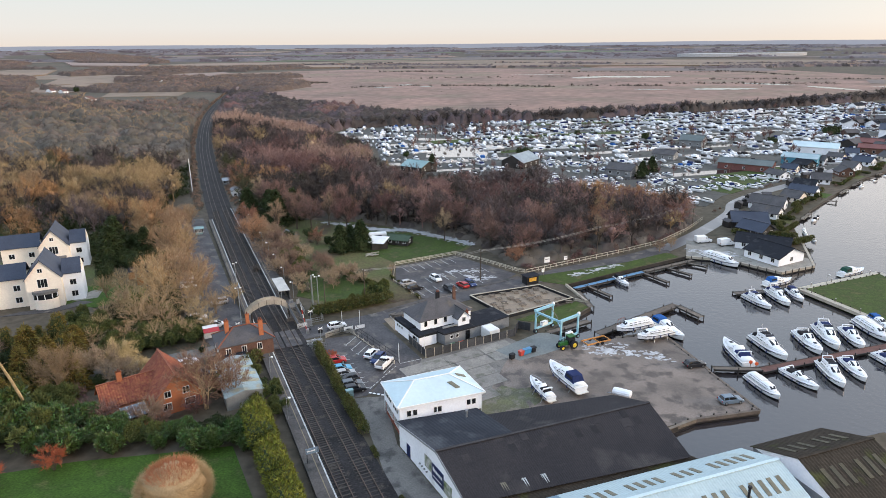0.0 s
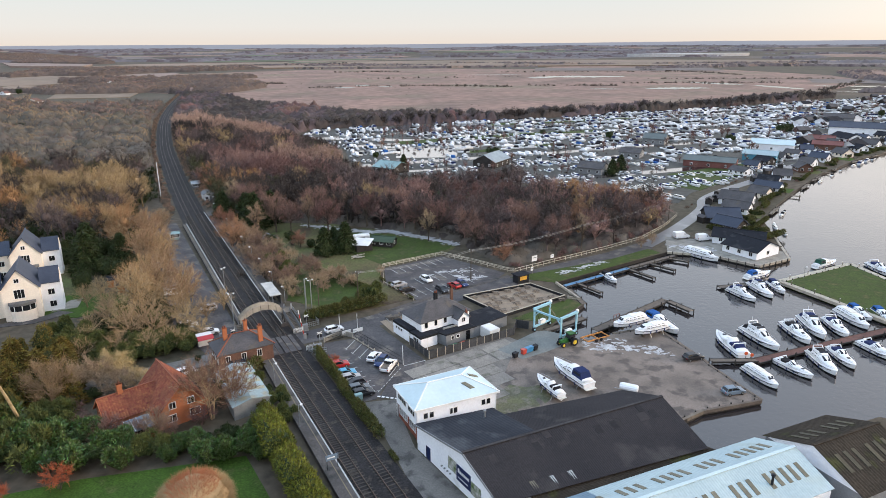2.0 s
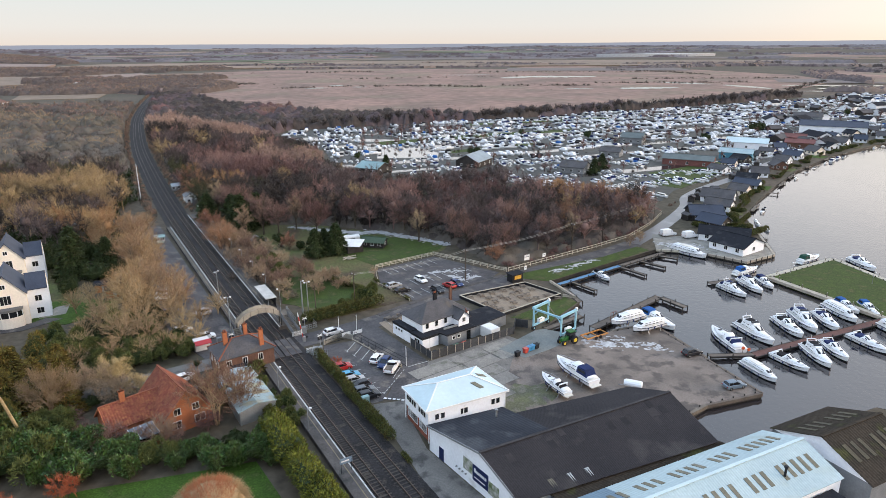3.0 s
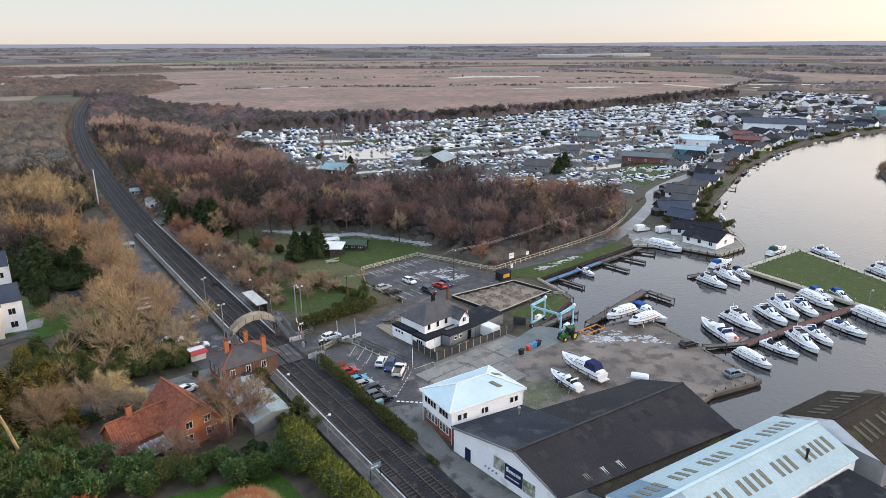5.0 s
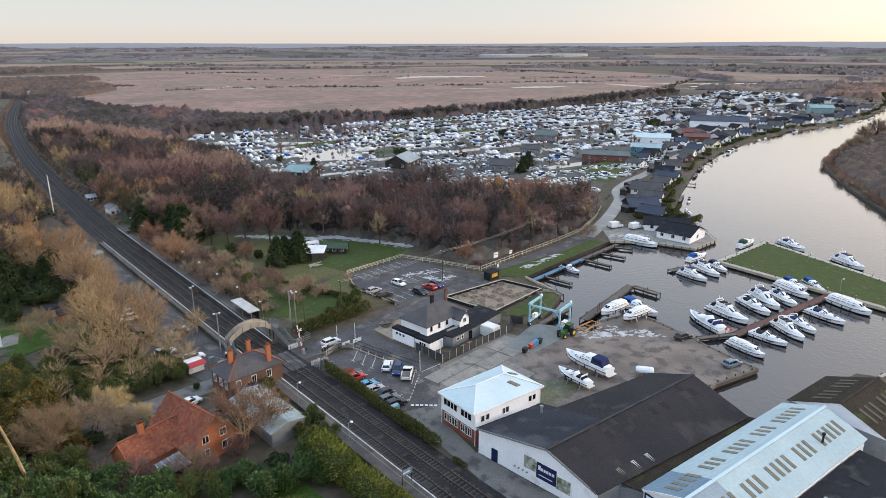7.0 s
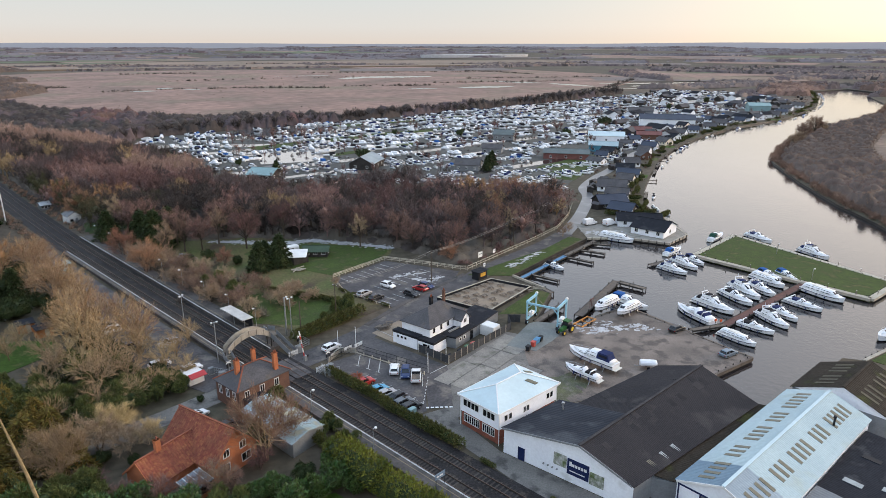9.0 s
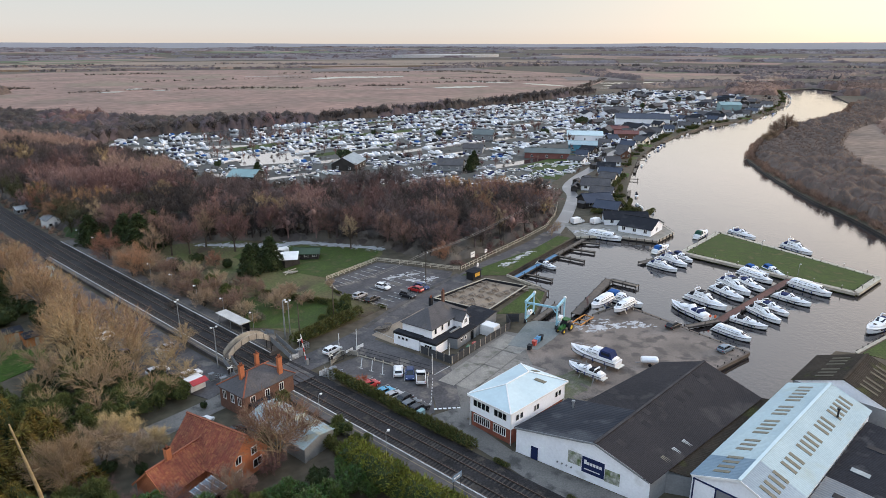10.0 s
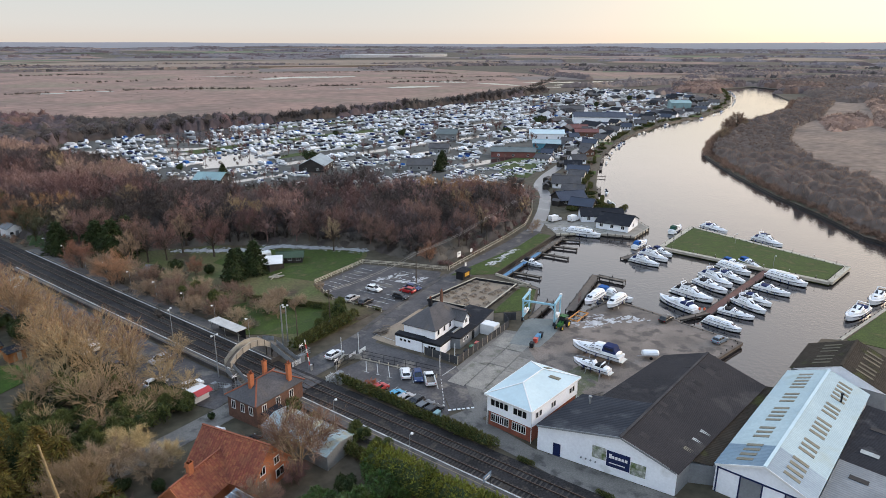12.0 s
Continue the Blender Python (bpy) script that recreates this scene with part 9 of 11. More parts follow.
# upturned dinghy and open boats
tank = thing("covered_trailer", "small white covered trailer parked in the boat yard", "trailer", pose(31.0, 102.0, .06, 0, 0, 150))
part("body", Shape().loft([[(x, .85 * k * math.cos(a), 1.15 + .62 * k * math.sin(a)) for a in [6.283 * i / 12 for i in range(12)]] for x, k in ((-1.6, .75), (-1.4, .95), (-1, 1), (1, 1), (1.4, .95), (1.6, .75))]), GEL, tank)
part("drawbar", Shape().beam((1.5, 0, .5), (2.6, 0, .45), .1, .1), STEEL, tank)
for s in (-1, 1):
    part("wheel", Shape().tube((0, s * .75, .32), (0, s * .95, .32), .32, n=12), CANVAS_BLACK, tank)
ding = thing("dinghy", "upturned white dinghy lying in the yard", "dinghy", pose(29.8, 97.2, .55, 180, 0, 30))
part("hull", hull_shape(4.2, 1.5, .5), GEL, ding)

# ---- the marina: rows of moored boats ----
def small_boat(style, canvas, label):
    ob = thing("moored_boat", label, "boat", pose(0, 0, -60), "boats moored in the marina")
    L = 9.0
    B, H = 3.0, 1.0
    part("hull", hull_shape(L, B, H), GEL, ob)
    if style == 0:
        part("cabin", block(-.30 * L, .30 * L, .39 * B, .26 * B, H, H + 1.2, 1.3, .2, .15), GEL, ob)
        part("window_band", block(-.25 * L, .265 * L, .395 * B, .28 * B, H + .45, H + .95, .5, .1, .06), GLASS, ob)
        part("canopy", block(-.47 * L, -.29 * L, .37 * B, .38 * B, H, H + 1.2, .01, .5, .12), canvas, ob)
    elif style == 1:
        part("foredeck", block(-.02 * L, .36 * L, .36 * B, .16 * B, H, H + .5, 1.4, .2, .1), GEL, ob)
        part("canopy", block(-.45 * L, 0, .40 * B, .38 * B, H, H + 1.45, .7, .6, .2), canvas, ob)
    else:
        part("cabin", block(-.40 * L, .32 * L, .38 * B, .28 * B, H, H + 1.05, .6, .2, .18), CREAMGEL, ob)
        part("window_band", block(-.36 * L, .29 * L, .385 * B, .30 * B, H + .35, H + .8, .35, .1, .06), GLASS, ob)
    return ob


ROWS_DIR = radians(16)
rd_, rn_ = Vector((math.cos(ROWS_DIR), math.sin(ROWS_DIR))), Vector((-math.sin(ROWS_DIR), math.cos(ROWS_DIR)))
rng = np.random.default_rng(21)
slots = []
k = -20
for k in range(-22, 38):
    for i in range(-98, 262):
        p = Vector((60, 330)) + rn_ * (k * 8.3 + (1.2 if k % 2 else -1.2)) + rd_ * (i * 3.5)
        p += Vector((math.sin(k * 1.7) * 6 + rng.normal() * .5, rng.normal() * 1.1))
        keep = .66 + .3 * math.sin(k * 2.1 + i * .07) + (.2 if p.y < 335 else 0) - (.25 if p.x > 330 else 0)
        if rng.random() < keep and inside(p.x, p.y, MARINA) and p.y > 240:
            slots.append((p, 106 + (180 if k % 2 else 0) + (78 if noise.noise(Vector((p.x / 60, p.y / 45, 9.1))) > .22 else 0) + rng.normal() * 9))
sheds_clear = [(178, 330, 17), (146, 318, 19), (-10, 314, 10), (39, 330, 13), (84, 306, 11), (150, 396, 14), (298, 414, 24), (246, 382, 13), (237, 361, 13), (207, 364, 15), (441, 466, 17), (117, 350, 12), (326, 484, 15)]
slots = [s for s in slots if noise.noise(Vector((s[0].x / 26, s[0].y / 15, 4.2))) > -.24]
BASINS = ([(-10, 506), (30, 508), (73, 502), (65, 473), (30, 462), (-8, 455)], [(-9, 394), (12, 396), (28, 390), (23, 356), (-10, 357)])
slots = [s for s in slots if rng.random() < .22 or not any(inside(s[0].x, s[0].y, b) for b in BASINS)]
slots = [s for s in slots if not any(math.hypot(s[0].x - a, s[0].y - b) < r for a, b, r in sheds_clear)]
near_slots = sorted(range(len(slots)), key=lambda i: slots[i][0].y + .25 * slots[i][0].x)
models = [small_boat(0, CANVAS_NAVY, "white moored cruiser with a navy canopy"), small_boat(1, CANVAS_BLUE, "white moored sports boat with a blue cover"), small_boat(2, CANVAS_NAVY, "cream river cruiser moored in a row"), small_boat(1, CANVAS_BLACK, "white moored sports boat with a black cover")]
for n, i in enumerate(near_slots[:215]):
    p, yaw = slots[i]
    s = .46 + .5 * rng.random() ** 1.4
    m = pose(p.x, p.y, .12, 0, 0, yaw) @ Matrix.Diagonal((s, s, s, 1))
    if n < 4:
        models[n].matrix_basis = m
    else:
        copy_thing(models[int(rng.choice(4, p=(.46, .03, .38, .13)))], m)
# the rest of the fleet, too far off to tell apart
MIXGEL = mat("weathered_gelcoats", (0.76, 0.77, 0.79), (0.64, 0.65, 0.67), rough=0.4, scale=0.2, fine=2, vary=0.1, island=0.3)
fleet = {"hulls": (Shape(), MIXGEL, "hundreds of white boats moored far off"), "cabins": (Shape(), MIXGEL, "pale cabins of the far moored boats"), "covers": (Shape(), CANVAS_NAVY, "dark covers and windows of the far moored boats"), "dark_covers": (Shape(), CANVAS_BLACK, "black and grey covers of the far moored boats"), "blue_covers": (Shape(), CANVAS_BLUE, "bright blue covers of the far moored boats")}
base_h, base_c, base_w = hull_shape(9, 3, 1.0), block(-2.6, 2.8, 1.15, .8, 1, 2.2, 1.3, .2, .15), block(-4.2, -.4, 1.15, 1.15, 1.0, 2.3, .5, .5, .15)
for i in near_slots[215:]:
    p, yaw = slots[i]
    s = .46 + .5 * rng.random() ** 1.4
    m = pose(p.x, p.y, .12, 0, 0, yaw) @ Matrix.Diagonal((s, s, s, 1))
    r = rng.random()
    picks = [("hulls", base_h)] + ([("cabins", base_c)] if r < .6 else []) + ([("covers", base_w)] if .38 < r < .6 else []) + ([("dark_covers", base_w)] if .6 < r < .92 else []) + ([("blue_covers", base_w)] if r > .965 else [])
    for nm, b in picks:
        fleet[nm][0].add([m @ Vector(v) for v in b.v], b.f)
for nm, (sh, mt, lb) in fleet.items():
    tagged(linked("far_" + nm, sh, mt), lb, "boats", kind="stuff")
# channels between the rows, grass strips and jetties
for k in (-7, -5, -4, -2, 0, 1, 3, 4, 6, 8, 9, 11):
    o = Vector((60, 330)) + rn_ * (k * 23 + 5.5)
    a, b = None, None
    for i in range(-75, 190):
        p = o + rd_ * (i * 4.3) + Vector((math.sin(2 * k * 1.7) * 6, 0))
        if inside(p.x, p.y, MARINA) and p.y > 280:
            a = a or p
            b = p
    if a and (b - a).length > 20:
        w = rn_ * (2.4 + 1.3 * (k % 3))
        solid("mooring_channel", Shape().prism([tuple(v) for v in (a - w, b - w, b + w, a + w)], .02, .125), WATER, "narrow still channel between rows of boats", "water", "structure")
for ln, w in (([(-58, 440), (-20, 430), (8, 424), (40, 446), (90, 475)], 5.5), ([(-30, 478), (20, 496), (70, 515)], 4), ([(95, 430), (150, 446), (210, 470)], 4), ([(-20, 398), (20, 392), (60, 404)], 4)):
    solid("mooring_channel", strip(smooth_line(ln, 6), -w, w, .02, .142), POOL, "wide still channel between rows of boats", "water", "structure")
for ring in BASINS:
    solid("mooring_channel", Shape().prism(ring, .02, .146), POOL, "open still basin among the moorings", "water", "structure")
rg = np.random.default_rng(67)
far_roofs = [thing("chalet", "low chalet with a dark roof among the moorings", "chalet", pose(0, 0, -80), "chalets among the moorings"), thing("chalet", "low chalet with a grey roof among the moorings", "chalet", pose(0, 0, -80), "chalets among the moorings")]
for ob, rf, wl in zip(far_roofs, (FLATROOF, SLATE), (WALLWHITE, DARKTIMBER)):
    part("wall", Shape().box(0, 0, 0, 9, 6, 2.3).hull([(-4.5, -3, 2.3), (-4.5, 3, 2.3), (-4.5, 0, 3.9)], [(4.5, -3, 2.3), (4.5, 3, 2.3), (4.5, 0, 3.9)]), wl, ob)
    for sy in (-1, 1):
        part("roof_slope", Shape().slabpoly([(-4.9, 0, 4.1), (4.9, 0, 4.1), (4.9, sy * 3.5, 2.2), (-4.9, sy * 3.5, 2.2)], .12), rf, ob)
k = 0
while k < 52:
    x, y = 70 + 470 * rg.random() ** .8, 300 + 400 * rg.random()
    yaw, size = 16 + 90 * (rg.random() < .4) + rg.normal() * 12, .75 + .6 * rg.random()
    if not inside(x, y, MARINA) or y > 380 + .62 * x or (x < 250 and rg.random() < .7):
        continue
    m = pose(x, y, .1, 0, 0, yaw) @ Matrix.Diagonal((size, size, .8 + .3 * size, 1))
    if k < 2:
        far_roofs[k].matrix_basis = m
    else:
        copy_thing(far_roofs[int(rg.random() < .5)], m)
    k += 1
for a, b, w in (((-8, 413), (42, 431), 6.5), ((42, 431), (84, 447), 6.5), ((84, 447), (132, 456), 6), ((30, 372), (90, 398), 4), ((112, 268), (150, 300), 8), ((120, 292), (168, 316), 6), ((60, 500), (180, 530), 6)):
    solid("grass_strip", strip([Vector((*a, 0)), Vector((*b, 0))], -w, w, 0, .15 + a[0] % 7 * .006), TURF, "green grass strip among the moorings", "grass", "structure")

# ---- cars ----
RUBBER = mat("tyre_rubber", (0.02, 0.02, 0.02), (0.015, 0.015, 0.015), rough=0.8)
ALLOY = mat("alloy_wheel", (0.45, 0.46, 0.47), rough=0.35, metal=0.8)
LAMPGLASS = mat("headlamp", (0.6, 0.62, 0.62), rough=0.2)
TAIL = mat("tail_lamp", (0.35, 0.02, 0.02), rough=0.3)


def paint(name, c):
    return mat(name, c, tuple(v * .9 for v in c), rough=0.28, scale=0.6, fine=4, vary=0.05, spec=0.5)


PAINTS = {"red": paint("red_car_paint", (0.38, 0.02, 0.02)), "blue": paint("light_blue_car_paint", (0.06, 0.30, 0.48)), "silver": paint("silver_car_paint", (0.36, 0.36, 0.37)), "black": paint("black_car_paint", (0.015, 0.016, 0.02)),
          "grey": paint("grey_car_paint", (0.10, 0.115, 0.13)), "navy": paint("dark_blue_car_paint", (0.012, 0.03, 0.11)), "white": paint("white_car_paint", (0.75, 0.75, 0.75)), "steel": paint("blue_grey_car_paint", (0.14, 0.19, 0.24))}


def car(x, y, yaw, colour, kind="car", z=.07):
    names = {"red": "red", "blue": "light blue", "silver": "silver", "black": "black", "grey": "dark grey", "navy": "dark blue", "white": "white", "steel": "blue grey"}
    lb = {"car": "%s hatchback parked on asphalt", "van": "%s panel van parked on hard standing", "pickup": "%s pickup truck with an open load bed"}[kind] % names[colour]
    ob = thing(kind, lb, kind, pose(x, y, z, 0, 0, yaw), "parked cars")
    L, W, H = {"car": (4.2, 1.75, 1.48), "van": (5.3, 2.0, 2.3), "pickup": (5.1, 1.85, 1.75)}[kind]
    pm = PAINTS[colour]
    side = [(-.49, .30), (-.5, .50), (-.485, .60), (-.44, .645), (-.1, .635), (.2, .615), (.36, .56), (.455, .485), (.495, .40), (.495, .26), (.44, .19), (-.44, .19)]
    rings = []
    for yy, k, sx in ((-.5, .90, .95), (-.485, .96, .98), (-.40, 1.0, 1.0), (.40, 1.0, 1.0), (.485, .96, .98), (.5, .90, .95)):
        rings.append([(px * L * sx, yy * W, .2 + (pz * H - .2) * k) for px, pz in side])
    body = part("body", Shape().loft(rings), pm, ob)
    zt = .64 * H
    hw = W / 2
    if kind == "car":
        part("window_glass", Shape().loft([[(-.45 * L, -hw * .84, zt - .03), (.25 * L, -hw * .8, zt - .05), (.25 * L, hw * .8, zt - .05), (-.45 * L, hw * .84, zt - .03)], [(-.42 * L, -hw * .82, zt + .12), (.16 * L, -hw * .8, zt + .12), (.16 * L, hw * .8, zt + .12), (-.42 * L, hw * .82, zt + .12)], [(-.35 * L, -hw * .70, H * .96), (.02 * L, -hw * .70, H * .96), (.02 * L, hw * .70, H * .96), (-.35 * L, hw * .70, H * .96)]]), GLASS, ob, "dark car windows")
        part("roof", Shape().hull([(-.385 * L, -hw * .73, H * .94), (.05 * L, -hw * .73, H * .94), (.05 * L, hw * .73, H * .94), (-.385 * L, hw * .73, H * .94)], [(-.33 * L, -hw * .6, H), (0, -hw * .6, H), (0, hw * .6, H), (-.33 * L, hw * .6, H)]), pm, ob)
        for s in (-1, 1):
            for x0, x1 in ((.235, .03), (-.19, -.19), (-.435, -.37)):
                part("pillar", Shape().beam((x0 * L, s * hw * .83, zt - .02), (x1 * L, s * hw * .715, H * .955), .06, .06), pm, ob)
            part("door_mirror", Shape().box(.17 * L, s * hw * 1.04, zt + .02, .12, .2, zt + .16), pm, ob)
    elif kind == "van":
        part("load_space", Shape().hull([(-.5 * L, -hw * .97, zt * .9), (.26 * L, -hw * .97, zt * .9), (.26 * L, hw * .97, zt * .9), (-.5 * L, hw * .97, zt * .9)], [(-.49 * L, -hw * .88, H), (.12 * L, -hw * .88, H), (.12 * L, hw * .88, H), (-.49 * L, hw * .88, H)]), pm, ob)
        part("window_glass", Shape().hull([(.1 * L, -hw * .985, zt * .98), (.31 * L, -hw * .9, zt * .98), (.31 * L, hw * .9, zt * .98), (.1 * L, hw * .985, zt * .98)], [(.1 * L, -hw * .93, H * .93), (.155 * L, -hw * .85, H * .93), (.155 * L, hw * .85, H * .93), (.1 * L, hw * .93, H * .93)]), GLASS, ob)
    else:
        part("cab", Shape().hull([(-.08 * L, -hw * .92, zt), (.24 * L, -hw * .92, zt), (.24 * L, hw * .92, zt), (-.08 * L, hw * .92, zt)], [(-.06 * L, -hw * .76, H), (.1 * L, -hw * .76, H), (.1 * L, hw * .76, H), (-.06 * L, hw * .76, H)]), pm, ob)
        part("window_glass", Shape().hull([(-.085 * L, -hw * .93, zt + .05), (.25 * L, -hw * .9, zt + .05), (.25 * L, hw * .9, zt + .05), (-.085 * L, hw * .93, zt + .05)], [(-.07 * L, -hw * .8, H * .93), (.13 * L, -hw * .78, H * .93), (.13 * L, hw * .78, H * .93), (-.07 * L, hw * .8, H * .93)]), GLASS, ob)
        part("load_bed", Shape().box(-.29 * L, 0, zt, .38 * L, W * .8, zt + .06), WOOD, ob, "worn timber load bed")
        for s in (-1, 1):
            part("bed_side", Shape().box(-.29 * L, s * hw * .9, zt, .40 * L, .08, zt + .35), pm, ob)
    for s in (-1, 1):
        for px in (-.31, .31):
            wh = part("wheel", Shape().tube((px * L, s * hw - s * .2, .31), (px * L, s * hw + s * .02, .31), .31, n=12), RUBBER, ob)
            part("rim", Shape().tube((px * L, s * hw - s * .1, .31), (px * L, s * hw + s * .035, .31), .19, n=8), ALLOY, wh)
        part("headlamp", Shape().box(.475 * L, s * hw * .72, .40 * H, .1, .3, .48 * H), LAMPGLASS, ob)
        part("tail_lamp", Shape().box(-.49 * L, s * hw * .8, .44 * H, .08, .22, .56 * H), TAIL, ob)
    return ob


for x, y, yaw, c, k in ((-21.6, 116.2, 22, "red", "car"), (-20.0, 112.6, 22, "blue", "car"), (-19.0, 110.7, 22, "silver", "car"), (-18.1, 108.6, 202, "black", "car"), (-17.2, 106.8, 22, "grey", "car"), (-16.4, 105.0, 22, "black", "car"),
                        (-14.8, 119.0, 69, "white", "car"), (-13.3, 116.9, 249, "navy", "car"), (-11.9, 114.9, 69, "white", "pickup"), (-23.9, 132.8, 28, "white", "car"),
                        (-9.6, 159.5, 30, "silver", "car"), (-7.6, 155.8, 30, "black", "car"), (-2.4, 162.8, -60, "white", "car"), (1.2, 154.8, -60, "black", "car"), (4.6, 157.7, 120, "red", "car"), (6.6, 158.7, -60, "navy", "car"),
                        (49.4, 100.3, 10, "steel", "car"), (48.0, 113.6, 15, "black", "car"), (80.3, 194.6, 10, "white", "van"), (86.2, 191.6, 15, "white", "van"),
                        (-50.5, 115.6, 40, "white", "car"), (-46.0, 110.6, 35, "black", "car")):
    car(x, y, yaw, c, k)
for s, o, c in ((16, -9, "white"), (22, -12.5, "white"), (34, -13, "navy"), (45, -13, "white"), (48, -13, "silver"), (60, -13, "black"), (30, -7, "silver"), (72, -12.5, "grey")):
    p = rail(s, o)
    car(p.x, p.y, 24 + (0 if s % 3 else 180), c)
kiosk2 = thing("flower_stall", "small stall with a red and white awning by the station", "stall", pose(-50.5, 129.0, .1, 0, 0, 28))
part("body", Shape().box(0, 0, 0, 3.0, 2.2, 2.1), WHITE, kiosk2)
part("awning", Shape().hull([(-1.6, -2.2, 1.7), (1.6, -2.2, 1.7), (1.6, -1.0, 2.2), (-1.6, -1.0, 2.2)], [(-1.6, -2.2, 1.76), (1.6, -2.2, 1.76), (1.6, -1.0, 2.26), (-1.6, -1.0, 2.26)]), PAINTS["red"], kiosk2, "red canvas awning")

# ---- single trees, shrubs and hedges ----
T = lambda x, y, yaw=0.0, k=1.0, z=0.0: pose(x, y, z, 0, 0, yaw) @ Matrix.Diagonal((k, k, k, 1))
big = dict(h=15, r=6.2, base=3.0, limbs=17, subs=11, tuft=36, tl=1.0, tw=0.04, flat=.8)
wide_t = dict(h=11, r=6.0, base=1.2, limbs=20, subs=11, tuft=34, tl=.95, tw=0.038, stems=3, flat=.8)
slim = dict(h=11, r=3.0, base=2.0, limbs=12, subs=8, tuft=34, tl=.9, tw=0.04, up=.7, flat=.7)
dome = dict(h=8, r=4.6, base=.5, limbs=26, subs=9, tuft=32, tl=.85, tw=0.04, stems=6, up=.25, flat=.7)
tree_gold = [bare_tree("tall bare tree with golden brown twigs", 31, TWIG_GOLD, PALEBARK, T(-133, 262, 20), **dict(big, stems=3, up=.4, base=2, h=14, r=5.4, limbs=22, tuft=16, tl=.8, tw=.045, stout=1.7)),
             bare_tree("broad bare tree with pale spreading limbs", 32, TWIG_TANGLE, PALEBARK, T(-66, 130, 80, .7), **dict(wide_t, subs=9, tuft=7, limbs=24, stout=1.7, tl=.7))]
tree_brown = [bare_tree("tall bare tree with brown twigs", 33, TWIG_BROWN, PALEBARK, T(-126, 222, 10, .75), **dict(big, tuft=20, stout=1.3, tl=.8)),
              bare_tree("broad bare tree with grey brown limbs", 34, TWIG_BROWN, PALEBARK, T(-48.6, 94.6, 50, .45), **wide_t)]
tree_amber = [bare_tree("bare multi-stemmed tree with amber twigs beside the car park", 38, mat("amber_twigs", (0.37, 0.215, 0.11), (0.26, 0.155, 0.085), scale=0.4, fine=5, rand=0.35), PALEBARK, T(-97, 207, 0), **dict(big, h=12, r=5.0, base=.8, stems=5, limbs=26, subs=8, tuft=10, tl=.75, tw=.045, stout=1.9, up=.45))]
tree_red = [bare_tree("bare tree with reddish twigs", 35, TWIG_RED, BARK, T(-32.4, 210.6, 0), **dict(big, h=11, r=5, base=2))]
tree_orange = [bare_tree("bare tree with pinkish orange twigs", 36, TWIG_ORANGE, BARK, T(-60, 197, 0), **dict(wide_t, h=9, r=4.6))]
tree_slim = [bare_tree("slender bare tree with upright twigs", 37, TWIG_BROWN, BARK, T(-55, 208, 0), **slim)]
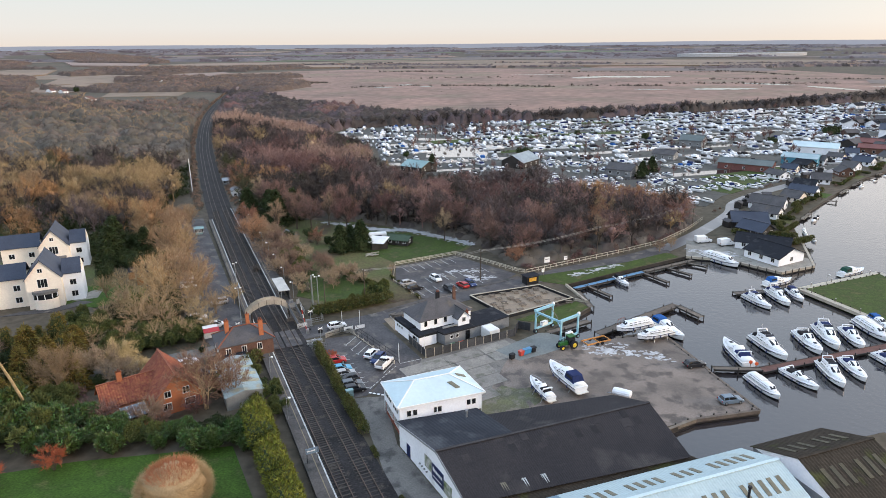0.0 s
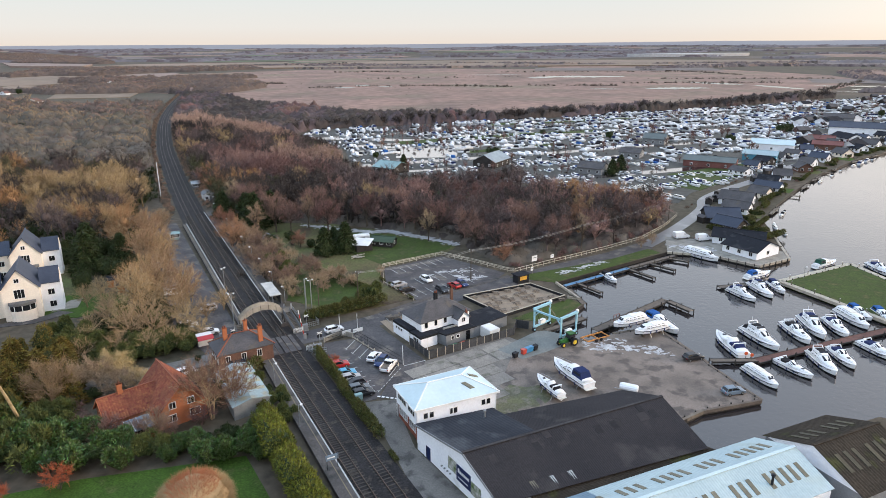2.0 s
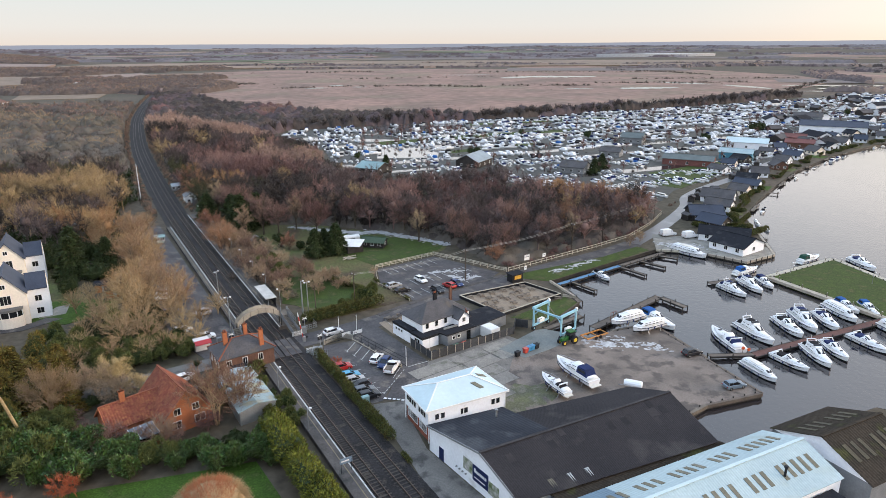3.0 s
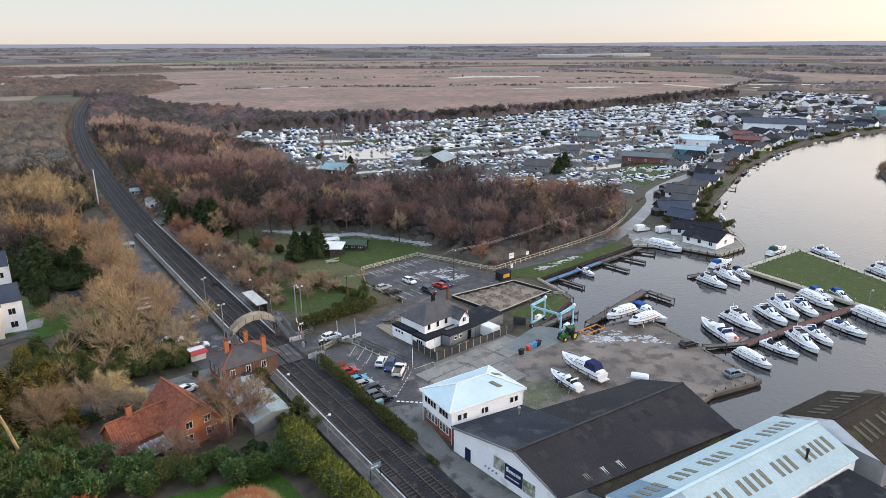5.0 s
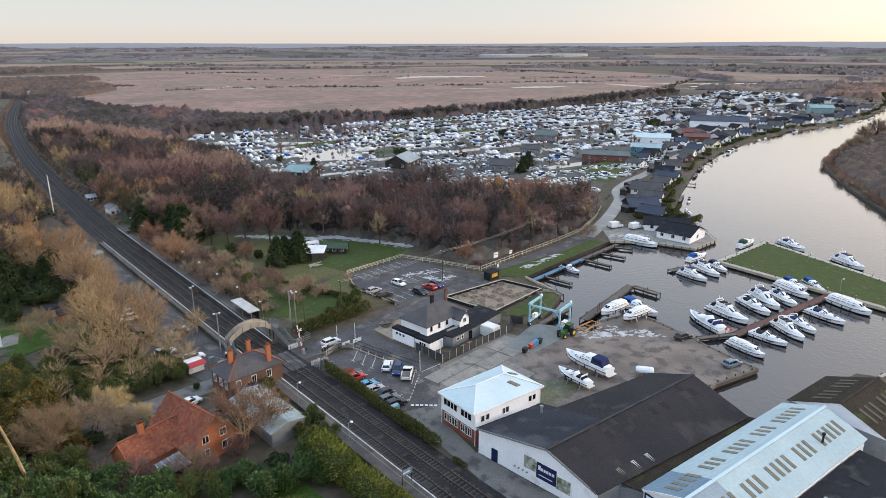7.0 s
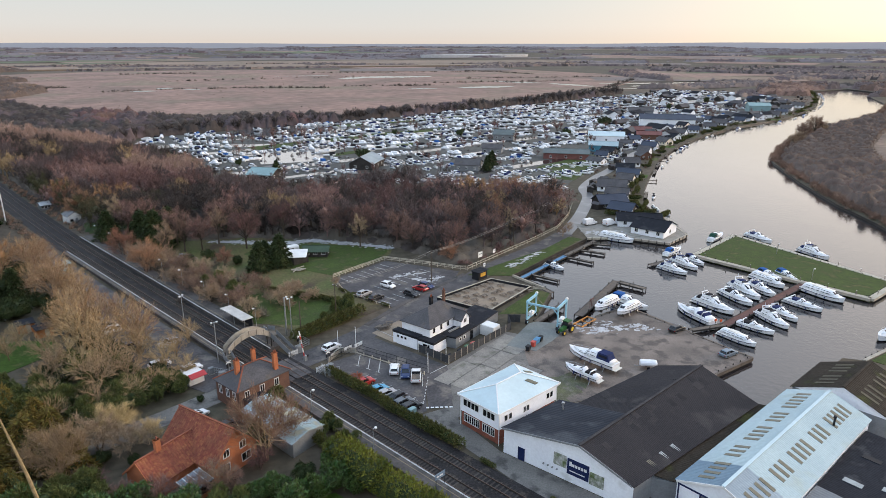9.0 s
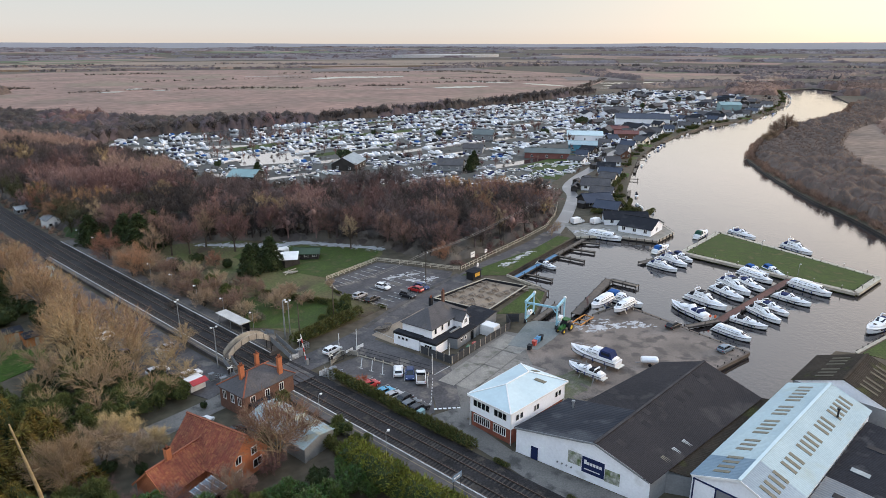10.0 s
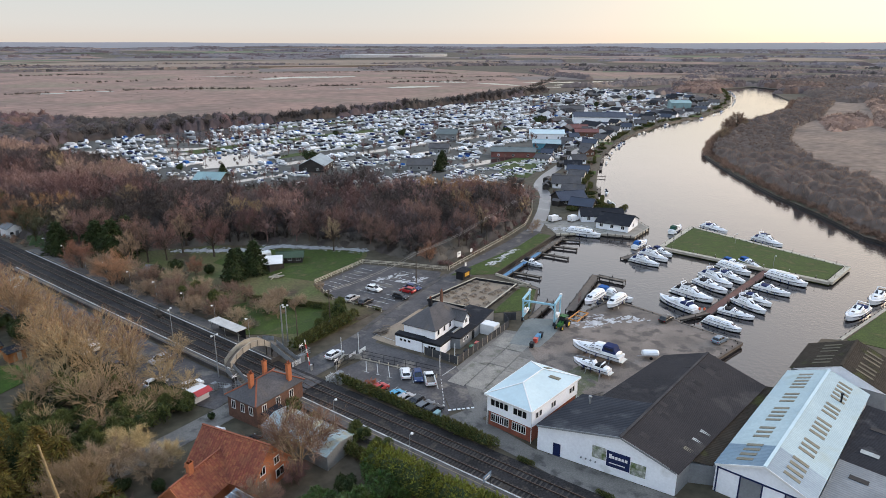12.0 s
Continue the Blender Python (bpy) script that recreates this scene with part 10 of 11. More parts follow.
for src, lst in ((tree_amber[0], ((-91, 212, 40, .85), (-87, 203, 90, .95), (-82, 195, 150, .9), (-78.5, 187, 200, .85), (-86, 190, 250, .75), (-103, 214, 300, .9), (-73, 173, 20, .8), (-75, 180, 75, .8), (-70, 163, 120, .78), (-75, 166, 170, .8), (-68, 155, 220, .95), (-74, 155, 270, .9), (-64, 160, 200, .75), (-71, 149, 30, 1.0), (-60, 146, 80, .8), (-80, 180, 10, 1.0), (-60, 152, 140, .8), (-95, 199, 320, .75), (-108, 222, 10, .85), (-66, 143, 60, .95), (-90, 224, 200, .6), (-88, 218, 90, .65))),
                 (tree_gold[0], ((-118, 258, 30, .95), (-131, 284, 60, 1.0), (-139, 277, 170, .95), (-122, 275, 330, .9), (-113, 248, 80, .8), (-106, 236, 20, .7), (-127, 263, 140, 0.95), (-138, 258, 260, 1.0), (-150, 263, 70, 1.05), (-163, 256, 190, 1.0), (-177, 250, 20, 1.05), (-125, 248, 300, 0.8), (-142, 245, 110, 0.9), (-158, 242, 220, 0.95), (-172, 234, 10, 1.0), (-192, 242, 45, 1.0), (-187, 224, 95, 0.95), (-168, 220, 180, 0.85), (-152, 226, 240, 0.8))),
                 (tree_gold[1], ((-70, 256, 30, 1.1), (-62, 250, 100, 1.0), (-76, 264, 210, 1.15), (-56, 243, 290, 0.9), (-51, 147, 60, 0.7), (-53.5, 141.5, 250, 0.75), (-112, 252, 30, 0.9), (-83, 158, 130, .7), (-84, 152, 220, .75), (-77, 147, 300, .9), (-72, 141, 40, .95), (-64, 136, 170, 1.0), (-60, 141, 60, .9), (-76, 136, 250, .7), (-69, 134, 15, .95), (-61, 131, 100, .9), (-56, 135, 330, .85), (-57, 128, 200, .65), (-52, 131, 20, .65), (-74, 129, 290, .7), (-66, 123.5, 50, .75), (-60, 124.5, 120, .72), (-72, 122, 190, .7), (-55, 127, 260, .6), (-79, 123, 330, .6))),
                 (tree_brown[0], ((-120, 228, 100, 0.75), (-144, 218, 200, 0.75), (-160, 210, 20, 0.8), (-132, 238, 140, 0.8), (-180, 205, 30, 0.9), (-165, 180, 280, 0.9), (-175, 160, 170, 0.9), (-140, 125, 60, 0.9), (-112, 232, 250, 0.7), (-74, 139, 90, 0.6))),
                 (tree_brown[1], ((-51.5, 92.8, 120, .42), (-56, 92, 200, .45), (-46, 91.4, 260, .4), (-90, 118, 20, .9), (-45, 171, 30, .75), (-41, 164, 80, .7), (-48, 180, 160, .8), (-28.5, 157, 200, .65), (-32, 163, 20, .7), (-24, 160, 70, .55), (-14.6, 169, 10, .5), (64, 186, 0, .7), (69, 190, 120, .65), (-52, 186, 75, .8), (-36, 154, 140, .5), (-50, 343, 10, 1.4), (-45, 352, 100, 1.35), (-57, 349, 200, 1.3), (-61, 360, 290, 1.4), (-53, 364, 40, 1.45))),
                 (tree_red[0], ((-45, 214, 70, .9), (-52, 223, 130, 1.0), (-20, 218, 10, 1.0), (-4, 210, 210, 1.0), (12, 197, 90, .95), (-38, 226, 300, 1.1), (4, 205, 45, 1.05), (24, 181, 10, .9), (38, 186, 80, .95), (52, 196, 160, .9), (66, 208, 250, 1.0), (78, 220, 20, .9), (14, 190, 0, .8), (-62, 235, 0, 1.1), (30, 196, 75, 1.1), (-10, 225, 130, 1.1))),
                 (tree_orange[0], ((-40, 196, 60, .55), (44, 199, 20, .8), (60, 222, 140, 1.0), (70, 233, 260, 1.05), (79, 217, 80, .95), (52, 214, 310, .95), (58, 203, 200, .9), (66, 212, 30, 1.0), (74, 222, 110, 1.0), (50, 207, 250, .9), (84, 226, 0, 1.0), (76, 212, 170, .8), (20, 176, 0, .6), (-67, 215, 140, .9), (-83, 266, 20, 1.1), (-90, 284, 80, 1.1))),
                 (tree_slim[0], ((-50, 214, 100, .9), (-40, 219, 10, 1.0), (0, 199, 60, .9), (47, 190, 120, .9), (-27, 224, 200, 1.0), (-70, 242, 0, 1.1)))):
    for x, y, yaw, k in lst:
        copy_thing(src, T(x, y, yaw, k))
# garden trees and shrubs near the red house
TWIG_PALE = mat("pale_straw_twigs", (0.26, 0.18, 0.105), (0.20, 0.14, 0.085), scale=0.4, fine=5)
dome_bush("round_bush", "round clipped bush of straw stems with orange tips", 41, T(-36.6, 74.2, 0), 7.4, 5.4, mat("straw_stems", (0.42, 0.30, 0.165), (0.33, 0.225, 0.12), scale=0.5, fine=5), mat("orange_tips", (0.42, 0.16, 0.075), (0.36, 0.15, 0.08), scale=0.5, fine=5, vary=0.3))
bare_tree("pale bare garden tree with upright fan of branches", 42, TWIG_PALE, PALEBARK, T(-69.0, 104.4, 0), **dict(dome, h=9.5, r=4.8, stems=5, up=.6))
bare_tree("wide bare tree with rust coloured twigs", 46, mat("rusty_twigs", (0.235, 0.135, 0.09), (0.18, 0.11, 0.078), scale=0.4, fine=5), PALEBARK, T(-41.4, 99.6, 0), h=10.5, r=6.0, base=1.0, limbs=18, subs=9, tuft=24, tl=1.0, tw=.06, stems=4)
bare_tree("wide bare tree with rust coloured twigs", 47, bpy.data.materials["rusty_twigs"], PALEBARK, T(-38.4, 102.6, 60), h=8.0, r=4.2, base=1.0, limbs=16, subs=8, tuft=22, tl=1.0, tw=.06, stems=3)
gold_small = bare_tree("small bare tree with golden twigs by the lane", 43, TWIG_GOLD, PALEBARK, T(-62.6, 114.2, 0), **dict(dome, h=6.0, r=3.2, base=1.2, stems=2, limbs=14))
copy_thing(gold_small, T(-57.6, 110.6, 90, .7))
for x, y, k in ((-58.2, 82.6, 1.0), (-65.0, 78.4, 1.1), (-22.6, 117.3, .55)):
    o = bare_tree("small shrub with bright orange red stems", 44, mat("orange_red_stems", (0.36, 0.10, 0.045), (0.28, 0.085, 0.045), scale=0.6, fine=5), BARK, T(x, y, 0, k), **dict(dome, h=3.6, r=2.0, limbs=14, subs=6, tuft=18, tl=.7, tw=.06))
snag = thing("dead_tree", "tall leaning dead trunk with stubs of branches", "tree")
part("trunk", Shape().tube((-70, 97.4, -.2), (-70.1, 94.2, 8.8), .30, .22, 8).tube((-70.1, 94.2, 8.8), (-70.6, 89.9, 20.5), .22, .09, 8), PALEBARK, snag)
for z, dx, dy in ((12, .9, .3), (14.5, -.8, .5), (16.5, .6, -.7), (18, -.5, -.4), (10, -.9, -.5)):
    t = (z - 8.8) / 11.7
    a = Vector((-70.1, 94.2, 8.8)).lerp(Vector((-70.6, 89.9, 20.5)), t)
    part("stub", Shape().tube(a, a + Vector((dx, dy, .35)), .06, .02, 5), PALEBARK, snag)

rng = np.random.default_rng(31)


def lumps(w, d, h, n, seed):
    r = np.random.default_rng(seed)
    return [((r.random() - .5) * w, (r.random() - .5) * d, h * (.35 + .3 * r.random()), w * .24 + .4 * r.random(), d * .24 + .4 * r.random(), h * (.3 + .22 * r.random())) for _ in range(n)]


laurel = shrub("laurel_bush", "dense glossy laurel bush with yellow-green highlights", "shrub", 51, lumps(6, 5, 5.0, 9, 51), 420, .42, .24, LEAF_LAUREL, T(-60.5, 86.5, 0))
for x, y, yaw, k in ((-56, 88.3, 40, .95), (-52, 88.6, 110, .9), (-44.2, 89.2, 70, .65), (-40, 90, 150, .7), (-68.5, 90, 20, 1.2), (-73, 93, 90, 1.25), (-66, 93, 10, 1.0), (-78, 86, 60, 1.3), (-84, 98, 0, 1.3), (-60, 92.5, 60, .9)):
    copy_thing(laurel, T(x, y, yaw, k))
ivy = shrub("holly_thicket", "dark evergreen thicket of holly and ivy", "shrub", 52, lumps(7, 6, 6.0, 10, 52), 420, .42, .24, LEAF_DARK, T(-66, 127.5, 0, .65))
for x, y, yaw, k in ((-72, 124.5, 30, .65), (-61, 129.5, 80, .6), (-78, 126, 10, .8), (-83, 130, 160, .6), (-86, 112, 70, 1.2), (-92, 108, 20, 1.3), (-80, 104, 200, 1.2), (-90, 100, 100, 1.25), (-76, 112, 300, 1.0), (-98, 118, 55, 1.2), (-92, 188, 70, 1.2), (-104, 186, 15, 1.3), (-110, 193, 200, 1.2), (-128, 213, 60, 1.1), (-139, 214, 140, 1.0), (-90, 166, 250, 1.1), (-119, 246, 30, 1.0), (-84, 182, 10, .9), (-97, 196, 210, 1.1), (-100, 96, 0, 1.3), (-88, 88, 150, 1.3), (-54.5, 132, 40, .55), (-57, 133.5, 90, .7), (-37.5, 93.2, 20, .7), (-40.5, 92.4, 90, .4), (-64, 133, 10, 1.0), (-69, 134, 60, 1.05), (-75, 138, 200, .95), (-66, 144, 30, 1.05), (-71, 151, 90, 1.1), (-73, 160, 150, 1.1), (-62, 141, 210, .8), (-85, 200, 40, 1.0), (-93, 208, 120, 1.0), (-78, 176, 250, .9), (-58, 130, 100, .75), (-72, 146, 20, .45), (-67, 150, 110, .7), (-88, 176, 10, 1.3), (-80, 172, 70, 1.2), (-68, 119, 20, .6), (-73, 120.5, 90, .7), (-79, 118, 140, .9), (-64.5, 108.5, 10, .5), (-60, 105.5, 80, .45), (-72, 111, 200, .8), (-34, 107, 70, .45), (-29.8, 100.2, 10, .4), (-50, 121.2, 60, .3), (-44, 205, 0, .7), (-30, 194, 30, .6), (-37, 196, 90, .65)):
    copy_thing(ivy, T(x, y, yaw, k))
olive = shrub("olive_shrub", "feathery olive green shrub in the garden", "shrub", 53, lumps(5, 5, 5.0, 9, 53), 420, .5, .16, mat("olive_feathery_leaves", (0.11, 0.12, 0.035), (0.085, 0.10, 0.035), scale=0.5, fine=4, vary=0.4, island=0.3), T(-66.6, 98.4, 0))
copy_thing(olive, T(-63, 95.5, 70, .8))
for x, y, yaw, k in ((-65.5, 88.5, 20, 1.15), (-70, 95.5, 130, 1.2), (-48, 90.2, 200, .8), (-72, 85, 60, 1.0)):
    copy_thing(olive, T(x, y, yaw, k))
copy_thing(ivy, T(-58, 90.5, 40, .55))
for x, y, yaw, k in ((-34.5, 88.6, 30, .85), (-32, 92.2, 120, .7), (-37.5, 87.4, 200, .8), (-30.2, 88.4, 60, .6)):
    copy_thing(laurel, T(x, y, yaw, k))
for x, y, yaw, k in ((-57, 125, 10, .8), (-61, 122.6, 90, .85), (-66.4, 123, 200, .9), (-72, 126, 30, .9), (-53.4, 126.4, 140, .65), (-63.5, 127, 260, .9), (-68, 119.5, 330, .75), (-53.5, 127.5, 300, .6)):
    copy_thing(olive, T(x, y, yaw, k))
copy_thing(ivy, T(-42, 90.5, 140, .6))
redtw = bare_tree("low thicket of bare pinkish brown twigs by the house", 59, TWIG_RED, BARK, T(-56, 94.6, 0, .8), **dict(dome, h=5, r=3.2, limbs=20, subs=7, tuft=18, tl=.9, tw=.055))
for x, y, yaw, k in ((-51.5, 94.2, 60, .85), (-61, 96.5, 130, .8), (-47, 94.6, 200, .8), (-58, 92.8, 280, .7), (-65, 101, 20, .9), (-42.5, 98, 90, .8)):
    copy_thing(redtw, T(x, y, yaw, k))
golden = conifer("tall conifer with golden brown foliage", 54, 9.5, 3.8, mat("bronze_conifer_leaves", (0.155, 0.105, 0.025), (0.095, 0.085, 0.025), scale=0.35, fine=4, vary=0.4, island=0.4), T(-80, 114, 0), 2600)
for x, y, yaw, k in ((-88, 112, 40, .8), (-77, 107, 120, .8), (-84, 106, 70, 1.0), (-95, 112, 200, 1.1), (-74.5, 117.5, 250, .7), (-76, 98, 70, .85), (-104, 104, 150, 1.1), (-71, 113.5, 30, .85), (-74, 119.5, 100, .75), (-67.5, 106, 220, .75), (-74, 110, 310, .95)):
    copy_thing(golden, T(x, y, yaw, k))
dark_c = conifer("dark green conifer with dense foliage", 55, 9.5, 3.6, LEAF_DARK, T(-25.4, 190.6, 0), 2000)
for x, y, yaw, k in ((-31.4, 188.4, 60, .9), (-29, 193.5, 100, .75), (-58, 219, 10, 1.35), (-62, 226, 60, 1.2), (-54, 228, 20, 1.2), (-95, 178, 20, 1.25), (-100, 190, 80, 1.2), (-89, 186, 150, .95), (-72, 234, 30, 1.1), (-38, 232, 0, .9), (92, 300, 0, .8), (-6, 330, 0, .7), (100, 312, 10, .8), (40, 338, 0, .6)):
    copy_thing(dark_c, T(x, y, yaw, k))

# hedges: leafy runs cut into separate bushes
hedge_gold = shrub("conifer_hedge", "tall golden green conifer hedge behind the platform", "hedge", 61, [(x * 1.2, y, 1.8 + z, 1.5, 1.5, 2.4 - .3 * z) for x in (-2, -1, 0, 1, 2) for y, z in ((-.5, 0), (.6, .5))], 420, .38, .15, LEAF_GOLD, T(-30.6, 92.3, -64, 1.1), "conifer hedge")
for k in range(1, 10):
    p = Vector((-31.2, 93.5)).lerp(Vector((-11.6, 53.5)), k / 9)
    copy_thing(hedge_gold, T(p.x, p.y, -64 + (180 if k % 2 else 0), .85 + .3 * rng.random()))
hedge_low = shrub("trackside_hedge", "low clipped evergreen hedge beside the railway", "hedge", 62, [(x * 1.0, 0, .75, .9, .75, .95) for x in (-2, -1, 0, 1, 2)], 300, .34, .13, mat("olive_hedge_leaves", (0.075, 0.085, 0.024), (0.125, 0.10, 0.035), rough=0.6, scale=0.25, fine=3, vary=0.4, island=0.45), T(*tuple(rail(-6, 8.9))[:2], 114), "trackside hedge")
for k in range(1, 17):
    s = -6 - k * 4.2
    p = rail(s, 8.6 - .012 * k * 4 + rng.normal() * .15)
    if k > 7 and k % 3:
        continue
    copy_thing(hedge_low, T(p.x, p.y, 114 + (180 if k % 2 else 0), (1.15 if k < 8 else .45) * (.85 + .3 * rng.random())))
for a, b, n, k0 in (((-27.2, 140.8), (-16.5, 146.6), 5, 1.5), ((-14.0, 164.2), (-6.8, 151.0), 4, .55), ((-40.8, 108), (-38.6, 113), 3, 1.5), ((-34.2, 103.4), (-31.4, 97.4), 3, 1.2), ((-16, 156), (-30, 170), 6, .9), ((96, 203), (108, 199), 4, 1.1), ((104, 190), (112, 194), 3, 1.1), ((112, 206), (117, 211), 3, 1.0)):
    for k in range(n):
        p = Vector(a).lerp(Vector(b), k / max(1, n - 1))
        copy_thing(hedge_low, T(p.x, p.y, math.degrees(math.atan2(b[1] - a[1], b[0] - a[0])), k0 * (.85 + .3 * rng.random())))
bronze = shrub("bronze_cypress", "large feathery bronze green cypress", "tree", 57, [(0, 0, 2.6, 3.4, 3.4, 2.8), (.8, .4, 5.2, 2.9, 2.7, 2.6), (-.9, -.3, 6.4, 2.4, 2.5, 2.6), (.2, .2, 9.0, 1.9, 1.8, 2.6), (-1.8, 1.2, 4.0, 2.0, 2.0, 2.6), (1.8, -1.4, 3.8, 2.0, 2.2, 2.4)], 620, .75, .16, mat("bronze_feathery_leaves", (0.20, 0.14, 0.034), (0.095, 0.092, 0.028), scale=0.35, fine=4, vary=0.4, island=0.35), T(-79, 122.5, 0, .72))
for x, y, yaw, k in ((-74.5, 115, 80, .8), (-83, 118.5, 150, .8), (-71, 107.5, 10, .7), (-77.5, 108, 210, .95), (-85.5, 126, 300, .5), (-82, 129, 40, .45), (-89, 121, 20, .7), (-74, 101, 140, .75), (-70, 114, 30, .5)):
    copy_thing(bronze, T(x, y, yaw, k))
thick = bare_tree("low dense shrub of bare brown stems", 58, TWIG_BROWN, BARK, T(-40.5, 163, 0, .9), **dict(dome, h=5.5, r=3.4, limbs=22, subs=7, tuft=20, tl=.9, tw=.06))
for x, y, yaw, k in ((-45.5, 168, 40, 1.0), (-43, 173.5, 90, 1.1), (-49.5, 176, 10, 1.0), (-37.5, 158.5, 70, .8), (-47, 182, 150, 1.15), (-53.5, 184.5, 30, 1.0), (-41, 181, 200, .9), (-52, 193, 100, 1.15), (-46.5, 190, 60, 1.0), (-58, 199, 10, 1.2), (-37.5, 167, 250, .85), (-33, 171, 20, .9), (-28, 164, 160, .85), (-30, 160.5, 80, .8), (-25.5, 167, 40, .75), (-35, 176, 0, .8), (-56, 203, 70, 1.1), (-62, 209, 40, 1.2), (-22, 161.5, 120, .6), (-65, 112, 10, 1.2), (-69, 109, 100, 1.2), (-60.5, 109, 60, 1.0), (-54.5, 104, 30, .6), (-57, 100, 90, .7), (-50.5, 103.5, 20, .55)):
    copy_thing(thick, T(x, y, yaw, k))
copy_thing(olive, T(-43.5, 177.5, 20, .9))
for x, y, k in ((252, 432, 1.5), (259, 438, 1.4), (44, 352, 1.5), (130, 420, 1.1), (310, 470, 1.2), (390, 520, 1.2), (90, 440, .9), (200, 400, 1.0), (470, 560, 1.4), (-20, 360, .8), (-355, 591, 1.5), (-374, 648, 1.6), (-278, 496, 1.7), (-272, 488, 1.5), (-496, 905, 1.7), (-322, 642, 1.6), (-302, 622, 1.6), (-310, 632, 1.5), (-362, 700, 1.5), (-352, 694, 1.3), (-490, 965, 1.6), (-384, 1040, 1.6), (-146, 289, 1.9), (-152, 285, 1.6)):
    copy_thing(ivy, T(x, y, x * 7 % 360, k))
copy_thing(olive, T(-39, 170.5, 90, .8))
for x, y, yaw, k in ((-62, 131.5, 10, .8), (-67, 130.5, 80, .85), (-72, 128.5, 150, .85), (-57.5, 130, 220, .75), (-76.5, 131.5, 40, .9), (-64.5, 136.5, 300, .9), (-70, 140, 120, 1.0), (-82, 136, 70, .8), (-75, 125, 190, 1.1), (-60, 127, 20, .8), (-36.5, 109.5, 0, .6), (-30.5, 103.5, 60, .6), (-28.5, 98.5, 120, .55)):
    copy_thing(olive, T(x, y, yaw, k))
east = smooth_line([Vector((*p, 0)) for p in ((620, 467), (525, 410), (436, 371), (361, 340), (298, 306), (256, 276), (240, 259), (212, 219), (189.5, 183), (177.5, 159), (169, 145), (159.5, 130), (158, 118), (162, 90), (192, 40))], 2.0)
rim = [a + (b - a).normalized().cross(Vector((0, 0, -1))) * (1.2 + .9 * (i % 3)) for i, (a, b) in enumerate(zip(east, east[1:]))]
wood_stuff("bank_scrub", [(p.x + rng.normal() * .7, p.y + rng.normal() * .7, .55) for p in rim], bushes, SCRUB_DARK, "dark low scrub trailing into the river", 102, (.5, 1.1))
wood_stuff("bank_scrub", [(p.x + rng.normal() * 1.0, p.y + rng.normal() * 1.0, .75) for p in east], bushes, SCRUB_GREY, "brown willow scrub overhanging the river bank", 100, (.55, 1.15))
copy_thing(ivy, T(-50, 199, 90, .9))
copy_thing(olive, T(-16.0, 151.8, 20, .8))
copy_thing(olive, T(-18.6, 149.4, 100, .55))
copy_thing(olive, T(-21.5, 147.2, 160, .5))

# scrub in the meadow, by the wood's edge and among the far boats
wood_stuff("scrub", [(-46 + rng.normal() * 5, 168 + 5 * k + rng.normal() * 2, .55) for k in range(9)] + [(rail(30 + 5 * k, 13 + rng.random() * 3).x, rail(30 + 5 * k, 13).y, .5) for k in range(34)] + [(rail(-8 - 4 * k, -4.8 - rng.random() * 1.5).x, rail(-8 - 4 * k, -5).y, .35) for k in range(8)], bushes, WOODS_BROWN, "brown scrub and bramble beside the railway", 91, (.7, 1.2))
wood_stuff("scrub", [(p.x + rng.normal() * 1.6, p.y + 2 + rng.normal() * 1.6, .62) for p in smooth_line([(-62, 240), (-40, 230), (-12, 219), (8, 204), (18, 184)], 1.3) for _ in range(2)], bushes, TINTS[4], "dark bramble and sallow along the edge of the wood", 90, (.6, 1.2))
wood_stuff("scrub", [(23 + t * 58 + rng.normal() * 1.5, 170 + t * 38 + rng.normal() * 1.2, .5) for t in np.linspace(0, 1, 26)], bushes, WOODS_RED, "bramble and willow scrub at the edge of the wood", 92, (.6, 1.1))
far_twigs = forms(240, 4, 11.0, 3.6, 8, 4, 8, 1.5, 0.2)
mt = [(rng.random() * 480 - 20, 300 + rng.random() * 330, .55) for k in range(760)]
mt = [p for p in mt if inside(p[0], p[1], MARINA) and noise.noise(Vector((p[0] / 26, p[1] / 15, 4.2))) < .05] + [(-12 + 6.5 * k, 430 + 2.4 * k, .8) for k in range(10)]
wood_stuff("woodland_edge", [(p.x + rng.normal() * 2, p.y + 2 + rng.normal() * 2.5, .8) for p in smooth_line([(-80, 462), (-72, 490), (-8, 510), (57, 525), (130, 550), (200, 576), (300, 618), (367, 647), (470, 702)], 2.4)], far_twigs, TINTS[4], "dark bare trees edging the moorings", 89, (.55, 1.1))
wood_stuff("marina_trees", mt, far_twigs, TINTS[0], "small bare trees scattered among the moored boats", 93, (.5, 1.0))
wood_stuff("marina_scrub", [p for p in [(rng.random() * 560 - 40, 290 + rng.random() * 380, .4) for k in range(2600)] if inside(p[0], p[1], MARINA) and noise.noise(Vector((p[0] / 26, p[1] / 15, 4.2))) < -.12], bushes, WOODS_DARK, "dark clumps of scrub between the moorings", 94, (.4, .9))
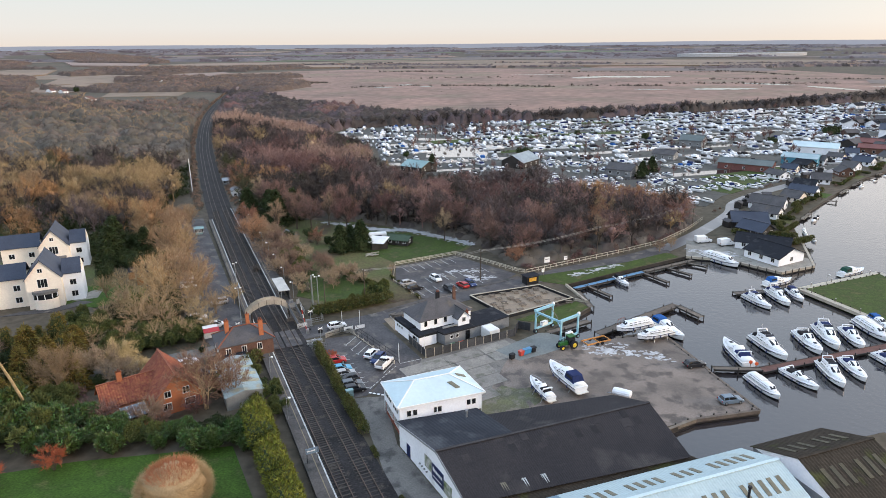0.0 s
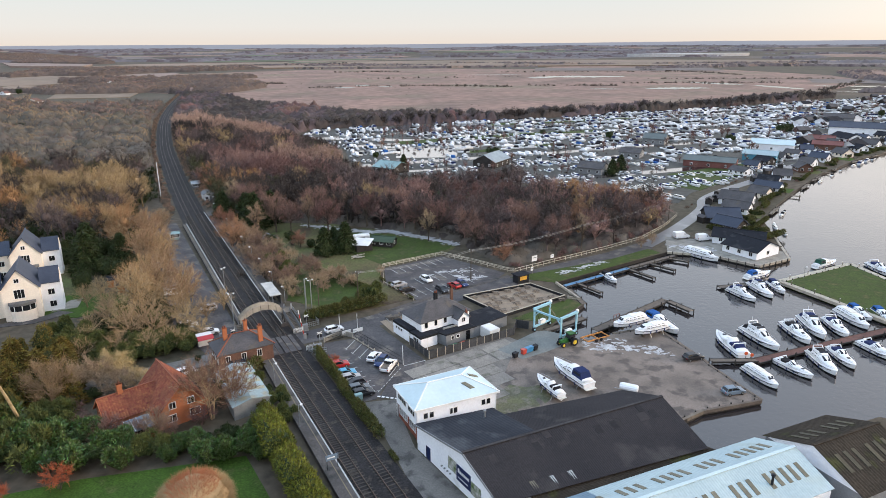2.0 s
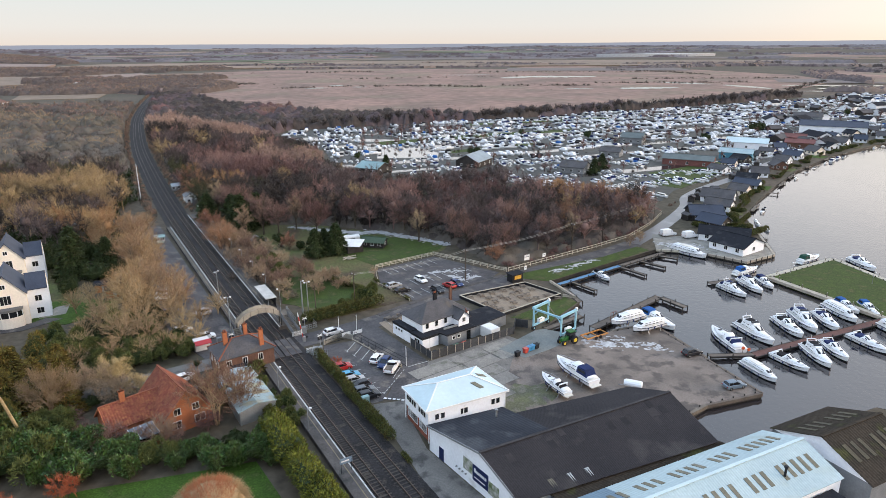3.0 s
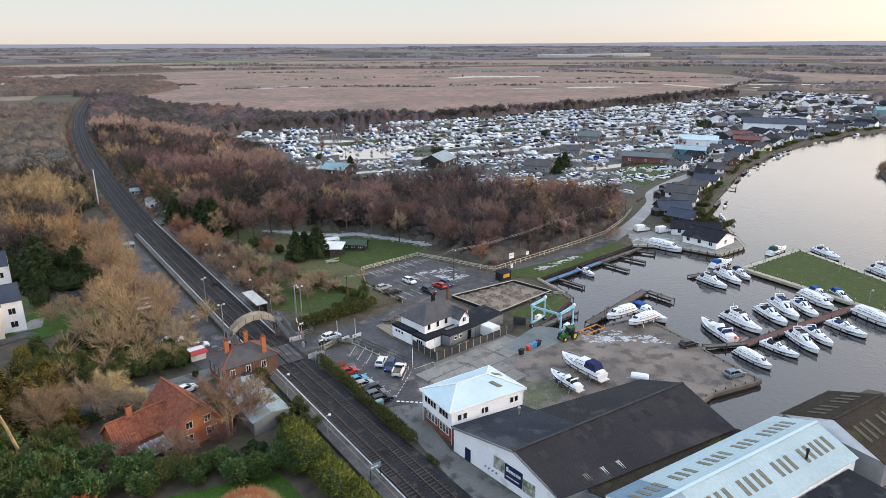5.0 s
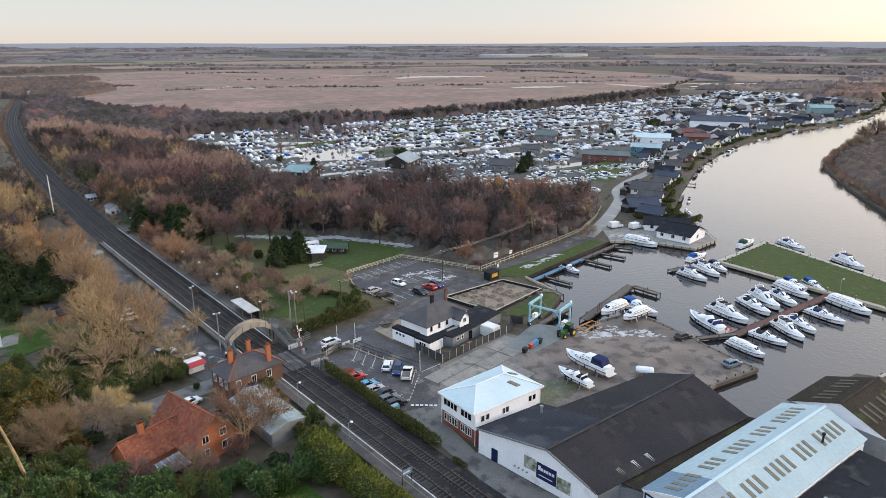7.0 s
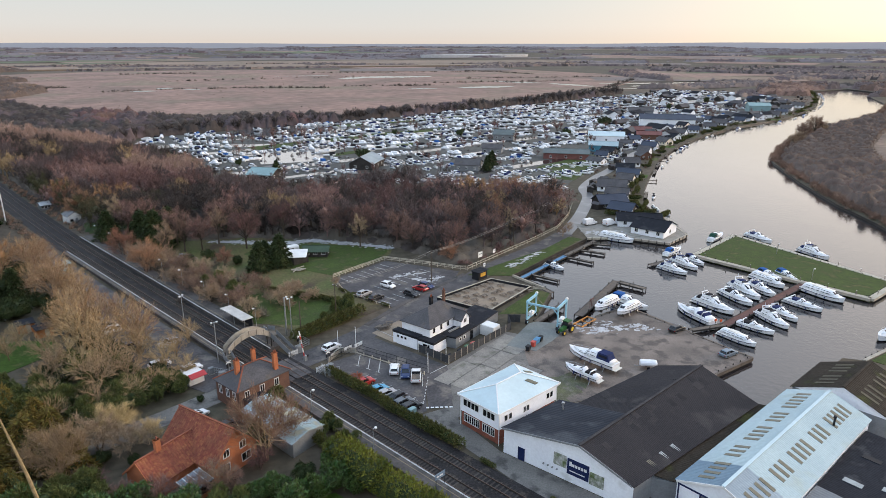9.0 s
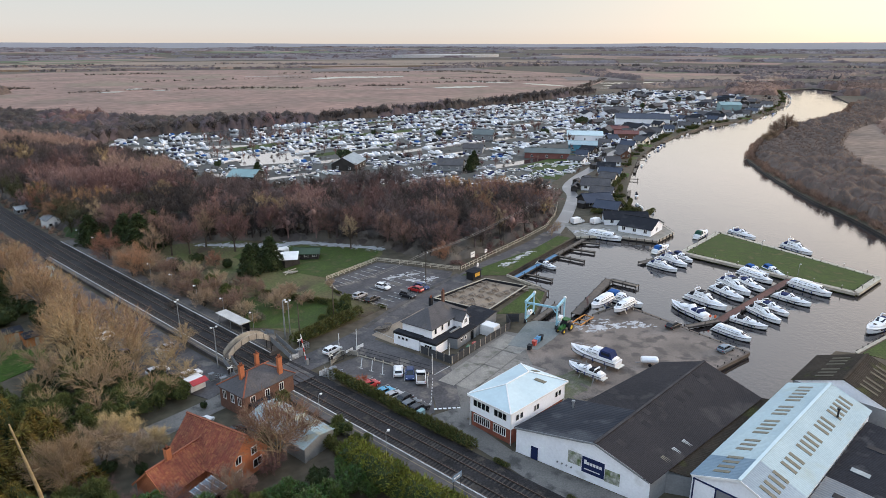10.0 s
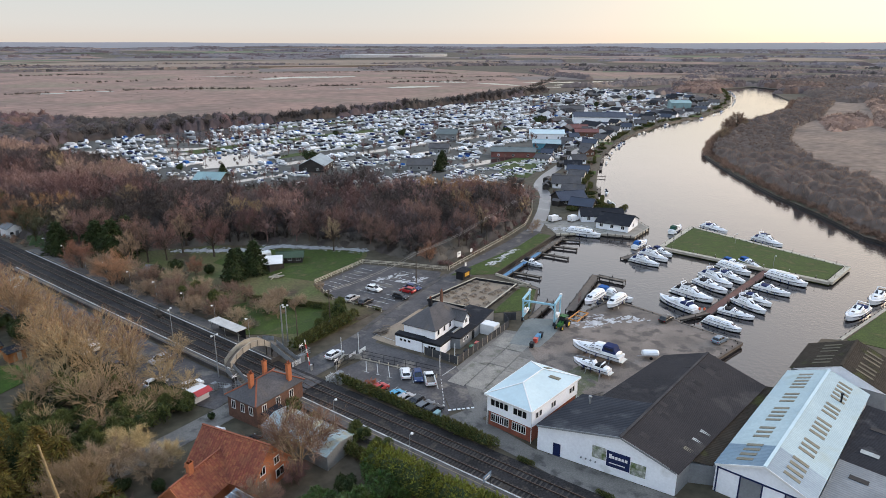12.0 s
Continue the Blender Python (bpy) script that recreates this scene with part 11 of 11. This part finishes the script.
# hedgerows and scrub across the marsh
hl = []
for a, b, n in (((-129, 958), (-86, 969), 34), ((-70, 975), (-20, 985), 20), ((0, 975), (60, 968), 44), ((62, 968), (152, 938), 90), ((175, 955), (222, 954), 24), ((236, 948), (305, 931), 60), ((-139, 1466), (3, 1476), 110), ((-233, 1049), (-180, 1074), 60), ((-240, 1070), (-200, 1090), 40), ((-364, 1329), (-300, 1310), 50),
                ((330, 985), (560, 960), 130), ((-60, 1180), (330, 1230), 60), ((-320, 1020), (-240, 990), 30), ((-420, 1250), (-300, 1210), 40), ((430, 1090), (700, 1050), 120), ((200, 1400), (620, 1330), 130), ((515, 1500), (590, 1330), 90), ((590, 1330), (620, 1200), 90), ((330, 690), (520, 800), 110), ((520, 800), (690, 965), 120), ((-160, 735), (-30, 600), 50)):
    for k in range(n):
        t = rng.random()
        hl.append((a[0] + (b[0] - a[0]) * t + rng.normal() * 2, a[1] + (b[1] - a[1]) * t + rng.normal() * 5, .45 + .5 * rng.random() ** 2))
for k in range(620):
    x, y = -330 + rng.random() * 1050, 590 + rng.random() * 950
    if noise.noise(Vector((x / 120, y / 90, 3.3))) > -.1:
        hl.append((x, y, .16 + .28 * rng.random() ** 2))
hl = [p for p in hl if inside(p[0], p[1], MARSH_POLY)]
wood_stuff("marsh_scrub", hl, bush_forms(320, 4, 46, 1.5, .3), WOODS_DARK, "dark hedgerows and lone bushes across the marsh", 95, (.6, 1.3))
canopy("woodland", [[(560, 600), (600, 610), (620, 640), (590, 640)], [(540, 770), (640, 730), (820, 760), (860, 800), (700, 800)], [(860, 840), (1100, 850), (1400, 930), (1350, 990), (1000, 930)], [(700, 880), (760, 960), (820, 1120), (900, 1240), (840, 1250), (740, 1060)]], 2.8, 7, 6, 96, [PURPLE, FARTAN, FARBROWN], (.4, .25, .35), "belts of scrub beyond the marina", 4, 2.2, .22, .25)
canopy("woodland", [[(800, 520), (1500, 660), (2200, 900), (2200, 760), (1500, 520), (1000, 440)], [(900, 360), (1500, 330), (2100, 420), (2100, 250), (1400, 200)]], 6, 13, 10, 97, [FARBROWN, PURPLE, FARTAN], (.5, .3, .2), "woods across the river", 2, 2.5, .7, .2)
lone = bare_tree("lone bare tree on the far river bank", 45, TWIG_BROWN, BARK, T(345, 326, 0), **dict(big, h=13, r=6, tuft=12, tw=.25))
for x, y, yaw, k in ((326, 318, 80, .8), (308, 306, 150, .6), (296, 300, 220, .55), (362, 334, 300, .6)):
    copy_thing(lone, T(x, y, yaw, k))
# low scrub pressing in on both sides of the line
wood_stuff("trackside_scrub", [(p.x + rng.normal() * .8, p.y + rng.normal() * .8, .42) for o in (-6.8, 6.8, -8.2, 8.4) for p in offset_line(RAIL_LINE, o)[48::1]], bushes, WOODS_BROWN, "tawny scrub along both sides of the railway", 98, (.5, 1.1))
# pools in the marsh
for line, w in (([(224, 1149), (276, 1190), (330, 1180), (395, 1172)], 40), ([(247, 871), (265, 866), (286, 862)], 10), ([(321, 861), (360, 864), (402, 862)], 26), ([(436, 985), (460, 950), (480, 922)], 22), ([(490, 905), (500, 860), (508, 820)], 16), ([(-98, 948), (-80, 952), (-66, 950)], 15), ([(-66, 996), (-58, 1000), (-48, 996)], 18), ([(-34, 962), (-26, 963), (-14, 961)], 10),
                ([(70, 1947), (95, 1940), (118, 1930)], 60), ([(560, 880), (640, 850), (760, 830)], 20), ([(560, 800), (600, 812), (680, 800)], 14), ([(130, 1290), (170, 1285), (230, 1280)], 12), ([(520, 770), (560, 760), (600, 770)], 12), ([(610, 745), (650, 735), (700, 740)], 10)):
    puddle(line, w * 1.3, .62, abs(int(line[0][0])) + 7, "shallow pool of floodwater in the reeds", POOL)
# pale matt tone painted in place of the sky's reflection on this water
solid("far_water", Shape().prism([(1050 + 240 * math.cos(a), 2390 + 48 * math.sin(a) + 30 * math.cos(a)) for a in [6.283 * k / 24 for k in range(24)]], 0, lie(1050, 2390) + 10), ICE, "far broad of open water with its sheen painted pale", "water", "structure")
# icy ditch between meadow and wood, and ice in the yard
puddle([(-42, 222), (-30, 216), (-18.7, 211.5), (-11.9, 211.0), (0, 202), (9.3, 194.4)], 4.5, .12, 4, "frozen ditch along the edge of the wood")
puddle([(-42, 222), (-30, 216), (-18.7, 211.5), (-11.9, 211.0), (0, 202), (9.3, 194.4)], 3.0, .11, 4, "frozen ditch along the edge of the wood", ICE)
puddle([(28.5, 122.5), (31, 120.5), (36, 119.5), (41, 118.8), (45, 116.5)], 3.2, .075, 5, "thin melting ice sheet across the yard")
puddle([(6.5, 96), (9.5, 100.5), (13.5, 103.5), (17.5, 103)], 6.5, .068, 14, "mossy film over the damp yard surface", mat("mossy_damp_concrete", (0.135, 0.135, 0.075), (0.10, 0.102, 0.07), scale=.4, fine=4, vary=.3, stain=(0.16, 0.145, 0.115), stain_scale=.5, stain_at=.5))
puddle([(33, 121.5), (35, 122.8), (38, 122)], 2.4, .078, 6, "thin melting ice sheet across the yard")
puddle([(6, 166), (10, 163.5), (13, 166.5)], 3.0, .075, 8, "melting ice patch in the car park")
puddle([(-1, 167), (5, 170.5), (11, 169.5)], 2.0, .076, 9, "melting ice patch in the car park")
puddle([(34, 165.5), (42, 170.2), (50, 174.3)], 2.2, .085, 10, "frosted grass strip beside the lane")
puddle([(74, 187), (80, 184), (86, 182)], 4.5, .115, 12, "icy patch on the boathouse quay")

# riverside gardens: hedges, sheds, landing stages and boats along the bank
shed_src = thing("garden_shed", "small dark timber shed in a riverside garden", "shed", pose(0, 0, -70), "riverside sheds")
part("wall", Shape().box(0, 0, 0, 3.0, 2.4, 2.0), DARKTIMBER, shed_src)
for s in (-1, 1):
    part("roof_slope", Shape().hull([(-1.7, s * 1.4, 1.95), (1.7, s * 1.4, 1.95), (1.7, 0, 2.7), (-1.7, 0, 2.7)], [(-1.7, s * 1.4, 2.03), (1.7, s * 1.4, 2.03), (1.7, 0, 2.78), (-1.7, 0, 2.78)]), SLATE, shed_src)
part("door", Shape().box(.4, -1.21, .05, .8, .03, 1.8), WOOD, shed_src)
stage = thing("landing_stage", "narrow timber landing stage on the river", "jetty", pose(0, 0, -70), "landing stages")
part("deck", Shape().box(0, 0, -.25, 1.4, 6.0, -.1), WOOD, stage)
for sx in (-.6, .6):
    for sy in (-2.6, 2.6):
        part("pile", Shape().tube((sx, sy, -2.6), (sx, sy, .45), .1), PILE, stage)
bank = smooth_line([Vector((*p, 0)) for p in SHORE[11:23]], 1.0)
LANE_XY = [tuple(p)[:2] for p in smooth_line([Vector((*p, 0)) for p in ROAD_A[14:]], 3.0)]
rg = np.random.default_rng(63)
i, used = 3, [False, False]
while i < len(bank) - 3:
    p, d = bank[i], (bank[i + 1] - bank[i - 1]).normalized()
    n = Vector((-d.y, d.x, 0))
    yaw = math.degrees(math.atan2(d.y, d.x))
    r = rg.random()
    if r < .45:
        q = p - n * 1.2
        m = pose(q.x, q.y, 0, 0, 0, yaw + (90 if rg.random() < .5 else 0))
        if not used[0]:
            stage.matrix_basis, used[0] = m, True
        else:
            copy_thing(stage, m)
    if .3 < r < .62:
        q = p - n * (3.4 + rg.random())
        k = .6 + .3 * rg.random()
        copy_thing(models[int(rg.integers(4))], pose(q.x, q.y, WATER_Z + .02, 0, 0, yaw + 180 * (rg.random() < .5)) @ Matrix.Diagonal((k, k, k, 1)))
    if rg.random() < .7:
        q = p + n * (2.5 + 3 * rg.random())
        copy_thing(hedge_low, T(q.x, q.y, yaw + (0 if rg.random() < .6 else 90), .7 + .7 * rg.random()))
    if rg.random() < .45:
        q = p + n * (18 + 5 * rg.random())
        m = pose(q.x, q.y, 0, 0, 0, yaw + rg.normal() * 20)
        if not used[1]:
            shed_src.matrix_basis, used[1] = m, True
        else:
            copy_thing(shed_src, m)
    i += int(5 + 7 * rg.random())
wood_stuff("garden_scrub", [(q.x, q.y, .32) for q in (bank[int(rg.integers(4, len(bank) - 4))] + Vector((-1, .75, 0)) * (2 + 20 * rg.random()) for _ in range(330)) if min((q.x - a) ** 2 + (q.y - b) ** 2 for a, b in LANE_XY) > 16], bushes, SCRUB_DARK, "dark winter shrubs in the riverside gardens", 99, (.4, 1.1))
for k in range(14):
    j = int(20 + k * (len(bank) - 60) / 14)
    p, d = bank[j], (bank[j + 1] - bank[j - 1]).normalized()
    n = Vector((-d.y, d.x, 0))
    patch("garden_plot", [tuple(v)[:2] for v in (p + n * .8, p + d * 9 + n * .8, p + d * 9 + n * 9, p + n * 9)], .06 + .004 * (k % 2), (ROUGH, GRASS)[k % 2], "small grass plot on the river bank", "garden")
rg = np.random.default_rng(64)
for k in range(17):
    j = int(95 + k * 17 + rg.integers(6))
    if j > len(bank) - 4:
        break
    p, d = bank[j], (bank[j + 1] - bank[j - 1]).normalized()
    n = Vector((-d.y, d.x, 0))
    c = p + n * (23 + 3 * rg.random())
    ang = math.atan2(d.y, d.x) + rg.normal() * .3
    d2 = Vector((math.cos(ang), math.sin(ang)))
    w = 5.5 + 2.5 * rg.random()
    rf = (SLATE, SLATEBLUE, FLATROOF, SLATE)[k % 4]
    chalet(tuple(Vector(c[:2]) - d2 * w / 2), tuple(Vector(c[:2]) + d2 * w / 2), 6 + 3 * rg.random(), 2.3, 3.9 + .6 * rg.random(), (WALLWHITE, CREAM, DARKTIMBER)[k % 3], rf, "small chalet with %s roof behind the river bank" % ("a blue slate" if rf is SLATEBLUE else "a grey"), 2)
rg = np.random.default_rng(65)
for k in range(12):
    x, y = 455 + 150 * rg.random(), 0
    y = 452 + (x - 440) * .62 + 14 + 30 * rg.random()
    ang = rg.random() * 3.14
    d2 = Vector((math.cos(ang), math.sin(ang))) * (3 + rg.random())
    chalet(tuple(Vector((x, y)) - d2), tuple(Vector((x, y)) + d2), 8 + 3 * rg.random(), 2.4, 4.4, (WALLWHITE, CREAM, DARKTIMBER)[k % 3], (SLATE, SLATEBLUE, FLATROOF)[k % 3], "small chalet near the far bend of the river", 2)

# ---- markings, fences, small things ----
def line_mark(a, b, w=.12, z=.09, material=None):
    ln = [Vector((*a, 0)), Vector((*b, 0))]
    return strip(ln, -w / 2, w / 2, z - .012, z)


for a, b in (((-19.2, 129.6, .06), (-9.2, 116.0, .06)), ((-25.2, 127.6, .06), (-20.2, 130.2, .06))):
    railing(a, b, 1.7, 2.2, "tall dark mesh fence round the car park", DARKTRIM)
marks = thing("bay_markings", "worn white painted parking bay lines", "road marking", kind="structure")
bay0, bayd, bayn = Vector((-19.1, 128.1)), Vector((0.588, -0.809)), Vector((-.358, -.934))
for k in range(7):
    p = bay0 + bayd * 2.52 * k
    part("line", line_mark(p, p + bayn * 4.5, .14, .085), FADED, marks)
    if k < 3:
        part("line", line_mark(p + bayn * 4.5 - bayd * .5, p + bayn * 4.5 + bayd * .5, .12, .085), FADED, marks)
for k in range(8):
    p = Vector((-23.8, 117.9)) + Vector((.44, -.90)) * 2.05 * k
    part("line", line_mark(p, p + Vector((.93, .37)) * 4.4, .12, .085), FADED, marks)
for k in range(9):
    a = Vector((-9.6, 114.6)).lerp(Vector((-14.0, 105.4)), k / 9)
    b = Vector((-9.6, 114.6)).lerp(Vector((-14.0, 105.4)), (k + .55) / 9)
    part("dash", line_mark(a, b, .16, .092), FADED, marks)
for k in range(6):
    a = Vector((-13.8, 104.5)).lerp(Vector((-9.2, 103.0)), k / 6)
    part("dash", line_mark(a, a + Vector((.52, -.17)), .42, .095), WHITE, marks)
part("line", line_mark((-12.6, 139.0), (-3.6, 118.6), .12, .092), FADED, marks)
part("line", line_mark((-8.9, 115.6), (-4.6, 117.6), .14, .096), FADED, marks)
mk2 = thing("bay_markings", "faded bay lines of the public car park", "road marking", kind="structure")
cw, ce = Vector((-13.4, 173.4)), Vector((3.2, 182.6))
cd = (ce - cw).normalized()
cn = Vector((cd.y, -cd.x))
for row, n in ((0.5, 7), (11.5, 8)):
    for k in range(n):
        p = cw + cd * (1.2 + 2.5 * k + (1.5 if row > 5 else 0)) + cn * row
        part("line", line_mark(p, p + cn * 4.6, .13, .09), FADED, mk2)
for k in range(8):
    p = Vector((-5.0, 151.6)) + Vector((.86, .5)) * 2.5 * k
    part("line", line_mark(p, p + Vector((-.5, .86)) * 4.4, .13, .09), FADED, mk2)
def rail_fence(line, h, material, label, gap=2.2, rails=(.45, .95), post=.12, name="fence"):
    fe = thing(name, label, "fence")
    for i in range(len(line) - 1):
        a, b = Vector((*line[i], 0)), Vector((*line[i + 1], 0))
        n = max(1, round((b - a).length / gap))
        for k in range(n + 1):
            p = a.lerp(b, k / n)
            part("post", Shape().box(p.x, p.y, -.1, post, post, h, 30), material, fe)
        for z in rails:
            part("rail", Shape().beam(a + Vector((0, 0, z * h)), b + Vector((0, 0, z * h)), .07, .14), material, fe)
    return fe


CREAMRAIL = mat("weathered_cream_timber", (0.50, 0.45, 0.36), (0.40, 0.36, 0.29), scale=.8, fine=6, vary=.15)
rail_fence([(-14.0, 174.6), (3.2, 184.2), (12, 176.4), (20.2, 168.2), (21.6, 167.6)], 1.2, CREAMRAIL, "pale timber post and rail fence round the car park", rails=(.4, .75, 1.0))
rail_fence([(22.0, 167.2), (36.5, 175.6), (53.2, 185.2), (67, 194), (79.8, 207.4), (90, 221)], 1.3, CREAMRAIL, "pale timber rail fence along the lane", rails=(.4, .95))
rail_fence([(-6.2, 149.6), (-13.6, 162.2), (-14.0, 174.6)], .7, CREAMRAIL, "low pale kerb rail beside the car park", rails=(.8,))
rail_fence([(-19.7, 129.2), (-10.0, 115.6)], .8, CREAMRAIL, "low timber kerb and posts along the car park", rails=(.35,))
low_wall("car_park_wall", [(-25.6, 127.6), (-22.6, 131.0), (-19.6, 129.6)], 1.0, .25, CONCRETE, "low concrete wall at the corner of the car park", CONCRETE)
for x, y, w in ((-21.0, 130.4, 2.0), (-18.6, 131.2, 2.2)):
    sg = thing("notice_board", "plain white notice board on the fence", "sign", pose(x, y, 0, 0, 0, 30))
    part("board", Shape().box(0, 0, .6, w, .06, 1.4), WHITE, sg)
    for k in (-.4, .4):
        part("post", Shape().box(k * w, .06, 0, .08, .08, 1.4), WOOD, sg)
for x, y, z, w, h, yaw in ((28.6, 173.2, 1.2, 1.8, 1.6, 25), (34.2, 175.6, 1.2, 1.1, 1.0, 25), (26.4, 165.8, 1.0, .8, 1.0, 25), (-21.6, 144.6, 1.0, 1.0, 1.3, 30), (-20.4, 145.2, 1.0, .8, 1.4, 30)):
    sg = thing("sign_board", "white sign board on posts beside the lane", "sign", pose(x, y, 0, 0, 0, yaw))
    part("board", Shape().box(0, 0, z, w, .07, z + h), WHITE if x > 0 or x < -21 else mat("blue_sign", (0.05, 0.18, 0.42)), sg)
    for k in (-.35, .35):
        part("post", Shape().box(k * w, .07, 0, .09, .09, z + h), WOOD, sg)
    part("marking", Shape().box(0, -.045, z + h * .55, w * .7, .02, z + h * .68), GREY, sg)
# bins
BIN = {"grey": GREY, "red": paint("red_plastic", (0.45, 0.06, 0.04)), "blue": paint("blue_plastic", (0.05, 0.22, 0.42)), "dark": DARKTRIM, "green": paint("green_plastic", (0.03, 0.14, 0.07))}
for x, y, c in ((13.2, 117.2, "dark"), (15.2, 118.6, "red"), (16.0, 119.2, "blue"), (16.8, 119.7, "blue"), (17.8, 120.2, "dark"), (1.6, 121.9, "green"), (3.4, 122.8, "red"), (-0.4, 120.8, "dark"), (-3.2, 119.4, "dark"), (-52.2, 106.2, "blue")):
    b = thing("wheelie_bin", "%s plastic waste bin with a hinged lid" % {"grey": "grey", "red": "red", "blue": "blue", "dark": "dark grey", "green": "green"}[c], "bin", pose(x, y, .08, 0, 0, 35))
    part("body", Shape().hull([(-.42, -.32, .1), (.42, -.32, .1), (.42, .32, .1), (-.42, .32, .1)], [(-.55, -.4, 1.05), (.55, -.4, 1.05), (.55, .4, 1.05), (-.55, .4, 1.05)]), BIN[c], b)
    part("lid", Shape().box(0, 0, 1.05, 1.16, .88, 1.15), BIN[c], b)
    for s in (-.35, .35):
        part("wheel", Shape().tube((s - .04, .34, .1), (s + .04, .34, .1), .1, n=8), RUBBER, b)
cab = thing("equipment_cabinet", "pale green trackside equipment cabinet", "cabinet", pose(-17.0, 102.6, 0, 0, 0, 24))
part("body", Shape().box(0, 0, .1, 1.3, .8, 1.8), GREENROOF, cab)
part("plinth", Shape().box(0, 0, 0, 1.4, .9, .1), CONCRETE, cab)
part("door", Shape().box(0, -.41, .2, 1.1, .04, 1.7), GREENROOF, cab)
tk = thing("cut_logs", "small heap of cut logs on the meadow", "log pile", pose(-22, 184.5, .05))
for k in range(14):
    part("log", Shape().tube((rng.normal() * 1.0, rng.normal() * .7, .2 + .05 * (k % 4)), (rng.normal() * 1.0 + 1.2, rng.normal() * .7, .25 + .12 * (k % 4)), .14, n=7), PALEWOOD, tk)
pallet = thing("scrap_heap", "small heap of timber and scrap behind the shed", "scrap", pose(11.0, 95.4, .06))
for k in range(8):
    part("board", Shape().beam((rng.normal() * .7, rng.normal() * .6, .15 + k * .08), (rng.normal() * .7 + .6, rng.normal() * .6, .2 + k * .08), .2, .08), WOOD, pallet)
# mooring posts and lamp bollards on the spit
for i, (a, b) in enumerate(zip(SPIT, SPIT[1:] + SPIT[:1])):
    n = int((Vector(b) - Vector(a)).length / 6)
    for k in range(n):
        p = Vector(a).lerp(Vector(b), (k + .5) / n)
        po = thing("mooring_post", "slim weathered timber mooring post", "mooring post", pose(p.x, p.y, .2), "mooring posts")
        part("shaft", Shape().tube((0, 0, -.4), (0, 0, 1.0), .09, n=6), WOOD, po)
        part("cap", Shape().tube((0, 0, 1.0), (0, 0, 1.06), .11, n=6), WHITE, po)
for x, y in ((103.4, 126.0), (113, 146), (97, 156)):
    lamp_post(x, y, 3.0, "short white service post on the spit", 1, 0, .1, .07)
rack = thing("boat_rack", "rusty red steel frame on the pier", "rack", pose(38.6, 132.2, .05, 0, 0, 35))
for k in (-1, 0, 1):
    part("upright", Shape().beam((k, 0, 0), (k, 0, 2.0), .08, .08), REDROOF, rack)
part("top_bar", Shape().beam((-1, 0, 2.0), (1, 0, 2.0), .08, .08), REDROOF, rack)
for x, y in ((58.8, 113.6), (59.6, 112.9)):
    lb = thing("lifebuoy_stand", "orange lifebuoy on a short post", "lifebuoy", pose(x, y, -.1))
    part("post", Shape().tube((0, 0, 0), (0, 0, 1.2), .05), WOOD, lb)
    part("ring", Shape().tube((0, -.08, 1.0), (0, .04, 1.0), .35, n=14), paint("lifebuoy_orange", (0.6, 0.10, 0.03)), lb)

# ---- sleepers, last ----
near = [(i, o) for o in (-1.85, 1.85) for i in range(150)]
seg = smooth_line([rail(s, o) for s, o in ((-110, 4.0), (-55, 3.4), (-25, 3.2), (0, 2.9), (40, 2.3), (127, 3.2))], .68)
tracks = [o for o in bpy.data.objects if o.name.startswith("rail_track")]
mesh = linked("sleeper", Shape().box(0, 0, -.05, 2.5, .25, .17), SLEEPER, tracks[0])
start = next(i for i, p in enumerate(seg) if (p - rail(-72, 3.3)).length < 1.0)
made, far_s = 0, Shape()
for t_i, off in enumerate((-1.85, 1.85)):
    ln = offset_line(seg, off)
    for i in range(start, len(seg) - 1, 1):
        d = ln[i + 1] - ln[i]
        if d.length < .2:
            continue
        yaw = math.degrees(math.atan2(d.y, d.x)) + 90
        srel = (seg[i] - RAIL_0).dot(RAIL_U)
        if -2 < srel < 7.5:
            continue
        if srel < 32:
            ob = mesh if made == 0 else new("sleeper", mesh.data)
            ob.parent = tracks[t_i]
            ob.matrix_basis = pose(ln[i].x, ln[i].y, 0, 0, 0, yaw)
            made += 1
        else:
            far_s.box(ln[i].x, ln[i].y, -.05, 2.5, .25, .17, yaw)
tagged(part("far_sleepers", far_s, SLEEPER, tracks[0]), kind="stuff")
